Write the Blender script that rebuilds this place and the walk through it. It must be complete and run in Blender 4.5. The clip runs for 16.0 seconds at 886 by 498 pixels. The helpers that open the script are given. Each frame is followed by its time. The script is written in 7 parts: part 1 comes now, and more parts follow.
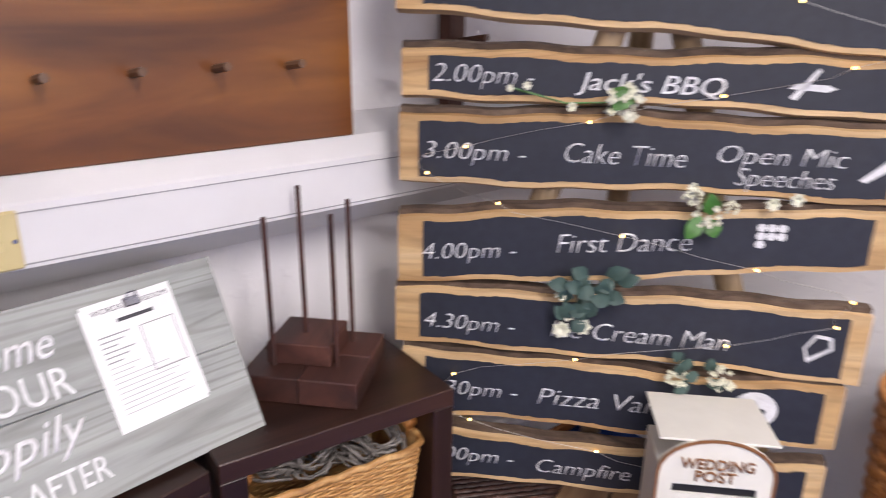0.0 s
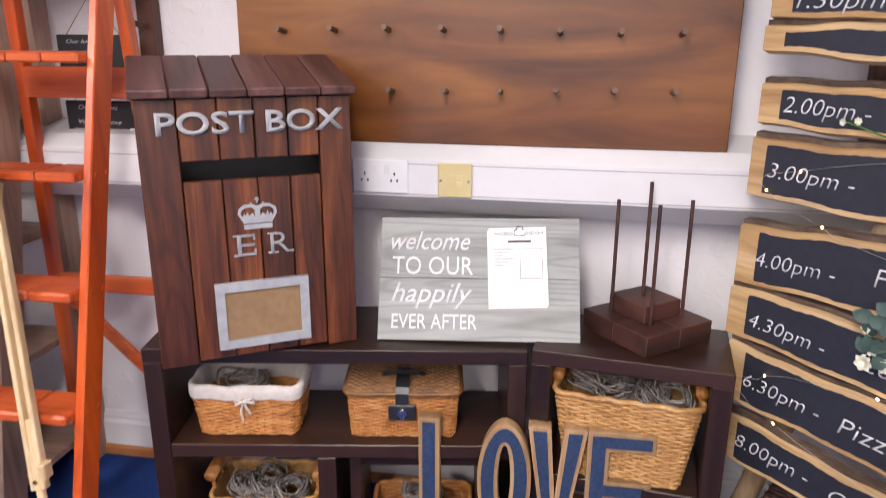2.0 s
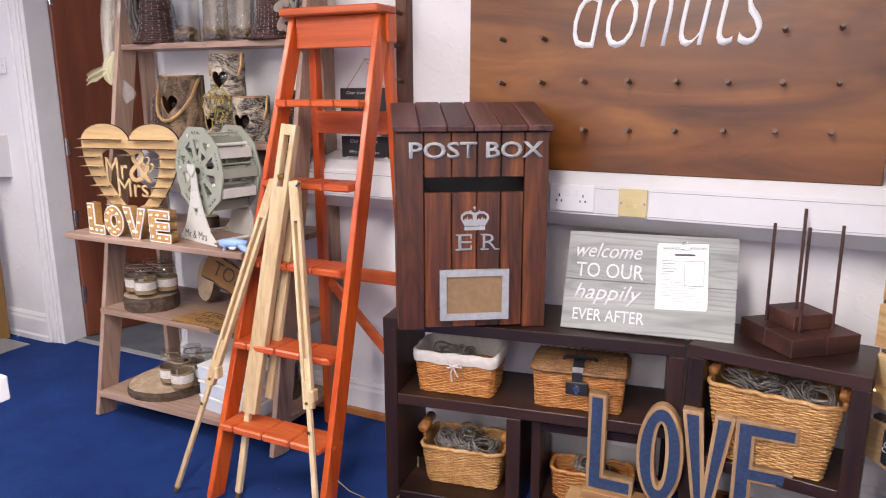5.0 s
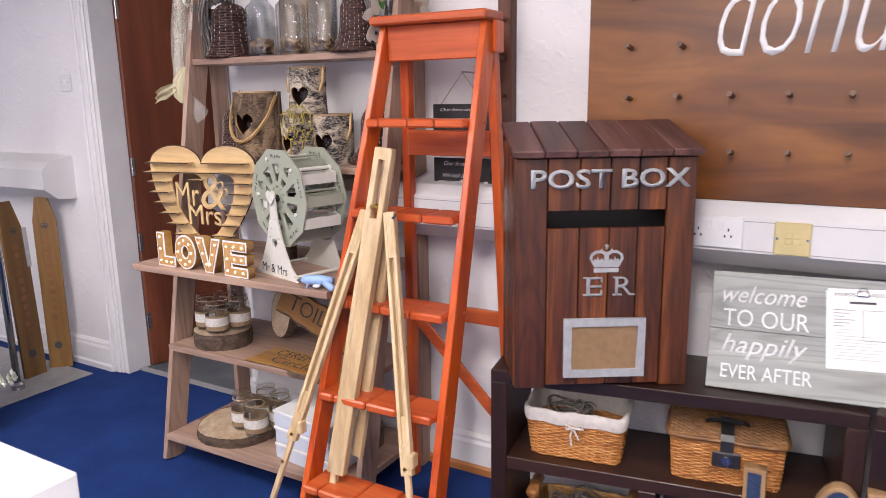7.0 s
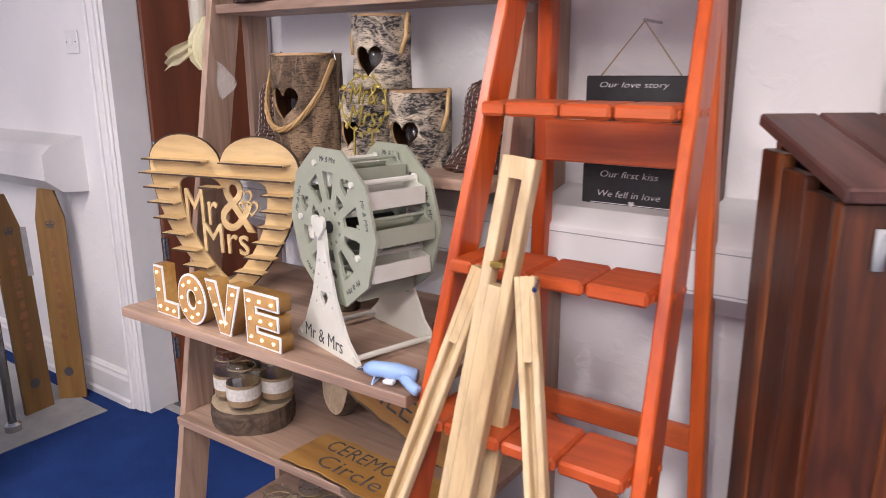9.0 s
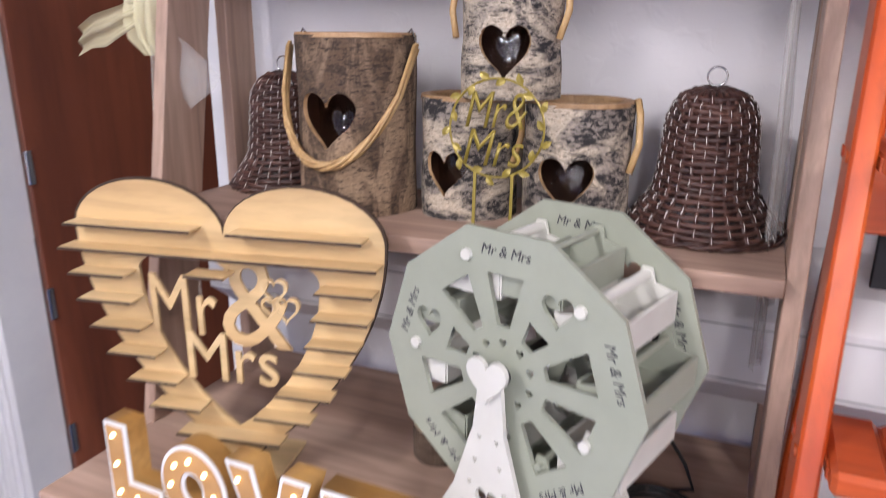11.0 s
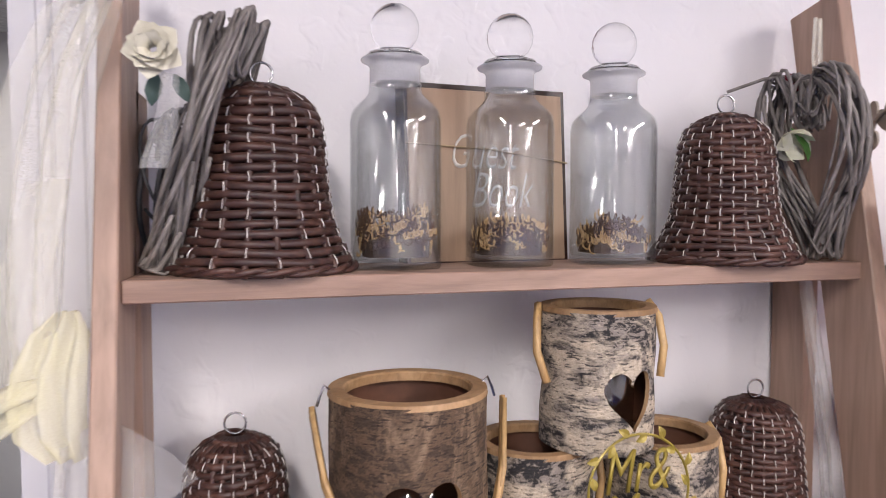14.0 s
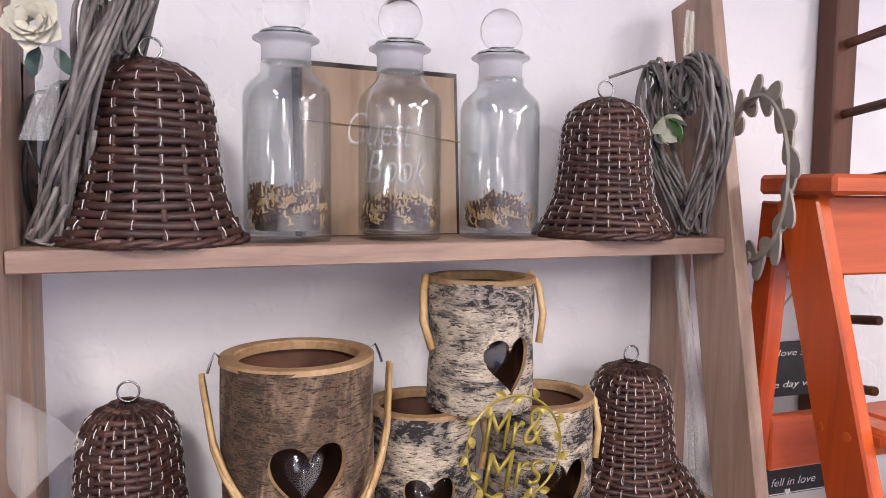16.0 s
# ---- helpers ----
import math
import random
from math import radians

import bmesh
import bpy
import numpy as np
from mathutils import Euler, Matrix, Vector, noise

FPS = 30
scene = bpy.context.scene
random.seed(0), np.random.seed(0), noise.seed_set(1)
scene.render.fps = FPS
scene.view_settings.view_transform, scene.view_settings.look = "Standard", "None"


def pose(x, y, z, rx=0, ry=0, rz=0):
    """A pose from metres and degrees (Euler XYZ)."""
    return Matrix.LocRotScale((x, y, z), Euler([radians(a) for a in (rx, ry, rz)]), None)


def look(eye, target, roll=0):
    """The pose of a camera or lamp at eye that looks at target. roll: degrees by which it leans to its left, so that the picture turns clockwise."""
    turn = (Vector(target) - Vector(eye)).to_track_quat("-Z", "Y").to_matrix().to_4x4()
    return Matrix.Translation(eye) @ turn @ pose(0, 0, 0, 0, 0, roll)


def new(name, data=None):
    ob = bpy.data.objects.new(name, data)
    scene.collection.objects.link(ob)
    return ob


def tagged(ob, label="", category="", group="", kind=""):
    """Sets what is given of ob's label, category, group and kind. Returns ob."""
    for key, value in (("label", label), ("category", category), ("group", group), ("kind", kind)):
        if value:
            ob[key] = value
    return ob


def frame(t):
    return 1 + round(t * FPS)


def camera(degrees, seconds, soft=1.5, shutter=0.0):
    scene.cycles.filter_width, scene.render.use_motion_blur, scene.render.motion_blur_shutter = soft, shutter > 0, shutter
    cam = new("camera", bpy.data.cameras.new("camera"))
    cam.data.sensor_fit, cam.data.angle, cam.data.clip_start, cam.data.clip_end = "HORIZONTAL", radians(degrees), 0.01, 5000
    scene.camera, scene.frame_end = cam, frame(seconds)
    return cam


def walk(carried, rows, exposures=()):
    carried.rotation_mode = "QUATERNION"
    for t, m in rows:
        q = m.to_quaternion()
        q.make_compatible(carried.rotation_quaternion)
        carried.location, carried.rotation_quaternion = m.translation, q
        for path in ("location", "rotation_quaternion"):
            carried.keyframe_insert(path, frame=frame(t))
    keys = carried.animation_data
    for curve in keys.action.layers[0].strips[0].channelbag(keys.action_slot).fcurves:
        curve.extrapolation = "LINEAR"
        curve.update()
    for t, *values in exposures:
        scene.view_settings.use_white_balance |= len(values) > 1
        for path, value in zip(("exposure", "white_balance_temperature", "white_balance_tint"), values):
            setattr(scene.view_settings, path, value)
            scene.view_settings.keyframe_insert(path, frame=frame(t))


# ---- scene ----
cam = camera(63.5, 16.0, soft=0.8, shutter=0.35)
PATH = [
    (0, (0.425, 0.827, 1.327), (1.678, 2.249, 0.690), 0.9),
    (0.5, (0.598, 0.699, 1.336), (1.171, 2.494, 0.666), 0.7),
    (1, (0.640, 0.494, 1.355), (0.741, 2.421, 0.828), -0.1),
    (1.5, (0.704, 0.313, 1.389), (0.560, 2.253, 0.925), 0.1),
    (2, (0.845, 0.212, 1.352), (0.518, 2.100, 0.781), 0.3),
    (2.5, (0.943, 0.133, 1.325), (0.521, 1.981, 0.685), -0.3),
    (2.7, (0.975, 0.117, 1.329), (0.529, 1.956, 0.681), -0.9),
    (3, (0.966, 0.057, 1.318), (0.540, 1.902, 0.675), -1.2),
    (3.5, (0.951, -0.090, 1.319), (0.512, 1.755, 0.683), -1.0),
    (4, (0.951, -0.220, 1.306), (0.437, 1.618, 0.707), 0.8),
    (4.2, (0.976, -0.237, 1.315), (0.365, 1.587, 0.765), 1.1),
    (6.3, (1.041, -0.195, 1.365), (0.070, 1.506, 0.963), -0.8),
    (6.5, (0.950, -0.161, 1.365), (-0.025, 1.537, 0.958), -0.8),
    (7, (0.711, -0.046, 1.379), (-0.281, 1.639, 0.959), -0.9),
    (7.5, (0.597, 0.221, 1.377), (-0.432, 1.882, 0.950), -0.5),
    (8, (0.457, 0.437, 1.368), (-0.641, 2.044, 0.916), -0.7),
    (8.5, (0.245, 0.568, 1.375), (-0.879, 2.149, 0.897), -0.6),
    (8.7, (0.187, 0.615, 1.372), (-0.962, 2.179, 0.889), -0.3),
    (10.8, (-0.639, 0.952, 1.394), (-1.481, 2.678, 0.744), -0.3),
    (11, (-0.691, 1.018, 1.410), (-1.482, 2.782, 0.813), 0.5),
    (11.5, (-0.840, 1.142, 1.415), (-1.425, 3.036, 0.961), 1.8),
    (12, (-0.942, 1.184, 1.509), (-1.418, 3.085, 1.098), 1.1),
    (12.5, (-1.073, 1.212, 1.558), (-1.206, 3.187, 1.265), 2.0),
    (13, (-1.139, 1.317, 1.583), (-1.104, 3.315, 1.482), 0.7),
    (13.5, (-1.221, 1.296, 1.584), (-0.988, 3.281, 1.518), 0.2),
    (14, (-1.386, 1.185, 1.590), (-0.926, 3.129, 1.489), 0.0),
    (14.5, (-1.455, 1.110, 1.605), (-0.867, 3.015, 1.455), 0.4),
    (15, (-1.439, 1.108, 1.587), (-0.777, 2.985, 1.400), 0.8),
    (15.5, (-1.389, 1.112, 1.596), (-0.723, 2.989, 1.414), 0.8),
    (16, (-1.346, 1.130, 1.588), (-0.710, 3.021, 1.426), 0.6),
]
walk(cam, [(t, look(eye, target, roll)) for t, eye, target, roll in PATH], [(0, 0.02, 6700, 10), (1.5, 0.15, 6850, 10), (3.5, 0.17, 6850, 10), (7.5, 0.05, 6800, 10), (8.7, 0.07, 6950, 10), (11, 0.15, 6350, 10), (12, 0.45, 6150, 10), (12.5, 0.36, 6100, 10), (13.3, 0.3, 6600, 10), (14.5, 0.12, 6750, 10), (16, 0.22, 6700, 10)])

# ---- light ----
world = bpy.data.worlds.new("world")
scene.world = world
world.use_nodes = True
world.node_tree.nodes["Background"].inputs[0].default_value = (0.8, 0.85, 1.0, 1)
world.node_tree.nodes["Background"].inputs[1].default_value = 0.15
LAMPS = [(-1.75, 0.1, 44), (0.6, 0.0, 56), (-2.0, -1.4, 36), (0.3, -1.5, 60), (-0.9, -2.7, 50), (1.4, -2.6, 46)]
CEILING = 2.55
for lx, ly, watts in LAMPS:
    ld = bpy.data.lights.new("ceiling_tube_light", "AREA")
    ld.shape, ld.size, ld.size_y, ld.energy, ld.color = "RECTANGLE", 1.15, 0.16, watts, (1.0, 0.935, 0.945)
    new("ceiling_tube_light", ld).matrix_world = pose(lx, ly, CEILING - 0.075, 0, 0, 98)
ld = bpy.data.lights.new("hall_light", "AREA")
ld.shape, ld.size, ld.energy, ld.color = "SQUARE", 0.6, 30, (1.0, 0.97, 0.98)
new("hall_light", ld).matrix_world = pose(-2.6, 4.0, CEILING - 0.03)


# ---- mesh helpers ----
class Shape:
    """Collects vertices and faces of one mesh."""

    def __init__(self):
        self.v, self.f, self.smooth = [], [], False

    def add(self, verts, faces):
        k = len(self.v)
        self.v += [tuple(p) for p in verts]
        self.f += [tuple(i + k for i in q) for q in faces]
        return self

    def block(self, x0, y0, z0, x1, y1, z1, b=0.0, m=None):
        """A block with its edges chamfered by b."""
        c = Vector(((x0 + x1) / 2, (y0 + y1) / 2, (z0 + z1) / 2))
        h = (abs(x1 - x0) / 2, abs(y1 - y0) / 2, abs(z1 - z0) / 2)
        if b <= 0:
            vs = [Vector((sx * h[0], sy * h[1], sz * h[2])) + c for sx in (-1, 1) for sy in (-1, 1) for sz in (-1, 1)]
            fs = [(0, 1, 3, 2), (4, 6, 7, 5), (0, 4, 5, 1), (2, 3, 7, 6), (0, 2, 6, 4), (1, 5, 7, 3)]
        else:
            b = min(b, min(h) * 0.9)
            bm = bmesh.new()
            bmesh.ops.create_cube(bm, size=1.0, matrix=Matrix.Diagonal((2 * h[0], 2 * h[1], 2 * h[2], 1)))
            bmesh.ops.bevel(bm, geom=bm.edges[:], offset=b, segments=1, affect="EDGES")
            bm.verts.index_update()
            vs = [w.co + c for w in bm.verts]
            fs = [[w.index for w in q.verts] for q in bm.faces]
            bm.free()
        if m:
            vs = [m @ w for w in vs]
        return self.add(vs, fs)

    def beam(self, a, b, wide, deep, side=(1, 0, 0), bev=0.002):
        """A squared bar from a to b."""
        a, b = Vector(a), Vector(b)
        z = (b - a).normalized()
        x = (Vector(side) - z * z.dot(Vector(side))).normalized()
        y = z.cross(x)
        m = Matrix((x, y, z)).transposed().to_4x4()
        m.translation = a
        return self.block(-wide / 2, -deep / 2, 0, wide / 2, deep / 2, (b - a).length, bev, m)

    def tube(self, pts, r, n=6, closed=False, cap=True):
        """A round bar along points; r: a radius or one for each point."""
        pts = [Vector(p) for p in pts]
        k = len(pts)
        rs = r if isinstance(r, (list, tuple)) else [r] * k
        up = None
        vs = []
        for i, p in enumerate(pts):
            t = (pts[(i + 1) % k] - pts[i - 1]) if closed else (pts[min(i + 1, k - 1)] - pts[max(i - 1, 0)])
            t = t.normalized() if t.length > 1e-9 else Vector((0, 0, 1))
            if up is None:
                up = t.orthogonal().normalized()
            up = (up - t * t.dot(up))
            up = up.normalized() if up.length > 1e-6 else t.orthogonal().normalized()
            w = t.cross(up)
            vs += [p + (up * math.cos(2 * math.pi * j / n) + w * math.sin(2 * math.pi * j / n)) * rs[i] for j in range(n)]
        fs = []
        for i in range(k if closed else k - 1):
            a, b = i * n, ((i + 1) % k) * n
            fs += [(a + j, a + (j + 1) % n, b + (j + 1) % n, b + j) for j in range(n)]
        if cap and not closed:
            fs += [tuple(range(n))[::-1], tuple((k - 1) * n + j for j in range(n))]
        return self.add(vs, fs)

    def rod(self, a, b, r, n=10, r2=None):
        return self.tube([a, b], [r, r if r2 is None else r2], n)

    def lathe(self, prof, n=32, power=2.0, closed=False, centre=(0, 0, 0), m=None):
        """A profile of (radius, height) turned round the z axis; power over 2 squares it off."""
        vs, fs = [], []
        for r, z in prof:
            for j in range(n):
                a = 2 * math.pi * j / n
                c, s = math.cos(a), math.sin(a)
                k = (abs(c) ** power + abs(s) ** power) ** (-1 / power)
                vs.append(Vector((r * k * c + centre[0], r * k * s + centre[1], z + centre[2])))
        rows = len(prof)
        for i in range(rows if closed else rows - 1):
            a, b = i * n, ((i + 1) % rows) * n
            fs += [(a + j, a + (j + 1) % n, b + (j + 1) % n, b + j) for j in range(n)]
        if not closed:
            fs += [tuple(range(n))[::-1], tuple((rows - 1) * n + j for j in range(n))]
        if m:
            vs = [m @ w for w in vs]
        return self.add(vs, fs)

    def ball(self, c, r, n=8, flat=1.0):
        prof = [(r * math.sin(math.pi * i / n), -r * flat * math.cos(math.pi * i / n)) for i in range(1, n)]
        return self.lathe(prof, n + 2, centre=c)

    def sheet(self, grid):
        """A net of points as a thin surface."""
        rows, cols = len(grid), len(grid[0])
        return self.add([p for row in grid for p in row], [(i * cols + j, i * cols + j + 1, (i + 1) * cols + j + 1, (i + 1) * cols + j) for i in range(rows - 1) for j in range(cols - 1)])

    def mesh(self, name):
        me = bpy.data.meshes.new(name)
        me.from_pydata([tuple(p) for p in self.v], [], self.f)
        if self.smooth:
            me.polygons.foreach_set("use_smooth", [True] * len(me.polygons))
        me.update()
        return me


def part(name, shape, material, parent=None, label="", m=None, smooth=False):
    """One mesh object under a thing or a part."""
    if isinstance(shape, Shape):
        shape.smooth = smooth
        shape = shape.mesh(name)
    shape.materials.clear()
    shape.materials.append(material)
    ob = new(name, shape)
    ob.parent = parent
    if m is not None:
        ob.matrix_basis = m
    return tagged(ob, label)


def thing(name, m, label, category, group=""):
    ob = new(name)
    ob.empty_display_size = 0.05
    ob.matrix_basis = m
    return tagged(ob, label, category, group)


def setting(name, shape, material, label, category="structure", smooth=False):
    return tagged(part(name, shape, material, smooth=smooth), label, category, kind="structure")


def flat(loops, depth, bevel=0.0, inset=0.0):
    """Outlines in the xz plane (holes inside) as a plate from y = 0 to y = depth."""
    cu = bpy.data.curves.new("outline", "CURVE")
    cu.dimensions, cu.fill_mode, cu.extrude, cu.bevel_depth, cu.bevel_resolution, cu.offset = "2D", "BOTH", max(depth / 2 - bevel, 0.0), bevel, 1, -inset
    for loop in loops:
        sp = cu.splines.new("POLY")
        sp.points.add(len(loop) - 1)
        for q, (x, z) in zip(sp.points, loop):
            q.co = (x, z, 0, 1)
        sp.use_cyclic_u = True
    return solid(cu, pose(0, depth / 2, 0, 90, 0, 0))


def solid(cu, m):
    tmp = bpy.data.objects.new("tmp", cu)
    scene.collection.objects.link(tmp)
    dg = bpy.context.evaluated_depsgraph_get()
    me = bpy.data.meshes.new_from_object(tmp.evaluated_get(dg))
    bpy.data.objects.remove(tmp)
    bpy.data.curves.remove(cu)
    me.transform(m)
    return me


def words(body, wide, high, depth=0.0012, shear=0.0, thin=0.0):
    """Lettering that fills wide x high in the xz plane, from its lower left corner, facing -y."""
    cu = bpy.data.curves.new("lettering", "FONT")
    cu.body, cu.size, cu.shear, cu.resolution_u = body, 1.0, shear, 3
    cu.offset = 0.0 if "Q" in body else thin
    me = solid(cu, Matrix.Identity(4))
    co = np.zeros(len(me.vertices) * 3)
    me.vertices.foreach_get("co", co)
    co = co.reshape(-1, 3)
    lo, hi = co.min(0), co.max(0)
    k = (wide / (hi[0] - lo[0]), high / (hi[1] - lo[1]))
    bm = bmesh.new()
    bm.from_mesh(me)
    bmesh.ops.transform(bm, matrix=Matrix.Translation((-lo[0], -lo[1], 0)), verts=bm.verts)
    bmesh.ops.transform(bm, matrix=Matrix.Diagonal((k[0], k[1], 1, 1)), verts=bm.verts)
    if depth > 0:
        got = bmesh.ops.extrude_face_region(bm, geom=bm.faces[:])
        bmesh.ops.translate(bm, vec=(0, 0, depth), verts=[e for e in got["geom"] if isinstance(e, bmesh.types.BMVert)])
    bmesh.ops.transform(bm, matrix=pose(0, 0, 0, 90, 0, 0), verts=bm.verts)
    bm.to_mesh(me)
    bm.free()
    return me


def heart(w, h, n=48, x=0.0, z=0.0):
    """A heart's outline, w wide and h high, with its middle at x, z."""
    pts = [(16 * math.sin(a) ** 3, 13 * math.cos(a) - 5 * math.cos(2 * a) - 2 * math.cos(3 * a) - math.cos(4 * a)) for a in (2 * math.pi * i / n for i in range(n))]
    return [(x + w * px / 32, z + h * (pz + 2.5) / 29) for px, pz in pts]


def ring(rx, rz, n=40, x=0.0, z=0.0):
    return [(x + rx * math.cos(2 * math.pi * i / n), z + rz * math.sin(2 * math.pi * i / n)) for i in range(n)]


def rect(x0, z0, x1, z1):
    return [(x0, z0), (x1, z0), (x1, z1), (x0, z1)]


# ---- materials ----
def material(name, rough=0.6, metal=0.0):
    m = bpy.data.materials.new(name)
    m.use_nodes = True
    nt = m.node_tree
    b = nt.nodes["Principled BSDF"]
    b.inputs["Roughness"].default_value, b.inputs["Metallic"].default_value = rough, metal
    return m, nt, b


def node(nt, kind, **values):
    n = nt.nodes.new(kind)
    for k, v in values.items():
        n.inputs[k.replace("_", " ")].default_value = v
    return n


def noise_at(nt, scale, stretch=(1, 1, 1), detail=4.0, rough=0.6, distort=0.0):
    co = nt.nodes.new("ShaderNodeTexCoord")
    mp = nt.nodes.new("ShaderNodeMapping")
    mp.inputs["Scale"].default_value = stretch
    info = nt.nodes.new("ShaderNodeObjectInfo")
    shift = node(nt, "ShaderNodeVectorMath")
    shift.operation = "MULTIPLY_ADD"
    shift.inputs[1].default_value = (7.3, 5.1, 9.7)
    nt.links.new(info.outputs["Random"], shift.inputs[0])
    nt.links.new(co.outputs["Object"], shift.inputs[2])
    nt.links.new(shift.outputs[0], mp.inputs["Vector"])
    tx = node(nt, "ShaderNodeTexNoise", Scale=scale, Detail=detail, Roughness=rough, Distortion=distort)
    nt.links.new(mp.outputs[0], tx.inputs["Vector"])
    return tx.outputs["Fac"]


def ramp(nt, fac, stops):
    r = nt.nodes.new("ShaderNodeValToRGB")
    e = r.color_ramp.elements
    while len(e) < len(stops):
        e.new(0.5)
    for q, (p, c) in zip(e, stops):
        q.position, q.color = p, (*c, 1)
    nt.links.new(fac, r.inputs[0])
    return r.outputs[0]


def mix(nt, a, b, fac, mode="MIX"):
    m = nt.nodes.new("ShaderNodeMix")
    m.data_type, m.blend_type = "RGBA", mode
    for sock, v in ((m.inputs["Factor"], fac), (m.inputs["A"], a), (m.inputs["B"], b)):
        if isinstance(v, (int, float)):
            sock.default_value = v
        elif isinstance(v, tuple):
            sock.default_value = (*v, 1)
        else:
            nt.links.new(v, sock)
    return m.outputs["Result"]


def bump(nt, b, height, strength, dist=0.002):
    n = node(nt, "ShaderNodeBump", Strength=strength, Distance=dist)
    nt.links.new(height, n.inputs["Height"])
    nt.links.new(n.outputs[0], b.inputs["Normal"])


def wood(name, dark, mid, light, along="z", scale=9.0, rough=0.55, relief=0.35, stretch=0.08, vary=0.25, streaks=0.55, deep=0.55, figure=0.0):
    """Wood with its grain along an axis; each piece its own tone."""
    m, nt, b = material(name, rough)
    st = tuple(stretch if a == along else 1.0 for a in "xyz")
    fine = noise_at(nt, scale * 7, st, 5, 0.65, 0.4)
    broad = noise_at(nt, scale, tuple(s if s < 1 else 1.0 for s in st), 3, 0.5, 1.2)
    col = ramp(nt, broad, [(0.3, dark), (0.5, mid), (0.72, light)])
    streak = ramp(nt, fine, [(0.32, (deep, deep, deep)), (0.58, (1.0, 1.0, 1.0))])
    col = mix(nt, col, streak, streaks, "MULTIPLY")
    if figure:
        # growth rings: contour lines of a slow noise
        slow = noise_at(nt, scale * 0.55, tuple(max(s, 0.12) * (0.8 if s < 1 else 1.0) for s in st), 2, 0.45, 0.25)
        wave = nt.nodes.new("ShaderNodeMath")
        wave.operation, wave.inputs[1].default_value = "MULTIPLY", 130.0
        nt.links.new(slow, wave.inputs[0])
        sine = nt.nodes.new("ShaderNodeMath")
        sine.operation = "SINE"
        nt.links.new(wave.outputs[0], sine.inputs[0])
        lines = ramp(nt, sine.outputs[0], [(0.0, (1.0, 1.0, 1.0)), (0.45, (0.92, 0.92, 0.92)), (1.0, (0.5, 0.47, 0.45))])
        col = mix(nt, col, lines, figure, "MULTIPLY")
    info = nt.nodes.new("ShaderNodeObjectInfo")
    tone = ramp(nt, info.outputs["Random"], [(0.0, (1 - vary,) * 3), (1.0, (1.0, 1.0, 1.0))])
    col = mix(nt, col, tone, 1.0, "MULTIPLY")
    nt.links.new(col, b.inputs["Base Color"])
    bump(nt, b, fine, relief, 0.0015)
    return m


def plain(name, c, c2=None, scale=30.0, rough=0.6, relief=0.1, metal=0.0, stretch=(1, 1, 1), dist=0.001):
    m, nt, b = material(name, rough, metal)
    c2 = c2 or tuple(v * 0.8 for v in c)
    f = noise_at(nt, scale, stretch, 4)
    g = noise_at(nt, scale * 0.13, stretch, 2)
    col = mix(nt, ramp(nt, f, [(0.35, c2), (0.65, c)]), ramp(nt, g, [(0.3, (0.86, 0.86, 0.86)), (0.6, (1.0, 1.0, 1.0))]), 0.8, "MULTIPLY")
    nt.links.new(col, b.inputs["Base Color"])
    if relief:
        bump(nt, b, f, relief, dist)
    return m


def glowing(name, c, strength):
    m, nt, b = material(name, 0.4)
    b.inputs["Base Color"].default_value = (*c, 1)
    b.inputs["Emission Color"].default_value = (*c, 1)
    b.inputs["Emission Strength"].default_value = strength
    return m


def glassy(name, c=(1, 1, 1), rough=0.02):
    m, nt, b = material(name, rough)
    b.inputs["Base Color"].default_value = (*c, 1)
    b.inputs["Transmission Weight"].default_value = 1.0
    b.inputs["IOR"].default_value = 1.45
    return m


def film_glass(name, edge=0.6):
    """Thin clear glass: see-through, with a gloss that grows towards its edges."""
    m, nt, b = material(name, 0.05)
    mixer, clear, gloss = nt.nodes.new("ShaderNodeMixShader"), nt.nodes.new("ShaderNodeBsdfTransparent"), nt.nodes.new("ShaderNodeBsdfGlossy")
    clear.inputs[0].default_value, gloss.inputs["Roughness"].default_value = (0.93, 0.94, 0.94, 1), 0.06
    lw = nt.nodes.new("ShaderNodeLayerWeight")
    lw.inputs[0].default_value = 0.25
    nt.links.new(ramp(nt, lw.outputs["Facing"], [(0.0, (0.06, 0.06, 0.06)), (1.0, (edge,) * 3)]), mixer.inputs[0])
    nt.links.new(clear.outputs[0], mixer.inputs[1])
    nt.links.new(gloss.outputs[0], mixer.inputs[2])
    nt.links.new(mixer.outputs[0], nt.nodes["Material Output"].inputs[0])
    return m


def sheer(name, c, clear):
    m, nt, b = material(name, 0.9)
    b.inputs["Base Color"].default_value = (*c, 1)
    f = noise_at(nt, 700, (1, 1, 1), 1)
    g = noise_at(nt, 7, (1, 1, 0.3), 2)
    a = ramp(nt, mix(nt, f, g, 0.75), [(0.3, (max(0.05, 1 - clear - 0.12),) * 3), (0.75, (min(1, 1.12 - clear),) * 3)])
    nt.links.new(a, b.inputs["Alpha"])
    b.inputs["Subsurface Weight"].default_value = 0.0
    return m


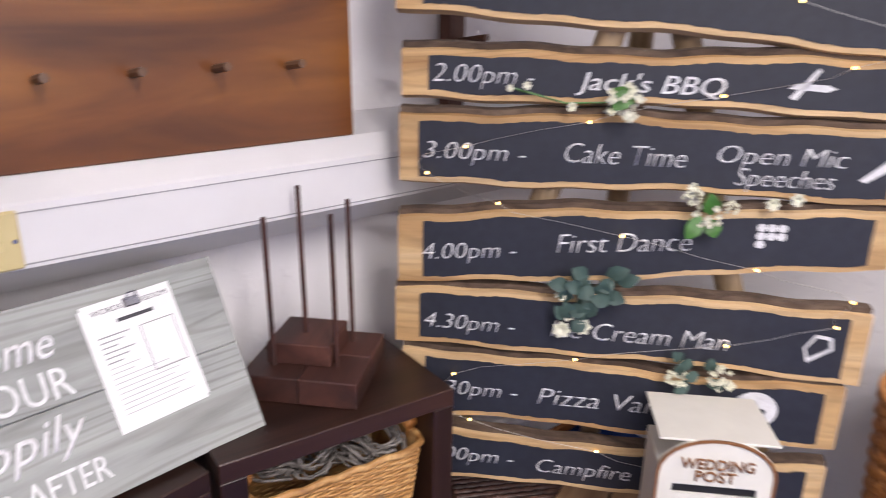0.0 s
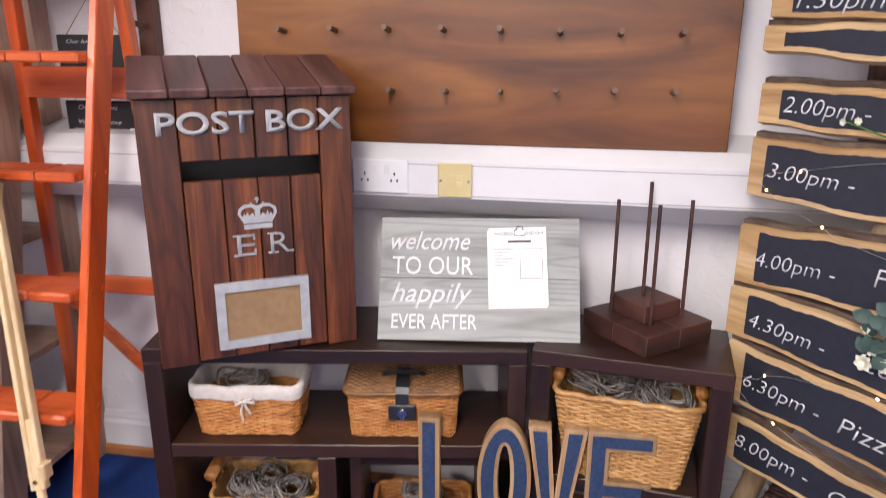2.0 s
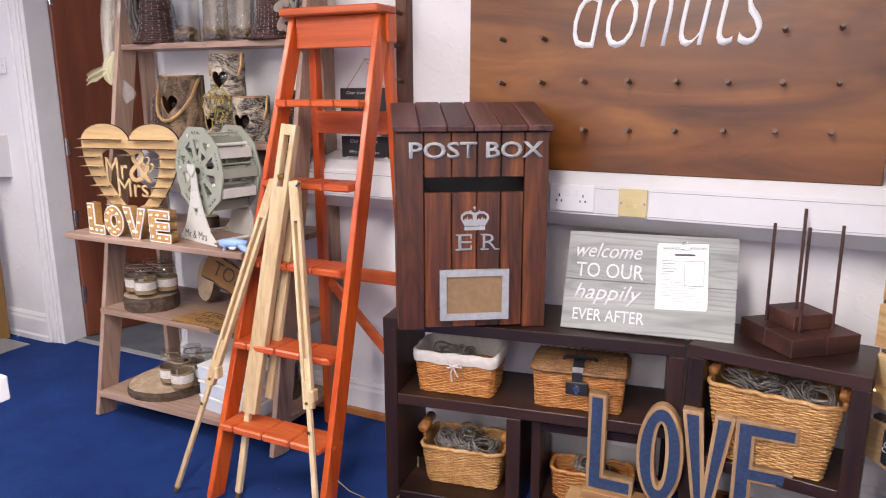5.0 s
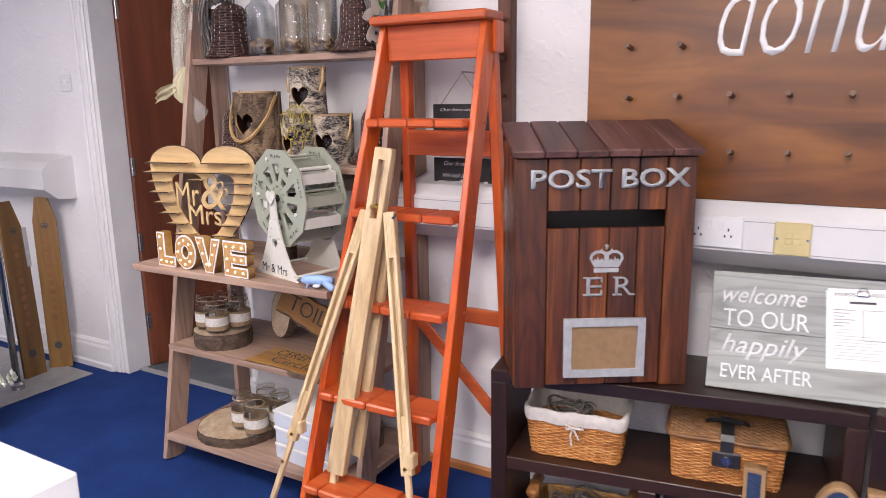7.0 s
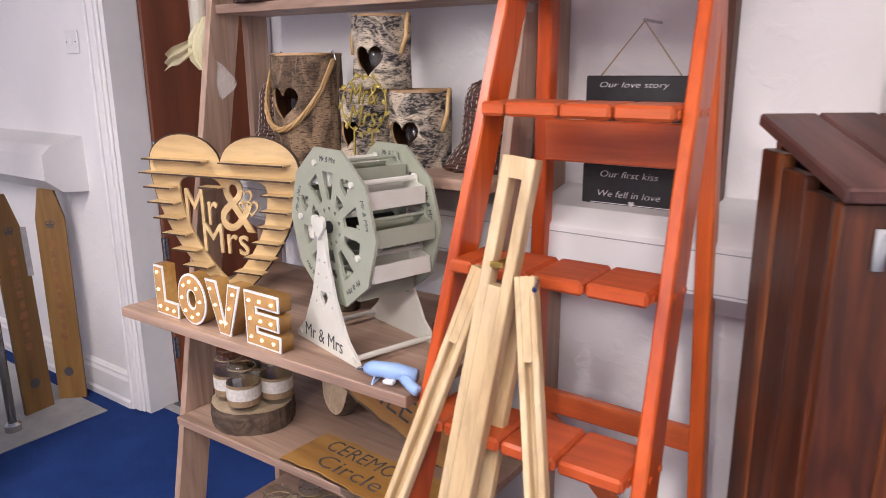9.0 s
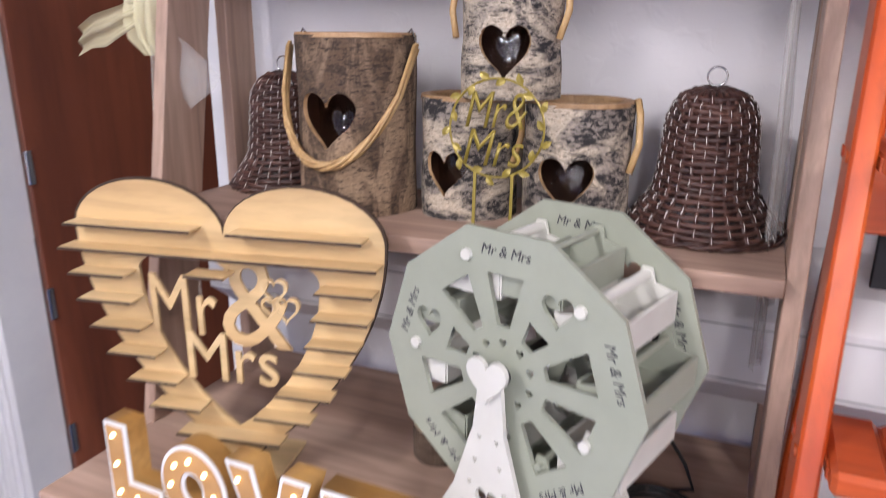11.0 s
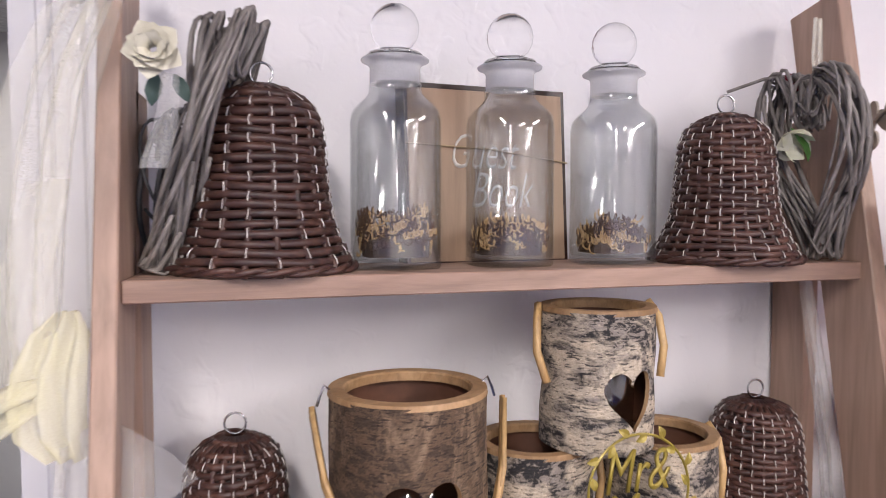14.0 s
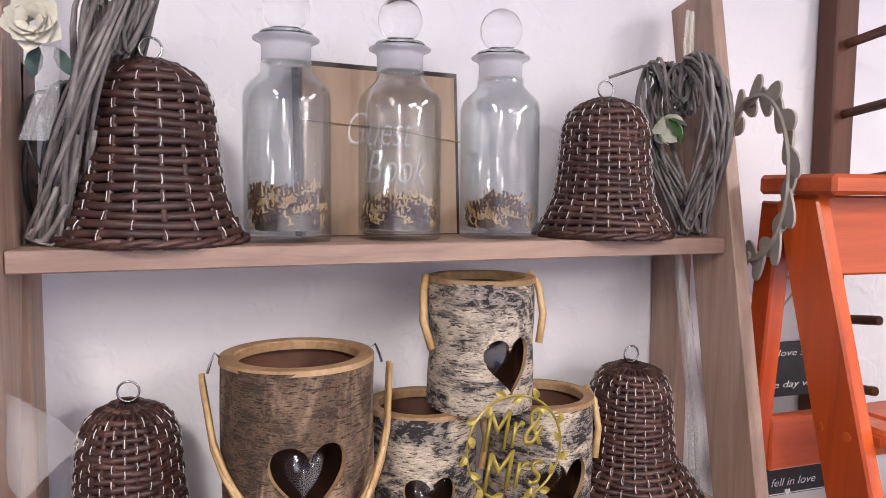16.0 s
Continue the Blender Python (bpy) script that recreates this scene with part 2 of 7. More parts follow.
def wall_paint(name, c):
    m, nt, b = material(name, 0.75)
    f = noise_at(nt, 55, (1, 1, 1), 3, 0.5)
    g = noise_at(nt, 1.3, (1, 1, 1), 4)
    lumps = ramp(nt, noise_at(nt, 26, (1, 1, 1), 2, 0.5, 0.6), [(0.52, (0, 0, 0)), (0.7, (1, 1, 1))])
    col = mix(nt, c, ramp(nt, g, [(0.3, (0.9, 0.9, 0.91)), (0.65, (1, 1, 1))]), 1.0, "MULTIPLY")
    nt.links.new(col, b.inputs["Base Color"])
    bump(nt, b, mix(nt, lumps, f, 0.35), 0.55, 0.0025)
    return m


def carpet_mat(name, c):
    m, nt, b = material(name, 0.95)
    f = noise_at(nt, 420, (1, 1, 1), 3, 0.7)
    g = noise_at(nt, 5, (1, 1, 1), 4)
    col = mix(nt, ramp(nt, f, [(0.3, tuple(v * 0.5 for v in c)), (0.7, tuple(v * 1.35 for v in c))]), ramp(nt, g, [(0.35, (0.72, 0.74, 0.78)), (0.65, (1, 1, 1))]), 1.0, "MULTIPLY")
    specks = ramp(nt, noise_at(nt, 95, (1, 1, 1), 2, 0.4), [(0.79, (0, 0, 0)), (0.82, (1, 1, 1))])
    col = mix(nt, col, (0.4, 0.42, 0.46), specks)
    nt.links.new(col, b.inputs["Base Color"])
    b.inputs["Specular IOR Level"].default_value = 0.2
    bump(nt, b, f, 0.8, 0.004)
    return m


def birch_mat(name, pale, brown, ink, share, patchy=(0.42, 0.6), upright=False):
    """Birch bark: pale sheets, grey weathered patches, short dark slits lying across."""
    m, nt, b = material(name, 0.85)
    patch = noise_at(nt, 14, (1.2, 1.2, 0.35) if upright else (0.9, 0.9, 1.5), 5, 0.62, 0.9)
    flake = noise_at(nt, 70, (0.8, 0.8, 1.7), 5, 0.75, 0.5)
    slit = noise_at(nt, 150, (0.5, 0.5, 3.2), 3, 0.6, 0.15)
    specks = noise_at(nt, 330, (0.8, 0.8, 1.5), 3, 0.7)
    zone = ramp(nt, patch, [(patchy[0], (0, 0, 0)), (patchy[1], (1, 1, 1))])
    col = mix(nt, pale, brown, mix(nt, zone, ramp(nt, flake, [(0.38, (0, 0, 0)), (0.6, (1, 1, 1))]), 0.4))
    rough_dark = mix(nt, ramp(nt, flake, [(0.48, (1, 1, 1)), (0.54, (0, 0, 0))]), zone, 1.0, "MULTIPLY")
    col = mix(nt, col, ink, mix(nt, (0.0, 0.0, 0.0), rough_dark, share))
    col = mix(nt, col, ink, mix(nt, (0.0, 0.0, 0.0), ramp(nt, slit, [(0.39, (1, 1, 1)), (0.43, (0, 0, 0))]), 0.9))
    col = mix(nt, col, ramp(nt, specks, [(0.35, (0.62, 0.6, 0.58)), (0.6, (1, 1, 1))]), 0.8, "MULTIPLY")
    nt.links.new(col, b.inputs["Base Color"])
    bump(nt, b, mix(nt, flake, slit, 0.4), 0.9, 0.004)
    return m


M = {}
M["wall"] = wall_paint("wall_paint", (0.80, 0.785, 0.80))
M["ceiling"] = plain("ceiling_paint", (0.8, 0.8, 0.8), rough=0.8)
M["gloss_white"] = plain("white_gloss_paint", (0.8, 0.79, 0.8), (0.76, 0.75, 0.77), 12, 0.35, 0.05)
M["trunking"] = plain("white_plastic_trunking", (0.7, 0.69, 0.7), (0.67, 0.66, 0.67), 8, 0.42, 0.02)
M["blue"] = carpet_mat("blue_carpet", (0.013, 0.047, 0.205))
M["grey_carpet"] = carpet_mat("grey_carpet", (0.16, 0.17, 0.19))
M["mat"] = plain("grey_vinyl", (0.36, 0.36, 0.37), (0.3, 0.3, 0.31), 14, 0.5, 0.1)
M["door"] = wood("red_brown_door", (0.13, 0.035, 0.017), (0.2, 0.055, 0.026), (0.26, 0.08, 0.04), "z", 4, 0.4, 0.1, 0.1)
M["quadrant"] = wood("orange_timber", (0.33, 0.11, 0.03), (0.45, 0.17, 0.05), (0.5, 0.21, 0.07), "x", 8, 0.4, 0.2)
M["espresso"] = wood("espresso_wood_x", (0.016, 0.0065, 0.0045), (0.034, 0.014, 0.0095), (0.062, 0.026, 0.0165), "x", 6, 0.36, 0.25, 0.06, 0.25, 0.75, 0.45)
M["espresso_z"] = wood("espresso_wood_z", (0.016, 0.0065, 0.0045), (0.034, 0.014, 0.0095), (0.062, 0.026, 0.0165), "z", 6, 0.36, 0.25, 0.06, 0.25, 0.75, 0.45)
M["redwood"] = wood("red_brown_stained_wood", (0.028, 0.008, 0.004), (0.108, 0.027, 0.009), (0.33, 0.095, 0.02), "z", 11, 0.4, 0.6, 0.07, 0.3, 0.85, 0.3, 0.6)
M["redwood_y"] = wood("dull_red_brown_roof_wood", (0.055, 0.023, 0.019), (0.12, 0.048, 0.041), (0.19, 0.085, 0.075), "y", 9, 0.5, 0.6, 0.08, 0.25, 0.8, 0.4, 0.3)
M["silver"] = plain("silver_paint", (0.37, 0.38, 0.4), (0.3, 0.31, 0.33), 40, 0.7, 0.15)
M["black"] = plain("plain_black", (0.012, 0.012, 0.014), rough=0.55)
M["kraft"] = plain("brown_card", (0.27, 0.165, 0.085), (0.23, 0.14, 0.07), 50, 0.8, 0.1)
M["donut"] = wood("golden_brown_board", (0.075, 0.022, 0.004), (0.145, 0.045, 0.008), (0.24, 0.088, 0.016), "x", 7, 0.34, 0.12, 0.22, 0.0, 0.35, 0.75)
M["peg"] = wood("brown_dowel", (0.09, 0.045, 0.025), (0.15, 0.075, 0.04), (0.22, 0.12, 0.07), "y", 14, 0.5)
M["white"] = plain("white_paint", (0.8, 0.8, 0.8), (0.74, 0.74, 0.75), 25, 0.5, 0.08)
M["paper"] = plain("white_paper", (0.8, 0.8, 0.81), (0.78, 0.78, 0.79), 5, 0.8, 0.0)
M["thin_chalk"] = plain("faint_white_script", (0.72, 0.68, 0.63), (0.64, 0.6, 0.55), 80, 0.7, 0.0)
M["ink"] = plain("grey_ink", (0.06, 0.06, 0.07), rough=0.8)
M["faint_ink"] = plain("pale_grey_ink", (0.35, 0.35, 0.37), rough=0.8)
M["grey_wood"] = wood("grey_washed_wood", (0.24, 0.25, 0.245), (0.31, 0.325, 0.315), (0.38, 0.395, 0.38), "x", 10, 0.6, 0.4, 0.12, 0.1, 0.5, 0.7, 0.45)
M["steel"] = plain("bright_steel", (0.55, 0.55, 0.56), (0.45, 0.45, 0.46), 30, 0.25, 0.05, 1.0)
M["walnut"] = wood("walnut_block", (0.035, 0.014, 0.011), (0.068, 0.024, 0.018), (0.11, 0.042, 0.03), "x", 9, 0.5, 0.3)
M["cream_plate"] = plain("yellowed_plastic", (0.62, 0.52, 0.27), (0.58, 0.48, 0.24), 12, 0.35, 0.02)
M["white_plastic"] = plain("white_plastic", (0.76, 0.76, 0.78), (0.74, 0.74, 0.76), 10, 0.3, 0.02)
M["wicker"] = wood("golden_willow", (0.33, 0.11, 0.025), (0.57, 0.23, 0.06), (0.72, 0.36, 0.12), "x", 40, 0.5, 0.3, 0.5)
M["wicker_pale"] = wood("pale_willow", (0.34, 0.155, 0.045), (0.55, 0.29, 0.1), (0.68, 0.42, 0.18), "x", 40, 0.5, 0.3, 0.5)
M["wicker_dark"] = wood("dark_willow", (0.03, 0.013, 0.011), (0.068, 0.028, 0.022), (0.125, 0.056, 0.04), "x", 40, 0.45, 0.3, 0.5)
M["willow_grey"] = wood("grey_willow", (0.13, 0.115, 0.105), (0.24, 0.215, 0.2), (0.4, 0.365, 0.34), "z", 40, 0.6, 0.4, 0.3)
M["willow_black"] = wood("blackened_willow", (0.02, 0.02, 0.022), (0.04, 0.04, 0.045), (0.08, 0.08, 0.085), "z", 40, 0.5, 0.4, 0.3)
M["lining"] = plain("cream_cotton", (0.6, 0.56, 0.52), (0.52, 0.48, 0.45), 70, 0.9, 0.3)
M["leather"] = plain("black_leather", (0.02, 0.02, 0.023), (0.013, 0.013, 0.015), 60, 0.4, 0.2)
M["pine"] = wood("pale_pine", (0.52, 0.35, 0.18), (0.64, 0.47, 0.27), (0.74, 0.58, 0.37), "z", 9, 0.45, 0.2, 0.05, 0.12)
M["pallet"] = wood("pallet_wood", (0.3, 0.14, 0.05), (0.45, 0.24, 0.1), (0.56, 0.34, 0.16), "x", 9, 0.7, 0.5, 0.07)
M["chip"] = plain("pressed_chip_block", (0.3, 0.19, 0.1), (0.14, 0.08, 0.04), 90, 0.85, 0.7, dist=0.004)
M["letter_wood"] = wood("light_letter_wood", (0.28, 0.16, 0.07), (0.38, 0.23, 0.115), (0.46, 0.3, 0.16), "z", 9, 0.6, 0.3)
M["blue_leather"] = plain("blue_hammered_leather", (0.036, 0.06, 0.125), (0.018, 0.034, 0.08), 110, 0.4, 0.6, dist=0.003)
M["orange"] = wood("orange_stained_wood", (0.36, 0.042, 0.008), (0.55, 0.08, 0.012), (0.66, 0.13, 0.022), "z", 8, 0.3, 0.2, 0.06, 0.1)
M["orange_x"] = wood("orange_stained_tread", (0.4, 0.06, 0.016), (0.56, 0.1, 0.026), (0.64, 0.15, 0.045), "x", 8, 0.35, 0.25, 0.06, 0.1)
M["brass"] = plain("brass", (0.55, 0.38, 0.12), (0.45, 0.3, 0.08), 30, 0.35, 0.1, 1.0)
M["oak"] = wood("grey_brown_oak_x", (0.29, 0.18, 0.135), (0.41, 0.27, 0.205), (0.5, 0.35, 0.27), "x", 9, 0.5, 0.4, 0.06, 0.06, 0.75, 0.6, 0.2)
M["oak_z"] = wood("grey_brown_oak_z", (0.29, 0.18, 0.135), (0.41, 0.27, 0.205), (0.5, 0.35, 0.27), "z", 9, 0.5, 0.4, 0.06, 0.06, 0.75, 0.6, 0.2)
M["peg_post"] = wood("dark_red_brown_post", (0.05, 0.016, 0.008), (0.1, 0.03, 0.013), (0.15, 0.05, 0.02), "z", 8, 0.5, 0.35)
M["slate"] = plain("black_slate", (0.018, 0.018, 0.022), (0.01, 0.01, 0.013), 60, 0.55, 0.3)
M["chalk"] = plain("white_chalk_paint", (0.78, 0.78, 0.8), (0.62, 0.62, 0.64), 160, 0.8, 0.2)
M["plank"] = wood("rough_sawn_plank", (0.42, 0.235, 0.095), (0.6, 0.39, 0.185), (0.72, 0.53, 0.31), "x", 9, 0.65, 0.4, 0.1, 0.12, 0.6, 0.6, 0.3)
M["bark"] = wood("dark_bark", (0.05, 0.03, 0.02), (0.1, 0.065, 0.045), (0.17, 0.12, 0.085), "x", 30, 0.9, 0.8, 0.4)
M["chalkboard"] = plain("blue_black_chalkboard", (0.02, 0.023, 0.036), (0.015, 0.017, 0.028), 45, 0.6, 0.15)
M["log"] = wood("peeled_log", (0.3, 0.2, 0.11), (0.42, 0.3, 0.18), (0.52, 0.39, 0.25), "z", 10, 0.6, 0.4, 0.1)
M["cream_box"] = plain("cream_painted_wood", (0.74, 0.72, 0.66), (0.7, 0.68, 0.62), 18, 0.5, 0.08)
M["mdf_edge"] = plain("laser_cut_brown_edge", (0.26, 0.11, 0.04), (0.18, 0.075, 0.03), 30, 0.6, 0.1)
M["crate"] = wood("weathered_crate_wood", (0.22, 0.12, 0.055), (0.34, 0.2, 0.1), (0.44, 0.28, 0.16), "x", 8, 0.7, 0.5)
M["leaf"] = plain("green_leaf", (0.06, 0.19, 0.03), (0.04, 0.12, 0.02), 40, 0.45, 0.2)
M["eucalyptus"] = plain("grey_green_leaf", (0.055, 0.1, 0.085), (0.035, 0.07, 0.06), 30, 0.6, 0.2)
M["petal"] = plain("ivory_petal", (0.75, 0.74, 0.62), (0.66, 0.66, 0.5), 60, 0.7, 0.2)
M["bulb"] = glowing("warm_fairy_light", (1.0, 0.62, 0.22), 6.0)
M["led"] = glowing("warm_marquee_bulb", (1.0, 0.72, 0.36), 7.0)
M["tube"] = glowing("ceiling_tube", (1.0, 0.97, 0.97), 6.0)
M["wire"] = plain("silver_wire", (0.6, 0.58, 0.55), (0.5, 0.48, 0.45), 40, 0.35, 0.0, 0.6)
M["white_wire"] = plain("pale_tie_wire", (0.66, 0.63, 0.6), (0.5, 0.48, 0.45), 40, 0.5, 0.0)
M["glass"] = glassy("clear_glass")
M["thin_glass"] = film_glass("thin_clear_glass")
M["small_glass"] = film_glass("small_jar_glass", 0.3)
M["jar_glass"] = film_glass("clear_jar_glass", 0.4)
M["frosted"] = sheer("ground_glass", (0.62, 0.62, 0.64), 0.5)
M["birch"] = birch_mat("white_birch_bark", (0.66, 0.56, 0.43), (0.27, 0.235, 0.21), (0.022, 0.02, 0.022), 1.0, (0.44, 0.54))
M["birch_brown"] = birch_mat("brown_birch_bark", (0.36, 0.25, 0.16), (0.115, 0.07, 0.042), (0.025, 0.014, 0.01), 0.75, (0.4, 0.52), True)
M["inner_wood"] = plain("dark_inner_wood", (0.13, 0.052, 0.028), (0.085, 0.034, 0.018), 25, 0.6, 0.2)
M["cut_wood"] = wood("cut_wood_rim", (0.3, 0.17, 0.075), (0.4, 0.24, 0.12), (0.5, 0.32, 0.17), "z", 20, 0.6, 0.3, 0.7)
M["rattan"] = wood("pale_rattan_cane", (0.42, 0.25, 0.1), (0.54, 0.34, 0.15), (0.62, 0.42, 0.2), "z", 30, 0.45, 0.2, 0.3)
M["ply"] = wood("birch_ply", (0.55, 0.36, 0.17), (0.65, 0.46, 0.235), (0.73, 0.55, 0.31), "x", 6, 0.5, 0.1, 0.12, 0.08)
M["burnt"] = plain("burnt_ply_edge", (0.06, 0.032, 0.018), (0.035, 0.02, 0.012), 30, 0.7, 0.1)
M["sage"] = plain("sage_green_paint", (0.33, 0.35, 0.285), (0.3, 0.32, 0.255), 15, 0.5, 0.06)
M["ivory"] = plain("ivory_paint", (0.66, 0.65, 0.6), (0.61, 0.6, 0.55), 15, 0.5, 0.06)
M["olive"] = plain("dull_gold_acrylic", (0.34, 0.26, 0.05), (0.26, 0.2, 0.035), 30, 0.35, 0.05, 0.2)
M["gold_glitter"] = plain("gold_card_lettering", (0.72, 0.5, 0.25), (0.5, 0.31, 0.13), 90, 0.5, 0.2)
M["word_back"] = plain("brown_card_lettering", (0.13, 0.065, 0.03), (0.07, 0.035, 0.018), 90, 0.6, 0.2)
M["pale_blue"] = plain("pale_blue_plastic", (0.3, 0.46, 0.76), (0.28, 0.43, 0.72), 20, 0.35, 0.02)
M["tulle"] = sheer("ivory_tulle", (0.82, 0.79, 0.69), 0.7)
M["tulle_yellow"] = sheer("pale_yellow_tulle", (0.8, 0.75, 0.5), 0.52)
M["organza"] = sheer("clear_organza", (0.75, 0.74, 0.72), 0.72)
M["berry"] = plain("red_berry", (0.16, 0.01, 0.025), rough=0.2, relief=0)
M["hessian"] = plain("hessian", (0.32, 0.22, 0.13), (0.24, 0.16, 0.09), 140, 0.9, 0.5)
M["lace"] = plain("white_lace", (0.7, 0.68, 0.64), (0.55, 0.52, 0.48), 140, 0.9, 0.4)
M["sign_wood"] = wood("amber_stained_slice", (0.27, 0.125, 0.03), (0.39, 0.2, 0.055), (0.48, 0.27, 0.09), "x", 7, 0.45, 0.2, 0.12)
M["champagne"] = wood("amber_box_lid", (0.17, 0.08, 0.02), (0.25, 0.125, 0.034), (0.33, 0.18, 0.055), "z", 7, 0.5, 0.2, 0.08)
M["marquee_face"] = plain("amber_card", (0.5, 0.29, 0.12), (0.42, 0.23, 0.09), 30, 0.7, 0.05)
M["slice_top"] = wood("tree_slice_top", (0.46, 0.33, 0.21), (0.6, 0.46, 0.32), (0.7, 0.56, 0.4), "z", 10, 0.7, 0.2, 0.8)
M["pale_box"] = plain("pale_blue_white_box", (0.62, 0.67, 0.76), (0.58, 0.63, 0.72), 10, 0.5, 0.05)
M["cable"] = plain("black_cable", (0.012, 0.012, 0.013), rough=0.4, relief=0)
M["grey_card"] = plain("grey_leaf_plywood", (0.42, 0.38, 0.32), (0.38, 0.34, 0.29), 20, 0.6, 0.1)
M["blossom"] = plain("white_silk_blossom", (0.74, 0.75, 0.68), (0.6, 0.64, 0.5), 50, 0.8, 0.3)
M["string"] = plain("jute_string", (0.4, 0.3, 0.18), (0.3, 0.22, 0.12), 150, 0.9, 0.4)
M["wicker_lid"] = wood("brown_willow", (0.13, 0.055, 0.018), (0.26, 0.115, 0.036), (0.38, 0.19, 0.07), "x", 40, 0.5, 0.3, 0.5)
M["rose"] = plain("faded_cream_petal", (0.66, 0.63, 0.52), (0.58, 0.55, 0.44), 60, 0.8, 0.2)
M["book_wood"] = wood("pinkish_pale_wood", (0.4, 0.27, 0.18), (0.5, 0.36, 0.25), (0.58, 0.43, 0.31), "z", 5, 0.5, 0.1, 0.1)

# ---- structure ----
WALL = 2.13
sh = Shape().block(-5.2, WALL, 0, -2.48, WALL + 0.12, CEILING).block(-1.66, WALL, 0, 2.27, WALL + 0.12, CEILING).block(-2.48, WALL, 2.03, -1.66, WALL + 0.12, CEILING)
setting("wall_north", sh, M["wall"], "white painted textured wall with a doorway", "wall")
setting("wall_east", Shape().block(2.27, -3.4, 0, 2.39, 5.6, CEILING), M["wall"], "plain white painted wall", "wall")
setting("wall_south", Shape().block(-5.2, -3.52, 0, 2.39, -3.4, CEILING), M["wall"], "plain white painted wall", "wall")
setting("wall_west", Shape().block(-5.32, -3.52, 0, -5.2, 5.6, CEILING), M["wall"], "plain white painted wall", "wall")
setting("wall_hall", Shape().block(-5.2, 5.48, 0, 2.27, 5.6, CEILING), M["wall"], "plain white wall of the next room", "wall")
setting("ceiling", Shape().block(-5.32, -3.52, CEILING, 2.39, 5.6, CEILING + 0.12), M["ceiling"], "flat white ceiling", "ceiling")
setting("floor", Shape().block(-5.32, -3.52, -0.1, 2.39, 2.2, 0), M["blue"], "dark blue cut pile carpet", "floor")
setting("floor_hall", Shape().block(-5.32, 2.2, -0.1, 2.39, 5.6, 0.003), M["grey_carpet"], "grey carpet of the next room", "floor")
setting("threshold_strip", Shape().block(-2.48, 2.185, 0, -1.66, 2.225, 0.006, 0.002), M["mat"], "frayed grey strip where two carpets meet", "threshold")


def profile_run(prof, x0, x1):
    """A moulding along x: prof is a list of (y, z)."""
    n = len(prof)
    vs = [(x, y, z) for x in (x0, x1) for y, z in prof]
    fs = [(i, (i + 1) % n, n + (i + 1) % n, n + i) for i in range(n)] + [tuple(range(n))[::-1], tuple(range(n, 2 * n))]
    return Shape().add(vs, fs)


SKIRT = [(WALL, 0.035), (WALL - 0.022, 0.035), (WALL - 0.022, 0.115), (WALL - 0.016, 0.128), (WALL - 0.016, 0.138), (WALL - 0.006, 0.15), (WALL, 0.152)]
QUAD = [(WALL, 0), (WALL - 0.03, 0), (WALL - 0.03, 0.025), (WALL - 0.022, 0.035), (WALL, 0.035)]
for x0, x1 in ((-5.2, -2.56), (-1.58, 2.27)):
    setting("baseboard", profile_run(SKIRT, x0, x1), M["gloss_white"], "white gloss moulded skirting board", "skirting board")
setting("floor_trim", profile_run(QUAD, -1.58, 2.27), M["quadrant"], "orange stained timber strip under the skirting", "trim")
setting("floor_trim", profile_run(QUAD, -5.2, -2.56), M["gloss_white"], "white painted strip under the skirting", "trim")
DADO = [(WALL, 1.115), (2.005, 1.088), (1.968, 1.056), (1.965, 1.052), (1.965, 0.957), (1.972, 0.952), (2.03, 0.905), (WALL, 0.895)]
for x0, x1 in ((-1.58, 2.27), (-5.2, -2.72)):
    setting("dado_trunking", profile_run(DADO, x0, x1), M["trunking"], "white bevelled dado cable trunking along the wall", "trunking")
setting("trim_line", Shape().block(-1.58, 1.9635, 0.9625, 2.27, 1.966, 0.9645).block(-1.58, 1.9635, 1.040, 2.27, 1.966, 1.042), M["mat"], "fine joint of the trunking cover", "trim")


def architrave(x0, x1, tilt):
    s = Shape()
    w = x1 - x0
    for a, b, d in ((0.0, 0.25, 0.014), (0.25, 0.75, 0.02), (0.75, 1.0, 0.028)) if tilt > 0 else ((0.0, 0.25, 0.028), (0.25, 0.75, 0.02), (0.75, 1.0, 0.014)):
        s.block(x0 + a * w, WALL - d, 0, x0 + b * w - 0.001, WALL - 0.0005, 2.1, 0.004)
    return s


setting("door_frame", architrave(-2.56, -2.485, -1), M["gloss_white"], "chipped white gloss door architrave", "door frame")
setting("door_frame", architrave(-1.655, -1.58, 1), M["gloss_white"], "white gloss door architrave", "door frame")
setting("door_frame", Shape().block(-2.56, WALL - 0.022, 2.03, -1.58, WALL - 0.0005, 2.1, 0.004), M["gloss_white"], "white gloss architrave over the door", "door frame")
setting("door_lining", Shape().block(-2.484, WALL - 0.004, 0, -2.455, WALL + 0.125, 2.03).block(-1.685, WALL - 0.004, 0, -1.656, WALL + 0.125, 2.03).block(-2.455, WALL, 2.0, -1.685, WALL + 0.124, 2.03), M["gloss_white"], "white painted door lining", "door frame")

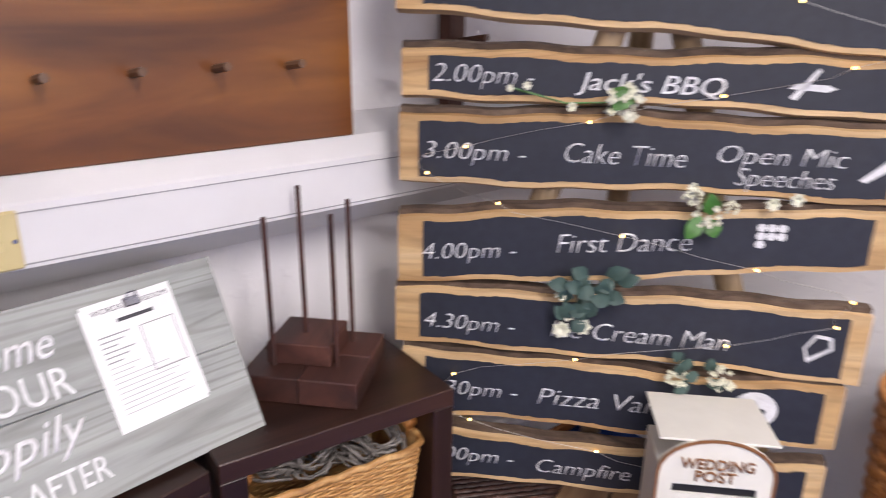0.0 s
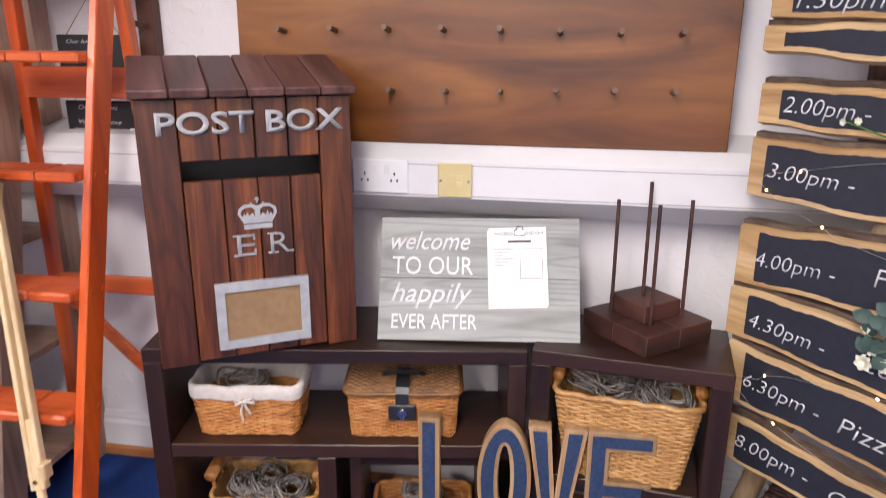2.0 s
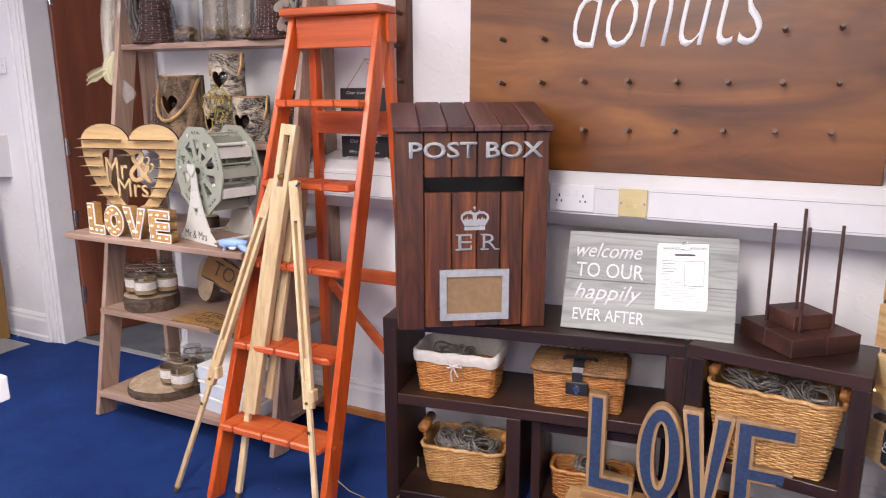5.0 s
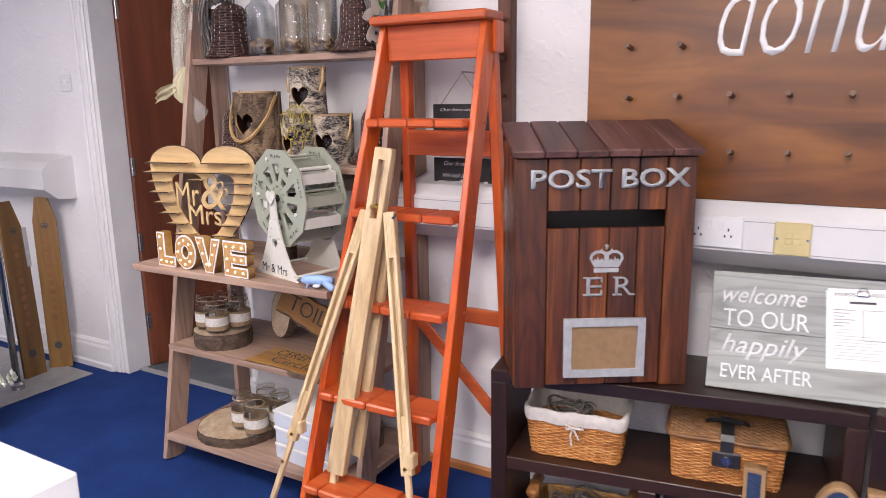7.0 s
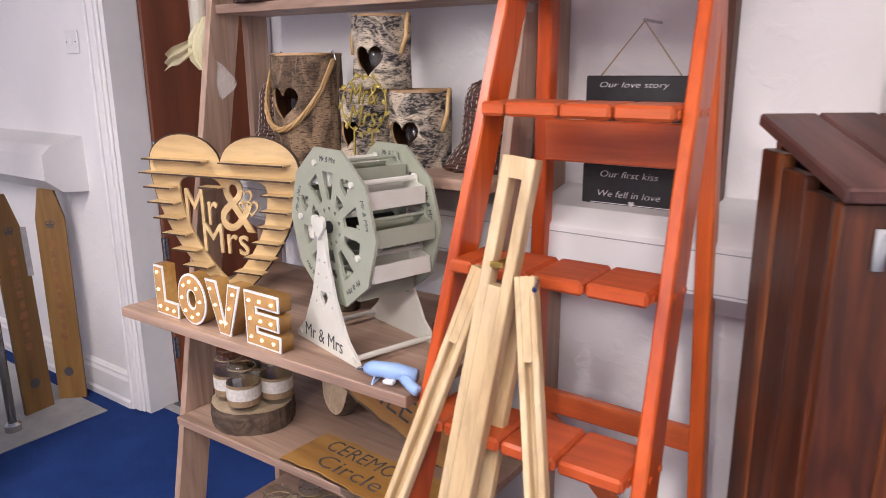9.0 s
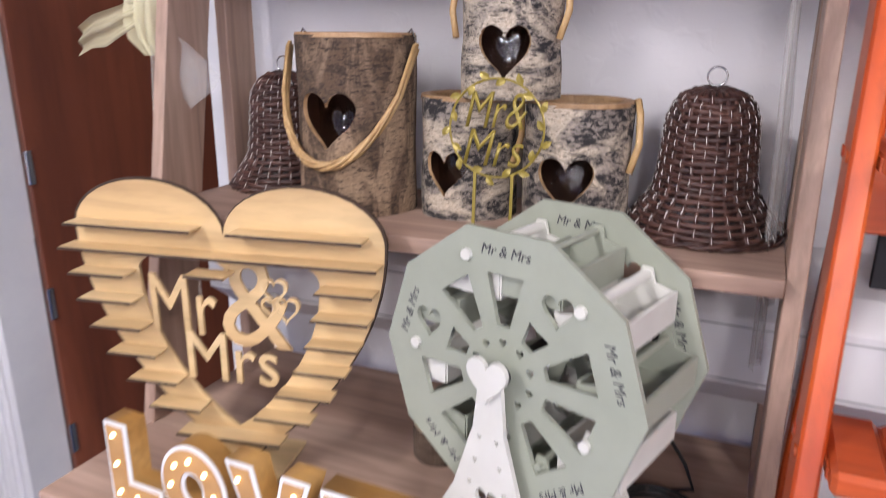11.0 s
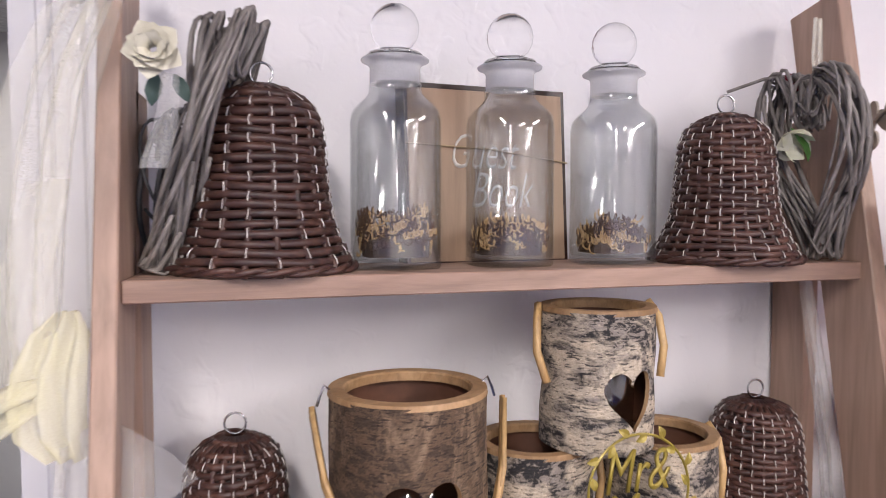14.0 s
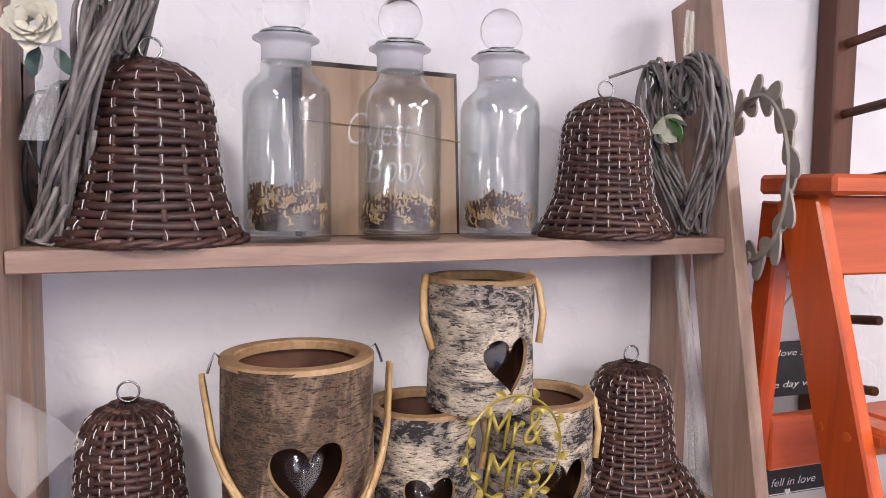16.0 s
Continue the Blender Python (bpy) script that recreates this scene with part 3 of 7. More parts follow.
door = thing("door_1", pose(-2.452, 2.262, 0.008, 0, 0, 72), "red brown veneered door standing open into the next room", "door")
tagged(door, kind="structure")
part("door_leaf", Shape().block(0.0, -0.02, 0, 0.72, 0.02, 1.99, 0.003), M["door"], door)
for hz in (0.2, 0.62, 1.0, 1.75):
    part("hinge", Shape().block(-0.006, -0.026, hz, 0.012, -0.0195, hz + 0.09, 0.001).rod((-0.003, -0.027, hz), (-0.003, -0.027, hz + 0.09), 0.005, 8), M["steel"], door, "worn steel hinge")
handle = part("door_handle", Shape().block(0.63, -0.027, 0.95, 0.67, -0.0205, 1.1, 0.003).rod((0.65, -0.027, 1.04), (0.65, -0.062, 1.04), 0.008).tube([(0.652, -0.06, 1.04), (0.6, -0.064, 1.04), (0.55, -0.06, 1.038)], 0.009, 8), M["steel"], door, "chrome lever handle")


def wall_plate(name, x, z, w, h, y, mat, label, cat):
    t = thing(name, pose(x, y, z), label, cat)
    part("plate", Shape().block(0, -0.009, 0, w, -0.001, h, 0.003), mat, t)
    return t


sock = wall_plate("double_socket", 0.306, 0.965, 0.147, 0.086, 1.965, M["white_plastic"], "white plastic double power socket on the trunking", "socket")
for dx in (0.025, 0.102):
    for hx, hz, w, h in ((0.0, 0.03, 0.004, 0.007), (0.016, 0.03, 0.004, 0.007), (0.0085, 0.046, 0.0035, 0.009)):
        part("pin_hole", Shape().block(dx + hx - w / 2, -0.0096, hz, dx + hx + w / 2, -0.0088, hz + h), M["black"], sock)
for dx in (0.055, 0.085):
    part("rocker", Shape().block(dx, -0.0125, 0.05, dx + 0.012, -0.009, 0.073, 0.002), M["white_plastic"], sock)
data = wall_plate("data_outlet", 0.528, 0.96, 0.087, 0.087, 1.965, M["cream_plate"], "yellowed plastic square data outlet plate", "outlet")
for dx in (0.026, 0.046):
    for dz in (0.03, 0.046):
        part("shutter", Shape().block(dx, -0.0115, dz, dx + 0.017, -0.009, dz + 0.013, 0.001), M["cream_plate"], data)
for dx in (0.008, 0.079):
    part("screw", Shape().rod((dx, -0.0088, 0.043), (dx, -0.0105, 0.043), 0.0035, 8), M["steel"], data)
sw = wall_plate("light_switch", -2.735, 1.425, 0.086, 0.086, WALL - 0.0005, M["white_plastic"], "white plastic light switch beside the door", "light switch")
part("rocker", Shape().block(0.034, -0.014, 0.03, 0.052, -0.009, 0.056, 0.002), M["white_plastic"], sw)
for dx in (0.012, 0.074):
    part("screw", Shape().rod((dx, -0.0088, 0.043), (dx, -0.011, 0.043), 0.003, 8), M["steel"], sw)

for lx, ly, watts in LAMPS:
    t = thing("ceiling_light", pose(lx, ly, CEILING, 0, 0, 98), "white batten ceiling light with a long tube", "ceiling light", "ceiling lights")
    part("housing", Shape().block(-0.62, -0.05, -0.05, 0.62, 0.05, -0.001, 0.008), M["white_plastic"], t)
    part("tube", Shape().rod((-0.58, 0, -0.062), (0.58, 0, -0.062), 0.0125, 10), M["tube"], t)

setting("floor_mat", Shape().block(-3.6, 0.6, 0.0005, -2.62, 2.035, 0.006, 0.002), M["mat"], "flat grey vinyl floor sheet", "floor sheet")


# ---- dark shelf units ----
def shelf_unit(m, w, h, d, t, mid, label, divider=None):
    u = thing("shelf_unit", m, label, "shelf unit", "dark shelf units")
    part("top_panel", Shape().block(0, 0, h - 0.036, w, d, h, 0.002), M["espresso"], u)
    part("side_panel", Shape().block(0, 0.001, 0, t, d, h - 0.0365, 0.002), M["espresso_z"], u)
    part("side_panel", Shape().block(w - t, 0.001, mid if divider else 0, w, d, h - 0.0365, 0.002), M["espresso_z"], u)
    part("shelf", Shape().block(t + 0.0005, 0.002, mid - 0.036, w - t - 0.0005 if not divider else w, d, mid, 0.002), M["espresso"], u)
    end = divider + t if divider else w
    part("bottom_panel", Shape().block(t + 0.0005, 0.002, 0, end - t - 0.0005, d, 0.038, 0.002), M["espresso"], u)
    if divider:
        part("side_panel", Shape().block(divider, 0.001, 0, divider + t, d, mid - 0.0365, 0.002), M["espresso_z"], u)
        part("leg_panel", Shape().block(w - t, d - 0.05, 0, w, d, mid - 0.0365, 0.002), M["espresso_z"], u)
    return u


U1 = pose(-0.122, 1.617, 0, 0, 0, 9.6)
U2 = pose(0.789, 1.757, 0, 0, 0, -7.0)
shelf_unit(U1, 0.915, 0.64, 0.29, 0.045, 0.385, "dark espresso wood stepped shelf unit holding baskets", 0.405)
shelf_unit(U2, 0.445, 0.652, 0.26, 0.045, 0.33, "dark espresso wood shelf cube holding a basket")
cube = thing("shelf_cube", U1 @ pose(0.475, 0.06, 0), "low dark espresso wood open cube pushed under a shelf", "shelf unit", "dark shelf units")
part("side_panel", Shape().block(0, 0, 0, 0.03, 0.2, 0.32, 0.002), M["espresso_z"], cube)
part("side_panel", Shape().block(0.33, 0, 0, 0.36, 0.2, 0.32, 0.002), M["espresso_z"], cube)
part("bottom_panel", Shape().block(0.0305, 0.001, 0, 0.3295, 0.2, 0.03, 0.002), M["espresso"], cube)
part("top_panel", Shape().block(0.0305, 0.001, 0.29, 0.3295, 0.2, 0.32, 0.002), M["espresso"], cube)


# ---- wooden post box ----
def crown(w, h):
    """Loops of a small arched crown, from its lower left corner; a loop with holes is a list of loops."""
    loops = [rect(0.14 * w, 0, 0.86 * w, 0.15 * h)]
    half = [(0.5, 0.72), (0.36, 0.8), (0.17, 0.78), (0.03, 0.66), (0.0, 0.5), (0.07, 0.34), (0.14, 0.19), (0.5, 0.19)]
    outer = [(x * w, z * h) for x, z in half] + [((1 - x) * w, z * h) for x, z in half[::-1][1:-1]]
    holes = []
    for k in (-1, 1):
        holes.append([((0.5 + k * x) * w, z * h) for x, z in ((0.07, 0.62), (0.16, 0.7), (0.31, 0.69), (0.41, 0.6), (0.43, 0.5), (0.38, 0.4), (0.34, 0.5), (0.29, 0.42), (0.26, 0.56), (0.21, 0.42), (0.13, 0.5), (0.07, 0.4))])
    loops.append([outer] + holes)
    for x in (0.2, 0.35, 0.5, 0.65, 0.8):
        loops.append(ring(0.022 * w, 0.026 * h, 8, x * w, 0.845 * h - 0.9 * h * (x - 0.5) ** 2))
    loops.append(rect(0.475 * w, 0.88 * h, 0.525 * w, h))
    loops.append(rect(0.44 * w, 0.92 * h, 0.56 * w, 0.96 * h))
    return loops


def plates(loops, depth):
    """Each loop as a plate of its own, in one mesh."""
    bm = bmesh.new()
    for lp in loops:
        me = flat(lp if isinstance(lp[0][0], tuple) else [lp], depth)
        bm.from_mesh(me)
        bpy.data.meshes.remove(me)
    me = bpy.data.meshes.new("plates")
    bm.to_mesh(me)
    bm.free()
    return me


PB = pose(0.18, 1.64, 0.6415, 0, 0, 32)
pb = thing("wooden_post_box", PB, "red brown stained wooden post box with silver lettering", "post box")
PW, PH, PD = 0.222, 0.585, 0.245
edges = [-0.222, -0.142, -0.062, 0.012, 0.082, 0.15, 0.222]
for i in range(6):
    a, b = edges[i] + 0.0012, edges[i + 1] - 0.0012
    if i in (0, 5):
        part("front_plank", Shape().block(a, 0, 0, b, 0.018, PH, 0.002), M["redwood"], pb)
    else:
        part("front_plank", Shape().block(a, 0.004, 0.006, b, 0.018, 0.413, 0.002), M["redwood"], pb)
        part("front_plank", Shape().block(a, 0.004, 0.456, b, 0.018, PH, 0.002), M["redwood"], pb)
for i in range(3):
    y0, y1 = 0.0185 + i * 0.075, 0.0185 + (i + 1) * 0.075 - 0.002
    for x0, x1 in ((-0.222, -0.204), (0.204, 0.222)):
        part("side_plank", Shape().block(x0, y0, 0, x1, y1, PH + 0.016 * i, 0.002), M["redwood"], pb)
part("back_panel", Shape().block(-0.203, PD - 0.016, 0, 0.203, PD, PH + 0.042, 0.002), M["redwood"], pb)
part("base_panel", Shape().block(-0.203, 0.019, 0.004, 0.203, PD - 0.017, 0.02, 0.001), M["redwood"], pb)
part("slot_backing", Shape().block(-0.19, 0.1, 0.36, 0.19, 0.106, 0.5), M["black"], pb, "dark inside behind the slot")
roof_m = pose(0, -0.012, PH + 0.004, math.degrees(math.atan2(0.055, PD)), 0, 0)
for i in range(6):
    x0 = -0.23 + i * 0.0767
    part("roof_plank", Shape().block(x0 + 0.001, -0.008, 0, x0 + 0.0757, PD + 0.02, 0.018 + 0.001 * (i % 2), 0.003), M["redwood_y"], pb, m=roof_m)
for body, x0, w in (("POST", -0.184, 0.196), ("BOX", 0.036, 0.168)):
    part("letters", words(body, w, 0.047, 0.006, 0, 0.018), M["silver"], pb, "silver painted wooden letters", m=pose(x0, -0.0005, 0.512))
part("crown", plates(crown(0.084, 0.07), 0.005), M["silver"], pb, "silver painted crown", m=pose(-0.036, -0.0015, 0.302))
for x, bars in ((-0.044, (rect(-0.006, 0, 0.014, 0.0035), rect(-0.006, 0.0445, 0.014, 0.048), rect(0.038, 0, 0.042, 0.014), rect(0.037, 0.035, 0.041, 0.048))), (0.03, (rect(-0.006, 0, 0.017, 0.0035), rect(-0.006, 0.0445, 0.012, 0.048), rect(0.036, 0, 0.051, 0.0035)))):
    for bar in bars:
        part("serif", plates([bar], 0.005), M["silver"], pb, m=pose(x, -0.0015, 0.242))
part("letter", words("E", 0.04, 0.048, 0.005, 0, -0.008), M["silver"], pb, m=pose(-0.042, 0.0035, 0.242))
part("letter", words("R", 0.042, 0.048, 0.005, 0, -0.008), M["silver"], pb, m=pose(0.03, 0.0035, 0.242))
fr = part("notice_frame", flat([rect(-0.098, 0, 0.108, 0.154), rect(-0.078, 0.02, 0.088, 0.134)], 0.012), M["silver"], pb, "silver painted wooden frame", m=pose(0, -0.0105, 0.03))
part("card", Shape().block(-0.08, 0.006, 0.018, 0.09, 0.0085, 0.136), M["kraft"], fr, "blank brown card")

# ---- donut board ----
DB = pose(0, 2.0, 1.089, -1.0, 0, 0)
db = thing("donut_board", DB, "golden brown wooden board with rows of dowel pegs and white lettering", "donut board")
part("board", Shape().block(0, 0, 0, 1.22, 0.018, 1.0, 0.002), M["donut"], db)
for row, z in enumerate((0.133, 0.272, 0.408, 0.545, 0.68, 0.82)):
    for i in range(8):
        x = 0.125 + 0.1375 * i
        if (row == 0 and i < 2) or (row in (2, 3) and 1 < i < 6):
            continue
        j = 0.004 * math.sin(7 * i + 3 * row)
        part("peg", Shape().rod((x + j, 0.0, z - j), (x + j, -0.052, z - j + 0.006), 0.0072, 8), M["peg"], db)
part("lettering", words("donuts", 0.55, 0.245, 0.0015, 0.3, -0.014), M["white"], db, "white brush lettering", m=pose(0.35, -0.0005, 0.375))


# ---- welcome sign ----
WS = pose(0.414, 1.768, 0.643, -27, -1.0, 5.4) @ Matrix.Scale(0.937, 4)
ws = thing("welcome_sign", WS, "grey washed wooden sign with white lettering leaning on the trunking", "sign")
for i in range(2):
    part("board", Shape().block(0, 0, 0.0005 + i * 0.1625, 0.522, 0.016, 0.162 + i * 0.1625, 0.0012), M["grey_wood"], ws)
for body, x, z, w, h, sl, th in (("welcome", 0.028, 0.237, 0.21, 0.05, 0.35, 0.004), ("TO OUR", 0.033, 0.172, 0.213, 0.048, 0, 0.0), ("happily", 0.033, 0.082, 0.213, 0.068, 0.35, 0.004), ("EVER AFTER", 0.036, 0.03, 0.222, 0.038, 0, 0.0)):
    part("lettering", words(body, w, h, 0.001, sl, th), M["chalk"], ws, "white painted lettering", m=pose(x, -0.0003, z))
clip = thing("bulldog_clip", WS @ pose(0.366, -0.004, 0.281), "small bright steel clip holding papers on a sign", "clip")
part("jaw", Shape().block(-0.014, -0.006, -0.004, 0.014, 0.001, 0.012, 0.002), M["steel"], clip)
part("lever", Shape().tube([(-0.008, -0.006, 0.008), (-0.007, -0.014, 0.018), (0.007, -0.014, 0.018), (0.008, -0.006, 0.008)], 0.0015, 6), M["steel"], clip)
pp = thing("printed_sheets", WS @ pose(0.292, -0.0035, 0.09, 0, -2.0, 0), "white printed advice sheets clipped to a grey sign", "paper sheet")
part("sheet", Shape().block(-0.004, 0, -0.006, 0.147, 0.0012, 0.2), M["paper"], pp)
part("sheet", Shape().block(0, -0.0016, 0, 0.15, -0.0004, 0.206), M["paper"], pp)
for body, x, w in (("WORDS", 0.014, 0.05), ("OF", 0.068, 0.014), ("WISDOM", 0.086, 0.056)):
    part("print", words(body, w, 0.0085, 0.0003), M["ink"], pp, m=pose(x, -0.0017, 0.186))
for z, x0, x1 in [(0.166, 0.05, 0.11)]:
    part("print", Shape().block(x0, -0.002, z, x1, -0.0017, z + 0.006), M["ink"], pp)
for i in range(16):
    z = 0.148 - 0.0085 * i
    x1 = (0.062 if i < 8 else 0.13) - 0.012 * ((i * 7) % 3)
    part("print_line", Shape().block(0.012, -0.002, z, x1, -0.0017, z + (0.0022 if i < 6 else 0.0009)), M["faint_ink"], pp)
part("print_frame", flat([rect(0.08, 0.07, 0.138, 0.15), rect(0.081, 0.071, 0.137, 0.149)], 0.0004), M["ink"], pp, m=pose(0, -0.002, 0))

# ---- rod stand ----
rb = thing("dowel_stand", pose(1.058, 1.905, 0.6525, 0, 0, 40), "dark walnut stacked block stand with four thin rods", "stand")
for i, (x, y) in enumerate(((-1, -1), (0, -1), (-1, 0), (0, 0))):
    part("base_block", Shape().block(x * 0.108 + 0.0005, y * 0.108 + 0.0005, 0, x * 0.108 + 0.1075, y * 0.108 + 0.1075, 0.05, 0.002), M["walnut"], rb)
part("upper_block", Shape().block(-0.055, -0.045, 0.0505, 0.065, 0.075, 0.092, 0.002), M["walnut"], rb)
for x, y, z0, z1 in ((-0.06, 0.06, 0.05, 0.33), (0.0, 0.018, 0.092, 0.374), (-0.045, -0.055, 0.05, 0.338), (0.06, -0.055, 0.05, 0.338)):
    part("rod", Shape().rod((x, y, z0 - 0.01), (x + 0.002, y + 0.004, z1), 0.0046, 10), M["walnut"], rb)


# ---- basket work ----
def squircle(a, b, ang, power):
    c, s = math.cos(ang), math.sin(ang)
    k = (abs(c) ** power + abs(s) ** power) ** (-1 / power)
    return Vector((a * k * c, b * k * s, 0))


def weave(at, h, rows, stakes, amp, r, power, per=4):
    """Woven rods round a hollow form: at(v) gives the half sizes at height v from 0 to 1. Returns rods, stakes, ties."""
    rods, posts, ties = Shape(), Shape(), Shape()
    n = stakes * per
    for i in range(rows):
        v = (i + 0.5) / rows
        a, b = at(v)
        pts = []
        for j in range(n):
            ang = 2 * math.pi * j / n
            p = squircle(a, b, ang, power)
            out = Vector((p.x / max(a, 1e-4), p.y / max(b, 1e-4), 0)).normalized()
            w = math.cos(math.pi * stakes * j / n + math.pi * i) * amp
            pts.append(p + out * w + Vector((0, 0, v * h + 0.0012 * math.sin(3 * ang + i))))
        rods.tube(pts, r * (0.9 + 0.2 * ((i * 7) % 5) / 5), 5, True)
    for s in range(stakes):
        ang = 2 * math.pi * s / stakes
        line = []
        for i in range(rows + 1):
            v = i / rows
            a, b = at(min(v, 0.999))
            line.append(squircle(a, b, ang, power) + Vector((0, 0, v * h)))
        posts.tube(line, r * 0.75, 5)
        if s % 2 == 0:
            for i in range(s // 2 % 2, rows, 2):
                p = squircle(*at((i + 0.5) / rows), ang, power)
                out = Vector((math.cos(ang), math.sin(ang), 0)) * (amp + r * 1.15)
                q = Vector((0, 0, h / rows * 0.55))
                z = Vector((0, 0, (i + 0.5) / rows * h))
                ties.tube([p + out + z - q * 0.8, p + out * 1.04 + z, p + out + z + q * 0.8], r * 0.27, 4)
    return rods, posts, ties


def shell(at, h, power, k=0.97, n=40, steps=6):
    s = Shape()
    grid = []
    for i in range(steps + 1):
        v = i / steps
        a, b = at(min(v, 0.999))
        grid.append([squircle(a * k, b * k, 2 * math.pi * j / n, power) + Vector((0, 0, v * h + 0.003)) for j in range(n + 1)])
    s.sheet(grid)
    s.add(grid[0][:-1], [tuple(range(n))])
    return s


def basket(name, m, a0, b0, a1, b1, h, rows, mat, label, rim=True, stakes=28, power=5.0):
    t = thing(name, m, label, "basket")
    at = lambda v: (a0 + (a1 - a0) * v, b0 + (b1 - b0) * v)
    rods, posts, _ = weave(at, h, rows, stakes, 0.0026, h / rows * 0.5, power)
    part("weave", rods, mat, t, smooth=True)
    tagged(part("stake", posts, mat, t, smooth=True), kind="stuff")
    part("inner_shell", shell(at, h, power), mat, t)
    if rim:
        part("rim", Shape().tube([squircle(a1 + 0.002, b1 + 0.002, 2 * math.pi * j / 56, power) + Vector((0, 0, h + 0.003 * math.sin(j * 2.1))) for j in range(56)], 0.007, 6, True), mat, t, smooth=True)
    return t


def willow_ball(name, m, r, mat, label, n=9, seed=0, flat_k=0.55):
    """A flattened nest or ring of loose willow rods."""
    rnd = random.Random(seed)
    t = thing(name, m, label, "willow decoration", "loose willow decorations")
    for i in range(2 * n):
        ph, span, rr = rnd.uniform(0, 6.3), rnd.uniform(1.2, 3.4), r * rnd.uniform(0.5, 1.0)
        lean, roll, lift = rnd.uniform(-0.6, 0.6), rnd.uniform(0, 6.3), rnd.uniform(0.5, 1.3)
        pts = []
        for j in range(12):
            a = ph + j / 11 * span
            x, y = rr * math.cos(a), rr * math.sin(a) * 0.75
            z = r * flat_k * lift + lean * (x * math.cos(roll) + y * math.sin(roll)) + 0.003 * math.sin(3 * a)
            pts.append((x + rnd.uniform(-1, 1) * 0.003, y + rnd.uniform(-1, 1) * 0.003, max(0.002, z)))
        part("willow_rod", Shape().tube(pts, rnd.uniform(0.0016, 0.0036), 5), mat, t, smooth=True)
    return t


b1 = basket("lined_basket", U1 @ pose(0.225, 0.125, 0.386), 0.122, 0.078, 0.137, 0.09, 0.125, 23, M["wicker"], "golden willow basket with a cream cotton lining", False, 46, 8.0)
band = Shape()
grid = []
for z, k in ((0.105, 1.035), (0.118, 1.055), (0.138, 1.05), (0.143, 1.0), (0.138, 0.95), (0.08, 0.9)):
    grid.append([squircle(0.137 * k, 0.09 * k, 2 * math.pi * j / 60, 8) + Vector((0, 0, z + 0.002 * math.sin(j * 1.3) + 0.0015 * math.sin(j * 0.7))) for j in range(61)])
part("lining", band.sheet(grid), M["lining"], b1, "cream cotton lining folded over the rim", smooth=True)
part("bow", Shape().tube([(0.0, -0.1, 0.105), (0.025, -0.108, 0.116), (0.03, -0.108, 0.106), (0.0, -0.103, 0.104), (-0.02, -0.108, 0.114), (-0.016, -0.108, 0.1), (0, -0.103, 0.104)], 0.0035, 5).tube([(0, -0.1, 0.104), (-0.006, -0.104, 0.08), (-0.003, -0.1, 0.05)], 0.003, 5).tube([(0, -0.1, 0.104), (0.01, -0.104, 0.085), (0.016, -0.1, 0.07)], 0.003, 5), M["lining"], b1, "cream cotton bow")
willow_ball("willow_bundle", U1 @ pose(0.2, 0.125, 0.46), 0.07, M["willow_grey"], "grey willow pieces inside a lined basket", 12, 3, 0.5)

hamper = basket("picnic_hamper", U1 @ pose(0.615, 0.125, 0.386), 0.13, 0.082, 0.137, 0.088, 0.115, 22, M["wicker"], "small golden willow picnic hamper with black leather clasp", False, 46, 10.0)
lid_ob = part("lid", Shape().block(-0.14, -0.09, 0.124, 0.14, 0.09, 0.128, 0.001), M["wicker_lid"], hamper)
for i in range(21):
    z = 0.129 + 0.006 * math.sin(math.pi * (i + 0.5) / 21)
    y = -0.092 + 0.184 * (i + 0.5) / 21
    part("willow_rod", Shape().tube([(-0.142 + 0.284 * j / 40, y, z + 0.0022 * math.cos(math.pi * j / 1.6 + math.pi * i)) for j in range(41)], 0.0045, 5), M["wicker_lid"], lid_ob, smooth=True)
part("lid_edge", Shape().tube([squircle(0.145, 0.095, 2 * math.pi * j / 56, 10) + Vector((0, 0, 0.124)) for j in range(56)], 0.0065, 6, True), M["wicker_lid"], lid_ob, smooth=True)
part("strap", Shape().sheet([[(x, y, z) for x in (-0.016, 0.016)] for y, z in ((0.0, 0.151), (-0.06, 0.151), (-0.095, 0.144), (-0.105, 0.13), (-0.104, 0.09), (-0.103, 0.075))]).block(-0.034, -0.107, 0.058, 0.034, -0.1, 0.1, 0.006), M["leather"], hamper, "black leather strap")
part("clasp", Shape().rod((0, -0.105, 0.08), (0, -0.113, 0.08), 0.012, 14).block(-0.004, -0.118, 0.066, 0.004, -0.112, 0.094, 0.001), M["steel"], hamper, "round steel clasp")
part("handle", Shape().tube([(-0.05, -0.02, 0.142), (-0.04, -0.03, 0.152), (0.04, -0.03, 0.152), (0.05, -0.02, 0.142)], 0.006, 6), M["leather"], hamper, "black leather handle")

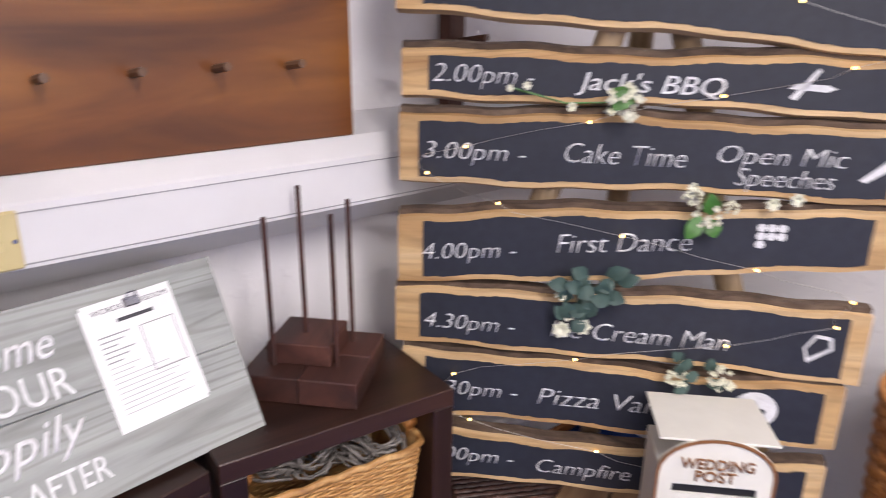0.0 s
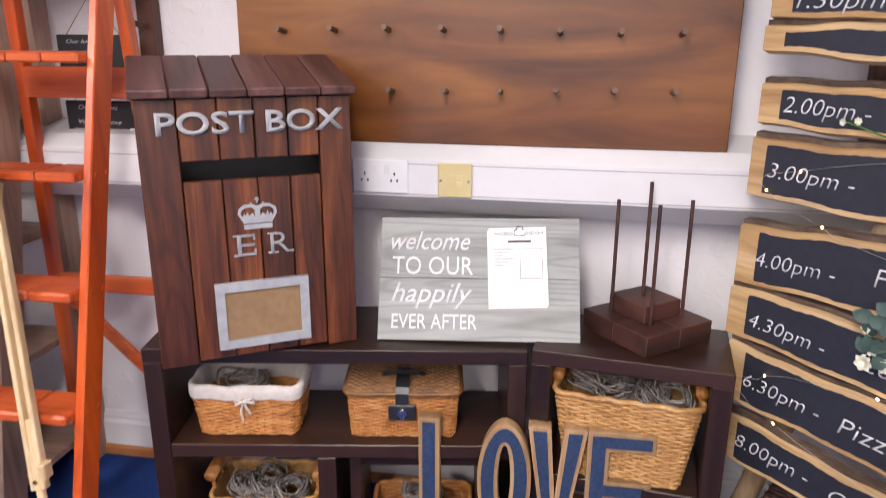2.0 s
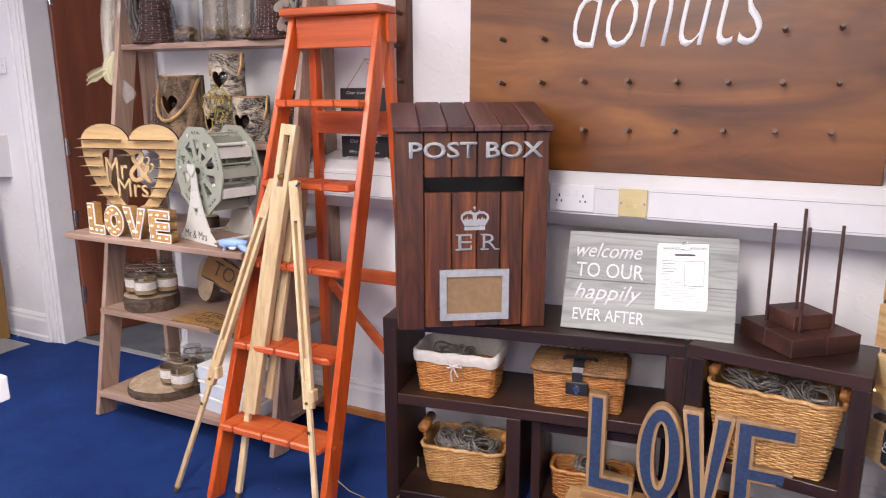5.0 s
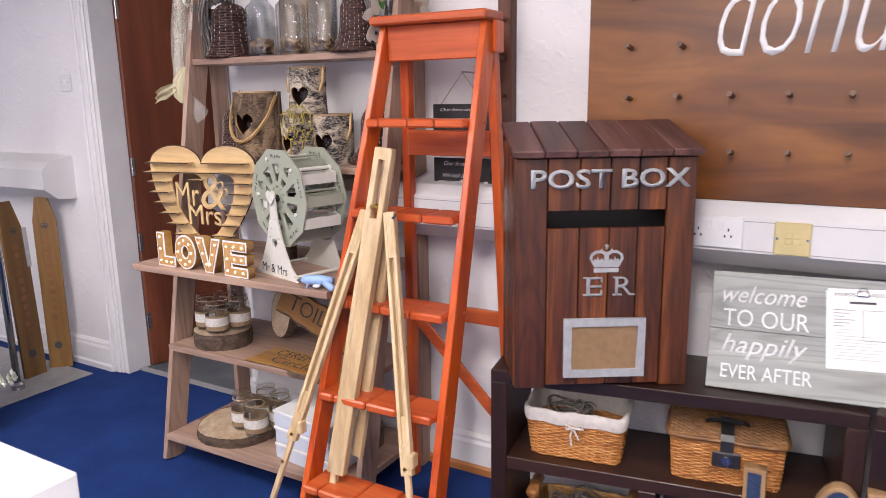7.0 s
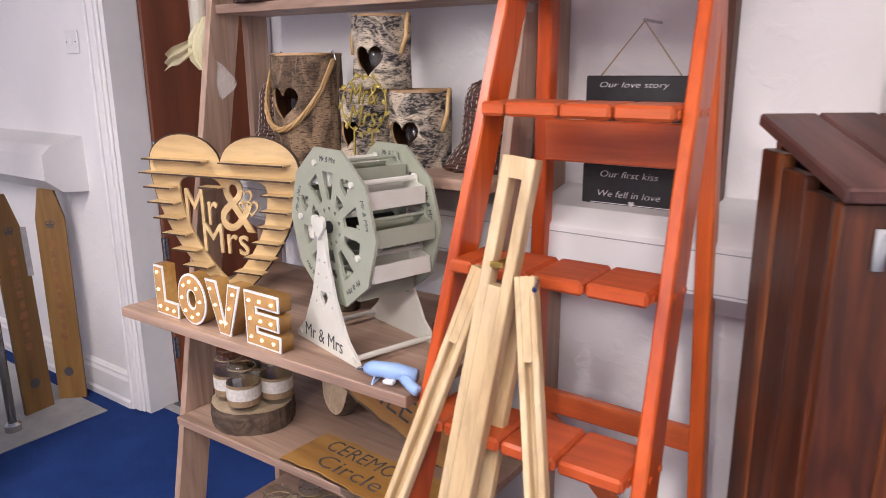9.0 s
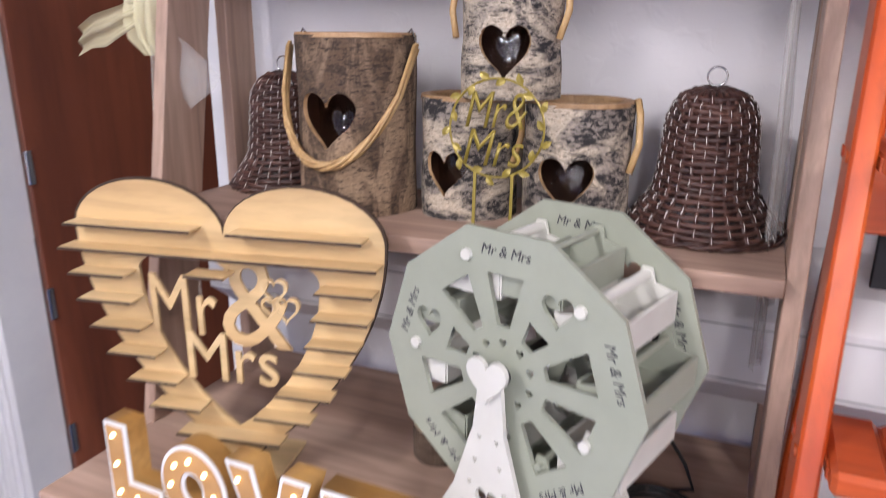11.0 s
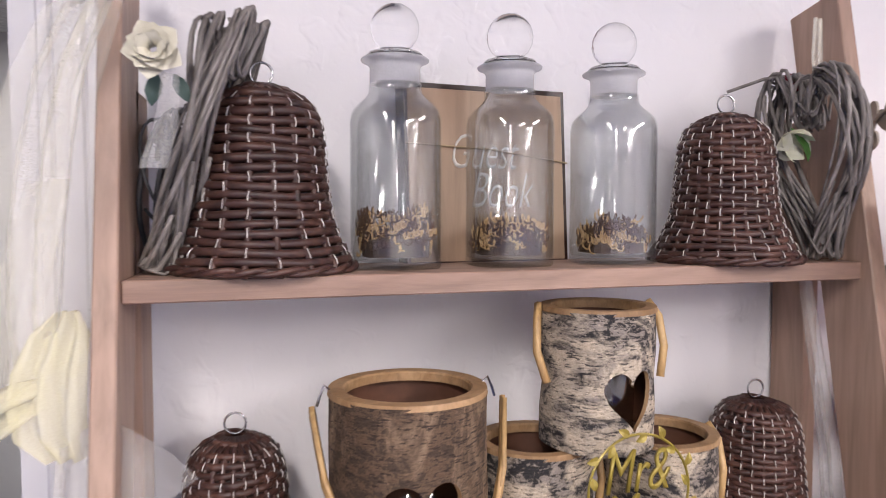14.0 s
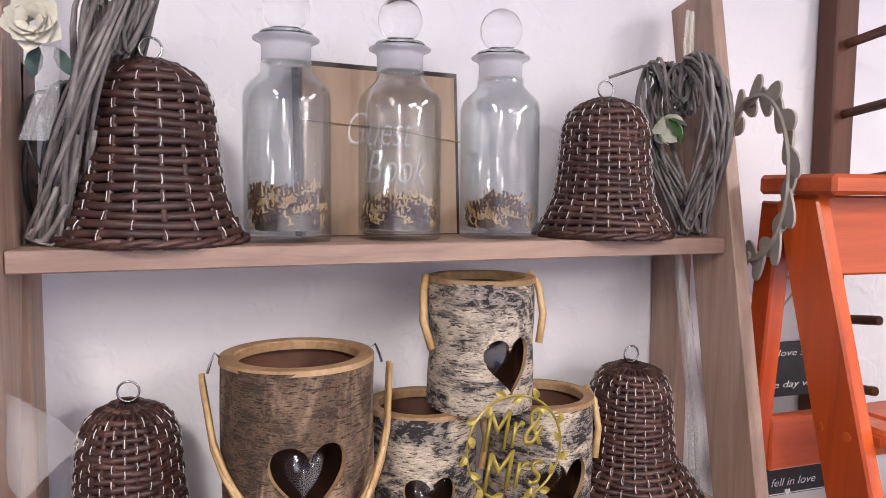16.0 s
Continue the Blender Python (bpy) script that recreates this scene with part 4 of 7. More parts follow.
b2 = basket("open_basket", U2 @ pose(0.222, 0.1, 0.331), 0.135, 0.08, 0.168, 0.09, 0.215, 35, M["wicker_pale"], "pale willow basket full of grey willow hearts on a dark shelf", True, 48, 8.0)
for k in (-1, 1):
    part("grip", Shape().rod((k * 0.165, -0.04, 0.235), (k * 0.165, 0.04, 0.235), 0.014, 10).rod((k * 0.165, -0.03, 0.2), (k * 0.165, -0.03, 0.24), 0.006).rod((k * 0.165, 0.03, 0.2), (k * 0.165, 0.03, 0.24), 0.006), M["wicker"], b2, "wrapped willow grip", smooth=True)
for i, (x, y) in enumerate(((-0.1, 0.0), (-0.03, -0.01), (0.05, 0.0), (0.11, -0.01), (0.0, 0.03))):
    willow_ball("willow_ring", U2 @ pose(0.222 + x, 0.1 + y, 0.512 + 0.01 * (i % 2), 20 * (i % 3) - 20, 15 - 10 * i, 40 * i), 0.055, M["willow_grey"], "grey willow ring heaped in a pale basket", 13, 20 + i, 0.5)

b3 = basket("log_basket", U1 @ pose(0.235, 0.17, 0.039), 0.122, 0.08, 0.14, 0.09, 0.13, 24, M["wicker_pale"], "pale willow basket of grey willow pieces in a dark cube", True, 44, 8.0)
for k in (-1, 1):
    part("grip", Shape().rod((k * 0.145, -0.05, 0.175), (k * 0.145, 0.05, 0.175), 0.017, 12).rod((k * 0.14, -0.035, 0.12), (k * 0.145, -0.035, 0.175), 0.006).rod((k * 0.14, 0.035, 0.12), (k * 0.145, 0.035, 0.175), 0.006), M["wicker"], b3, "wooden log grip", smooth=True)
for i, (x, y) in enumerate(((-0.06, -0.02), (0.05, -0.03), (0.0, 0.02), (-0.02, -0.03))):
    willow_ball("willow_bundle", U1 @ pose(0.235 + x, 0.17 + y, 0.135, 25 * (i % 2), 20 - 15 * i, 50 * i), 0.06, M["willow_grey"], "grey willow pieces heaped in a basket", 16, 40 + i, 0.6)
b4 = basket("low_basket", U1 @ pose(0.66, 0.17, 0.031), 0.12, 0.05, 0.128, 0.055, 0.1, 15, M["wicker"], "low golden willow basket inside a low dark cube")
willow_ball("willow_bundle", U1 @ pose(0.66, 0.17, 0.1), 0.06, M["willow_grey"], "grey willow pieces heaped in a low basket", 16, 50, 0.5)

# ---- LOVE on a pallet ----
PL = pose(0.476, 1.686, 0, 0, 0, 1.4)
pallet = thing("small_pallet", PL, "small pallet of rough pine boards and pressed chip blocks", "pallet")
part("bottom_board", Shape().block(0, 0.0, 0, 0.683, 0.068, 0.022, 0.003), M["pallet"], pallet)
for x in (0.0, 0.583):
    part("block", Shape().block(x, 0.002, 0.0225, x + 0.1, 0.068, 0.112, 0.002), M["chip"], pallet, "pressed chip block")
part("top_board", Shape().block(-0.004, -0.004, 0.1125, 0.688, 0.072, 0.134, 0.003), M["pallet"], pallet)


def letter(ch, w, h, s):
    """Loops of a block letter, w wide and h high, with strokes s thick."""
    if ch == "L":
        return [[(0, 0), (w, 0), (w, s * 1.05), (s, s * 1.05), (s, h), (0, h)]]
    if ch == "O":
        return [ring(w / 2, h / 2, 40, w / 2, h / 2), ring(w / 2 - s, h / 2 - s * 1.1, 40, w / 2, h / 2)]
    if ch == "V":
        return [[(0, h), (s * 1.05, h), (w / 2, h * 0.26), (w - s * 1.05, h), (w, h), (w / 2 + s * 0.5, 0), (w / 2 - s * 0.5, 0)]]
    m = s * 0.95
    return [[(0, 0), (w, 0), (w, m), (s, m), (s, h / 2 - m / 2), (w * 0.97, h / 2 - m / 2), (w * 0.97, h / 2 + m / 2), (s, h / 2 + m / 2), (s, h - m), (w, h - m), (w, h), (0, h)]]


love = thing("love_letters", PL @ pose(0.045, 0.012, 0.1345), "wooden LOVE letters with blue leather faces on a pine base", "letters")
part("base", Shape().block(-0.005, 0, 0, 0.592, 0.058, 0.028, 0.003), M["pallet"], love)
for ch, x, w in (("L", 0.008, 0.135), ("O", 0.152, 0.128), ("V", 0.272, 0.135), ("E", 0.412, 0.152)):
    lp = letter(ch, w, 0.305, 0.047)
    body = part("letter", flat(lp, 0.036, 0.002), M["letter_wood"], love, "light wooden letter", m=pose(x, 0.016, 0.0285))
    part("face", flat(lp, 0.003, 0.0, 0.008), M["blue_leather"], body, "blue hammered leather face", m=pose(0, -0.0025, 0))

# ---- schedule sign ----
SG = pose(1.245, 1.895, 0, 0, 0, -48.5)
sg = thing("schedule_sign", SG, "rustic waney plank timetable with white script on log easel", "sign")


def live_edge(x0, zl0, zl1, x1, zr0, zr1, depth, seed, wob=0.005, steps=72):
    """A waney plank: outlines of front and back."""
    rnd = random.Random(seed)
    ph = [rnd.uniform(0, 6.3) for _ in range(6)]
    top, bot = [], []
    for i in range(steps + 1):
        k = i / steps
        x = x0 + (x1 - x0) * k
        wt = wob * (math.sin(5 * k + ph[0]) + 0.6 * math.sin(13 * k + ph[1]) + 0.35 * math.sin(37 * k + ph[2]))
        wb = wob * (math.sin(4 * k + ph[3]) + 0.6 * math.sin(11 * k + ph[4]) + 0.35 * math.sin(31 * k + ph[5]))
        top.append((x, zl1 + (zr1 - zl1) * k + wt))
        bot.append((x, zl0 + (zr0 - zl0) * k + wb))
    return top, bot


def strip(top, bot, y0, y1, lift=0.0):
    """A solid between two edges; the top edge of the back is lifted, as bark leans back."""
    n = len(top)
    s = Shape()
    vs = [(x, y0, z) for x, z in top] + [(x, y0, z) for x, z in bot] + [(x, y1, z + lift) for x, z in top] + [(x, y1, z - lift) for x, z in bot]
    fs = []
    for i in range(n - 1):
        fs += [(n + i, n + i + 1, i + 1, i), (2 * n + i, 2 * n + i + 1, 3 * n + i + 1, 3 * n + i), (i, i + 1, 2 * n + i + 1, 2 * n + i), (n + i + 1, n + i, 3 * n + i, 3 * n + i + 1)]
    fs += [(0, 2 * n, 3 * n, n), (n - 1, 2 * n - 1, 4 * n - 1, 3 * n - 1)]
    return s.add(vs, fs)


PLANKS = [
    (0.02, 1.485, 1.57, 0.92, 1.47, 1.56, [], 0.1),
    (0.008, 1.394, 1.456, 0.9, 1.375, 1.425, [("1.30pm", 0.065, 0.24, 1.425)], 0.05),
    (0.0, 1.325, 1.38, 0.9, 1.262, 1.37, [], 0.04),
    (0.01, 1.176, 1.262, 0.92, 1.156, 1.246, [("2.00pm -", 0.067, 0.251, 1.218), ("Jack's BBQ", 0.326, 0.582, 1.21)], 0.02),
    (0.005, 1.016, 1.142, 0.92, 1.006, 1.136, [("3.00pm -", 0.052, 0.243, 1.076), ("Cake Time", 0.315, 0.531, 1.08), ("Open Mic", 0.585, 0.805, 1.088), ("Speeches", 0.62, 0.79, 1.048)], 0.0),
    (0.002, 0.806, 0.94, 0.91, 0.884, 1.0, [("4.00pm -", 0.053, 0.237, 0.873), ("First Dance", 0.312, 0.561, 0.903)], 0.02),
    (-0.004, 0.678, 0.797, 0.905, 0.65, 0.794, [("4.30pm -", 0.055, 0.238, 0.728), ("Ice Cream Man", 0.311, 0.653, 0.727)], 0.02),
    (0.01, 0.51, 0.65, 0.885, 0.503, 0.637, [("6.30pm -", 0.062, 0.25, 0.578), ("Pizza Van", 0.293, 0.536, 0.572)], 0.02),
    (0.014, 0.366, 0.466, 0.88, 0.35, 0.452, [("8.00pm -", 0.062, 0.25, 0.418), ("Campfire", 0.3, 0.497, 0.405)], 0.01),
]
for i, (x0, zl0, zl1, x1, zr0, zr1, lines, pad) in enumerate(PLANKS):
    top, bot = live_edge(x0, zl0, zl1, x1, zr0, zr1, 0.03, 11 * i + 2)
    pk = part("plank", strip(top, bot, 0.0, 0.024, 0.008), M["plank"], sg)
    part("bark_edge", strip([(x, z + 0.013) for x, z in top], [(x, z + 0.0015) for x, z in top], 0.009, 0.03, 0.003), M["bark"], pk, "dark waney bark edge")
    inset = 0.022 + pad * 0.25
    rnd = random.Random(70 + i)
    tp = [(x, z - 0.009 - rnd.uniform(0, 0.003)) for x, z in top if x0 + inset < x < x1 - 0.03]
    bt = [(x, z + 0.009 + rnd.uniform(0, 0.003)) for x, z in bot if x0 + inset < x < x1 - 0.03]
    tp[0], bt[0] = (tp[0][0] + 0.012, tp[0][1] - 0.012), (bt[0][0] + 0.012, bt[0][1] + 0.012)
    part("painted_panel", strip(tp, bt, -0.0015, 0.001), M["chalkboard"], pk, "blue black painted panel")
    slope = math.degrees(math.atan2((zr0 + zr1 - zl0 - zl1) / 2, x1 - x0))
    for body, a, b, z in lines:
        tall = any(c in body for c in "pgyJ")
        hh = 0.037 if not tall else 0.043
        part("lettering", words(body, b - a, hh, 0.0008, 0.22, -0.014), M["chalk"], pk, "white painted script", m=pose(a, -0.0018, z - hh * (0.62 if tall else 0.5), 0, -slope, 0))
knife = plates([[(0.69, 1.19), (0.7, 1.185), (0.735, 1.235), (0.73, 1.24)], [(0.685, 1.205), (0.75, 1.2), (0.765, 1.206), (0.75, 1.212), (0.7, 1.214)]], 0.0008)
part("motif", knife, M["chalk"], sg, "painted knife and fork", m=pose(0, -0.0028, 0))
part("motif", plates([ring(0.009, 0.008, 8, 0.68 + 0.018 * (k % 3), 0.955 - 0.016 * (k // 3)) for k in range(7)], 0.0008), M["chalk"], sg, "painted floral motif", m=pose(0, -0.0028, 0))
part("motif", flat([[(0.8, 0.69), (0.79, 0.72), (0.81, 0.75), (0.84, 0.745), (0.845, 0.72)], [(0.802, 0.7), (0.795, 0.72), (0.812, 0.743), (0.835, 0.739), (0.838, 0.722)]], 0.0008), M["chalk"], sg, "painted ice cream cone", m=pose(0, -0.0028, 0))
part("motif", flat([ring(0.045, 0.04, 24, 0.72, 0.578), ring(0.008, 0.007, 10, 0.71, 0.59), ring(0.008, 0.007, 10, 0.735, 0.575), ring(0.008, 0.007, 10, 0.71, 0.565)], 0.0008), M["chalk"], sg, "painted pizza", m=pose(0, -0.0028, 0))
part("motif", flat([[(0.83, 1.05), (0.87, 1.085), (0.89, 1.1), (0.9, 1.09), (0.885, 1.075), (0.84, 1.045)]], 0.0008), M["chalk"], sg, "painted microphone", m=pose(0, -0.0028, 0))
for a, b, r in (((-0.02, 0.1, 0.0), (0.45, 0.05, 1.5), 0.027), ((0.9, 0.1, 0.0), (0.44, 0.07, 1.55), 0.027), ((0.45, 0.46, 0.0), (0.45, 0.1, 1.5), 0.025)):
    pts = [Vector(a).lerp(Vector(b), i / 8) + Vector((0.004 * math.sin(2.2 * i), 0.0, 0)) for i in range(9)]
    part("log_leg", Shape().tube(pts, [r * (1.1 - 0.02 * i) for i in range(9)], 10), M["log"], sg, "peeled round log", smooth=True)
part("cross_rail", Shape().rod((0.05, 0.075, 0.6), (0.85, 0.075, 0.6), 0.02, 10), M["log"], sg, smooth=True)


# ---- flowers and fairy lights on the sign ----
def leaf_at(s, p, d, up, length, wide):
    d, up = Vector(d).normalized(), Vector(up)
    side = d.cross(up).normalized()
    nrm = side.cross(d)
    rows = []
    for k, w, lift in ((0.0, 0.12, 0), (0.3, 0.9, 0.06), (0.6, 1.0, 0.09), (0.85, 0.55, 0.04), (1.0, 0.05, -0.03)):
        c = Vector(p) + d * (length * k) + nrm * (lift * length)
        rows.append([c - side * (wide * w / 2) + nrm * (0.12 * wide * w), c, c + side * (wide * w / 2) + nrm * (0.12 * wide * w)])
    s.sheet(rows)


def blossom(s, c, r, rnd, n=7, front=(0, -1, 0)):
    for k in range(2):
        for j in range(n):
            a = 2 * math.pi * (j + 0.5 * k) / n + rnd.uniform(-0.2, 0.2)
            d = Vector((math.cos(a), -0.35 - 0.7 * k, math.sin(a)))
            leaf_at(s, c, d, (0, -1, 0.01), r * (1 - 0.3 * k), r * 0.75)


def spray(name, m, label, leaves, blooms, seed, leaf_mat, leaf_size, spread=0.05, stem=None):
    rnd = random.Random(seed)
    t = thing(name, m, label, "artificial flowers", "flowers on the timetable sign")
    s = Shape()
    for _ in range(leaves):
        a = rnd.uniform(0, 6.3)
        q = Vector((rnd.uniform(-1, 1) * spread * 0.5, -0.012 - rnd.uniform(0, 0.02), rnd.uniform(-1, 1) * spread * 0.5))
        leaf_at(s, q, (math.cos(a), -0.3, math.sin(a)), (0, -1, 0.2), leaf_size * rnd.uniform(0.8, 1.2), leaf_size * 0.7)
    if leaves:
        part("leaves", s, leaf_mat, t, smooth=True)
    for x, z, r, kind in blooms:
        s = Shape()
        if kind == "rose":
            blossom(s, (x, -0.02, z), r, rnd)
        else:
            for _ in range(26):
                v = Vector((rnd.gauss(0, 1), rnd.gauss(0, 1), rnd.gauss(0, 1))).normalized() * r
                blossom(s, (x + v.x, -0.022 + min(v.y, 0.005), z + v.z), r * 0.3, rnd, 4)
        part("flower", s, M["petal"], t, "ivory silk flower")
    if stem:
        part("stem", Shape().tube(stem, 0.002, 5), M["leaf"], t)
    return t


spray("flower_spray", SG @ pose(0.41, 0, 1.175), "white hydrangea sprig with green leaves pinned to a sign", 2, [(0.0, 0.0, 0.03, "puff"), (-0.2, 0.02, 0.008, "rose"), (-0.17, 0.025, 0.009, "rose"), (-0.09, -0.01, 0.01, "rose")], 5, M["leaf"], 0.045, 0.05, [(-0.2, -0.01, 0.02), (-0.1, -0.012, -0.005), (0.0, -0.01, 0.0)])
spray("flower_spray", SG @ pose(0.565, 0, 0.985), "ivory and white blossom sprig with green leaves", 3, [(-0.02, 0.03, 0.016, "puff"), (0.01, -0.005, 0.024, "puff"), (0.05, 0.01, 0.012, "puff"), (-0.02, 0.045, 0.01, "rose"), (0.12, 0.02, 0.014, "rose"), (0.16, 0.03, 0.014, "rose")], 6, M["leaf"], 0.045, 0.05)
spray("eucalyptus_spray", SG @ pose(0.385, 0, 0.805), "grey green eucalyptus sprig with ivory roses", 26, [(-0.045, -0.035, 0.018, "rose"), (-0.055, -0.07, 0.02, "rose"), (-0.015, -0.06, 0.02, "rose"), (-0.06, 0.0, 0.01, "puff")], 7, M["eucalyptus"], 0.042, 0.1)
spray("flower_spray", SG @ pose(0.59, 0, 0.655), "white carnations with dark green leaves", 8, [(-0.03, -0.005, 0.02, "puff"), (0.055, 0.0, 0.024, "puff")], 8, M["eucalyptus"], 0.035, 0.06)
spray("flower_spray", SG @ pose(0.66, 0, 0.6), "small white blossoms above a post box", 0, [(0.0, -0.01, 0.018, "puff")], 9, M["leaf"], 0.03, 0.04)
fl = thing("fairy_lights", SG, "silver wire fairy lights with warm bulbs strung over a sign", "fairy lights")
rnd = random.Random(4)
path, bulbs = [], []
for i in range(60):
    z = 1.4 - 0.0175 * i
    x = 0.45 + 0.4 * math.sin(i * 0.23) + rnd.uniform(-0.03, 0.03)
    path.append((x, -0.005 - 0.006 * abs(math.sin(i)), z))
    if i % 3 == 0:
        bulbs.append(path[-1])
part("wire", Shape().tube(path, 0.00045, 4), M["wire"], fl)
for q in bulbs:
    part("bulb", Shape().ball(q, 0.0032, 5), M["bulb"], fl, "warm glowing bulb")

# ---- beside the sign ----
hp = basket("dark_hamper", pose(1.56, 1.8, 0, 0, 0, -30), 0.17, 0.12, 0.185, 0.13, 0.25, 20, M["wicker_dark"], "dark brown willow hamper with a closed lid", False)
lid = part("lid", Shape().block(-0.185, -0.125, 0.252, 0.185, 0.125, 0.258, 0.001), M["wicker_dark"], hp)
for i in range(15):
    y = -0.13 + 0.26 * (i + 0.5) / 15
    part("willow_rod", Shape().tube([(-0.19 + 0.38 * j / 36, y, 0.262 + 0.002 * math.cos(math.pi * j / 1.5 + math.pi * i)) for j in range(37)], 0.0088, 5), M["wicker_dark"], lid, smooth=True)
CR = pose(1.354, 1.607, 0, 0, 0, 20)
cr = thing("wooden_crate", CR, "rough weathered wooden crate standing on blue carpet", "crate")
for x0 in (0.0, 0.36):
    for y0 in (-0.41, -0.05):
        part("corner_post", Shape().block(x0, y0, 0, x0 + 0.05, y0 + 0.05, 0.262, 0.003), M["pallet"], cr)
for i in range(3):
    z = 0.005 + 0.088 * i
    part("slat", Shape().block(-0.012, -0.41, z, -0.0005, 0.0, z + 0.078, 0.002), M["crate"], cr)
    part("slat", Shape().block(0.0, -0.422, z, 0.41, -0.4105, z + 0.078, 0.002), M["crate"], cr)
    part("slat", Shape().block(0.0, 0.0005, z, 0.41, 0.012, z + 0.078, 0.002), M["crate"], cr)
    part("slat", Shape().block(0.4105, -0.41, z, 0.422, 0.0, z + 0.078, 0.002), M["crate"], cr)
for i in range(4):
    part("top_slat", Shape().block(-0.012, -0.422 + 0.109 * i, 0.2625, 0.422, -0.422 + 0.109 * i + 0.1, 0.28, 0.002), M["crate"], cr)

WP = pose(1.43, 1.385, 0.281, 0, 0, -48.5)
wp = thing("white_wedding_post_box", WP, "cream arched wedding post box with brown cut edges", "post box")


def arch(w, h, rise, n=14):
    return [(0, 0), (w, 0)] + [(w / 2 + w / 2 * math.cos(a), h - rise + rise * math.sin(a)) for a in np.linspace(0, math.pi, n)]


part("front_panel", flat([arch(0.205, 0.345, 0.07), rect(0.03, 0.232, 0.175, 0.25)], 0.006), M["cream_box"], wp)
part("front_edge", flat([arch(0.205, 0.345, 0.07), [(0.1025 + (x - 0.1025) * 0.95, 0.005 + z * 0.972) for x, z in arch(0.205, 0.345, 0.07)]], 0.004), M["mdf_edge"], wp, "brown laser cut edge", m=pose(0, -0.003, 0))
part("body", Shape().block(0.006, 0.0065, 0, 0.199, 0.15, 0.275, 0.002), M["cream_box"], wp)
part("slot", Shape().block(0.03, 0.0045, 0.23, 0.175, 0.0062, 0.252), M["black"], wp, "dark post slot")
part("roof", Shape().block(0.0, 0.0, 0, 0.205, 0.17, 0.005, 0.001), M["cream_box"], wp, m=pose(0, 0.004, 0.335, -2, 0, 0))
for body, x, z, w, h in (("WEDDING", 0.04, 0.285, 0.125, 0.021), ("POST", 0.067, 0.26, 0.07, 0.021), ("E", 0.016, 0.15, 0.045, 0.052), ("R", 0.148, 0.15, 0.045, 0.052)):
    part("letters", words(body, w, h, 0.003, 0, 0.006), M["mdf_edge"], wp, "brown laser cut letters", m=pose(x, -0.0005, z))
part("crown", plates(crown(0.078, 0.065), 0.003), M["mdf_edge"], wp, "brown laser cut crown", m=pose(0.064, -0.0032, 0.145))
basket("tall_basket", pose(2.0, 1.02, 0, 0, 0, -20), 0.15, 0.15, 0.19, 0.19, 0.62, 36, M["wicker"], "tall round golden willow basket", True, 30, 2.0)


# ---- step ladder ----
LD = pose(-0.424, 1.341, 0, 0, 0, 0.5)
ld_ = thing("step_ladder", LD, "orange stained wooden step ladder standing open on carpet", "step ladder")
LEAN_Y, LH = 0.535, 1.588
for k in (-1, 1):
    part("front_stile", Shape().beam((k * 0.224, 0.03, 0.0), (k * 0.172, LEAN_Y, LH), 0.022, 0.068, (1, 0, 0), 0.003), M["orange"], ld_)
    part("back_leg", Shape().beam((k * 0.2, 0.665, 0.0), (k * 0.15, LEAN_Y + 0.06, LH - 0.01), 0.03, 0.036, (1, 0, 0), 0.003), M["orange"], ld_)
for i, z in enumerate((0.265, 0.527, 0.79, 1.05, 1.312)):
    k = z / LH
    half, y = 0.224 - 0.052 * k - 0.012, 0.03 + (LEAN_Y - 0.03) * k
    s = Shape()
    cuts = [-half, -half * 0.72, -half * 0.12, half * 0.42, half]
    for a, b in zip(cuts, cuts[1:]):
        s.block(a + 0.0022, y - 0.068, z - 0.024, b - 0.0022, y + 0.05, z, 0.005)
    s.block(-half, y - 0.045, z - 0.02, half, y + 0.05, z - 0.008, 0.0)
    tr = part("tread", s, M["orange_x"], ld_)
    for kx in (-1, 1):
        for dy in (-0.02, 0.02):
            part("screw_plug", Shape().rod((kx * (half + 0.022), y + dy, z - 0.012), (kx * (half + 0.0255), y + dy, z - 0.012), 0.006, 8), M["orange"], tr)
part("cap", Shape().block(-0.197, LEAN_Y - 0.075, LH, 0.197, LEAN_Y + 0.05, LH + 0.026, 0.005), M["orange_x"], ld_)
part("apron", Shape().block(-0.16, LEAN_Y - 0.03, LH - 0.105, 0.16, LEAN_Y - 0.008, LH - 0.0005, 0.003), M["orange_x"], ld_)
part("side_bracket", Shape().block(0.186, LEAN_Y - 0.01, LH - 0.09, 0.2, LEAN_Y + 0.045, LH - 0.0005, 0.003), M["orange"], ld_)
part("back_rail", Shape().block(-0.15, 0.588, 1.19, 0.15, 0.606, 1.27, 0.003), M["orange_x"], ld_)
part("back_rail", Shape().beam((-0.18, 0.632, 0.66), (0.18, 0.632, 0.66), 0.05, 0.02, (0, 0, 1)), M["orange_x"], ld_)
part("diagonal_brace", Shape().beam((-0.17, 0.652, 0.62), (0.19, 0.665, 0.25), 0.04, 0.014, (0, 0, 1)), M["orange_x"], ld_)
part("cord", Shape().tube([(0.215, 0.09, 0.16), (0.26, 0.12, 0.1), (0.34, 0.2, 0.02), (0.36, 0.4, 0.012), (0.22, 0.64, 0.16)], 0.0018, 5), M["string"], ld_, "thin pale cord")

# ---- easel ----
ea = thing("folding_easel", pose(0, 0, 0), "pale pine folding tripod easel leaning on a ladder", "easel")


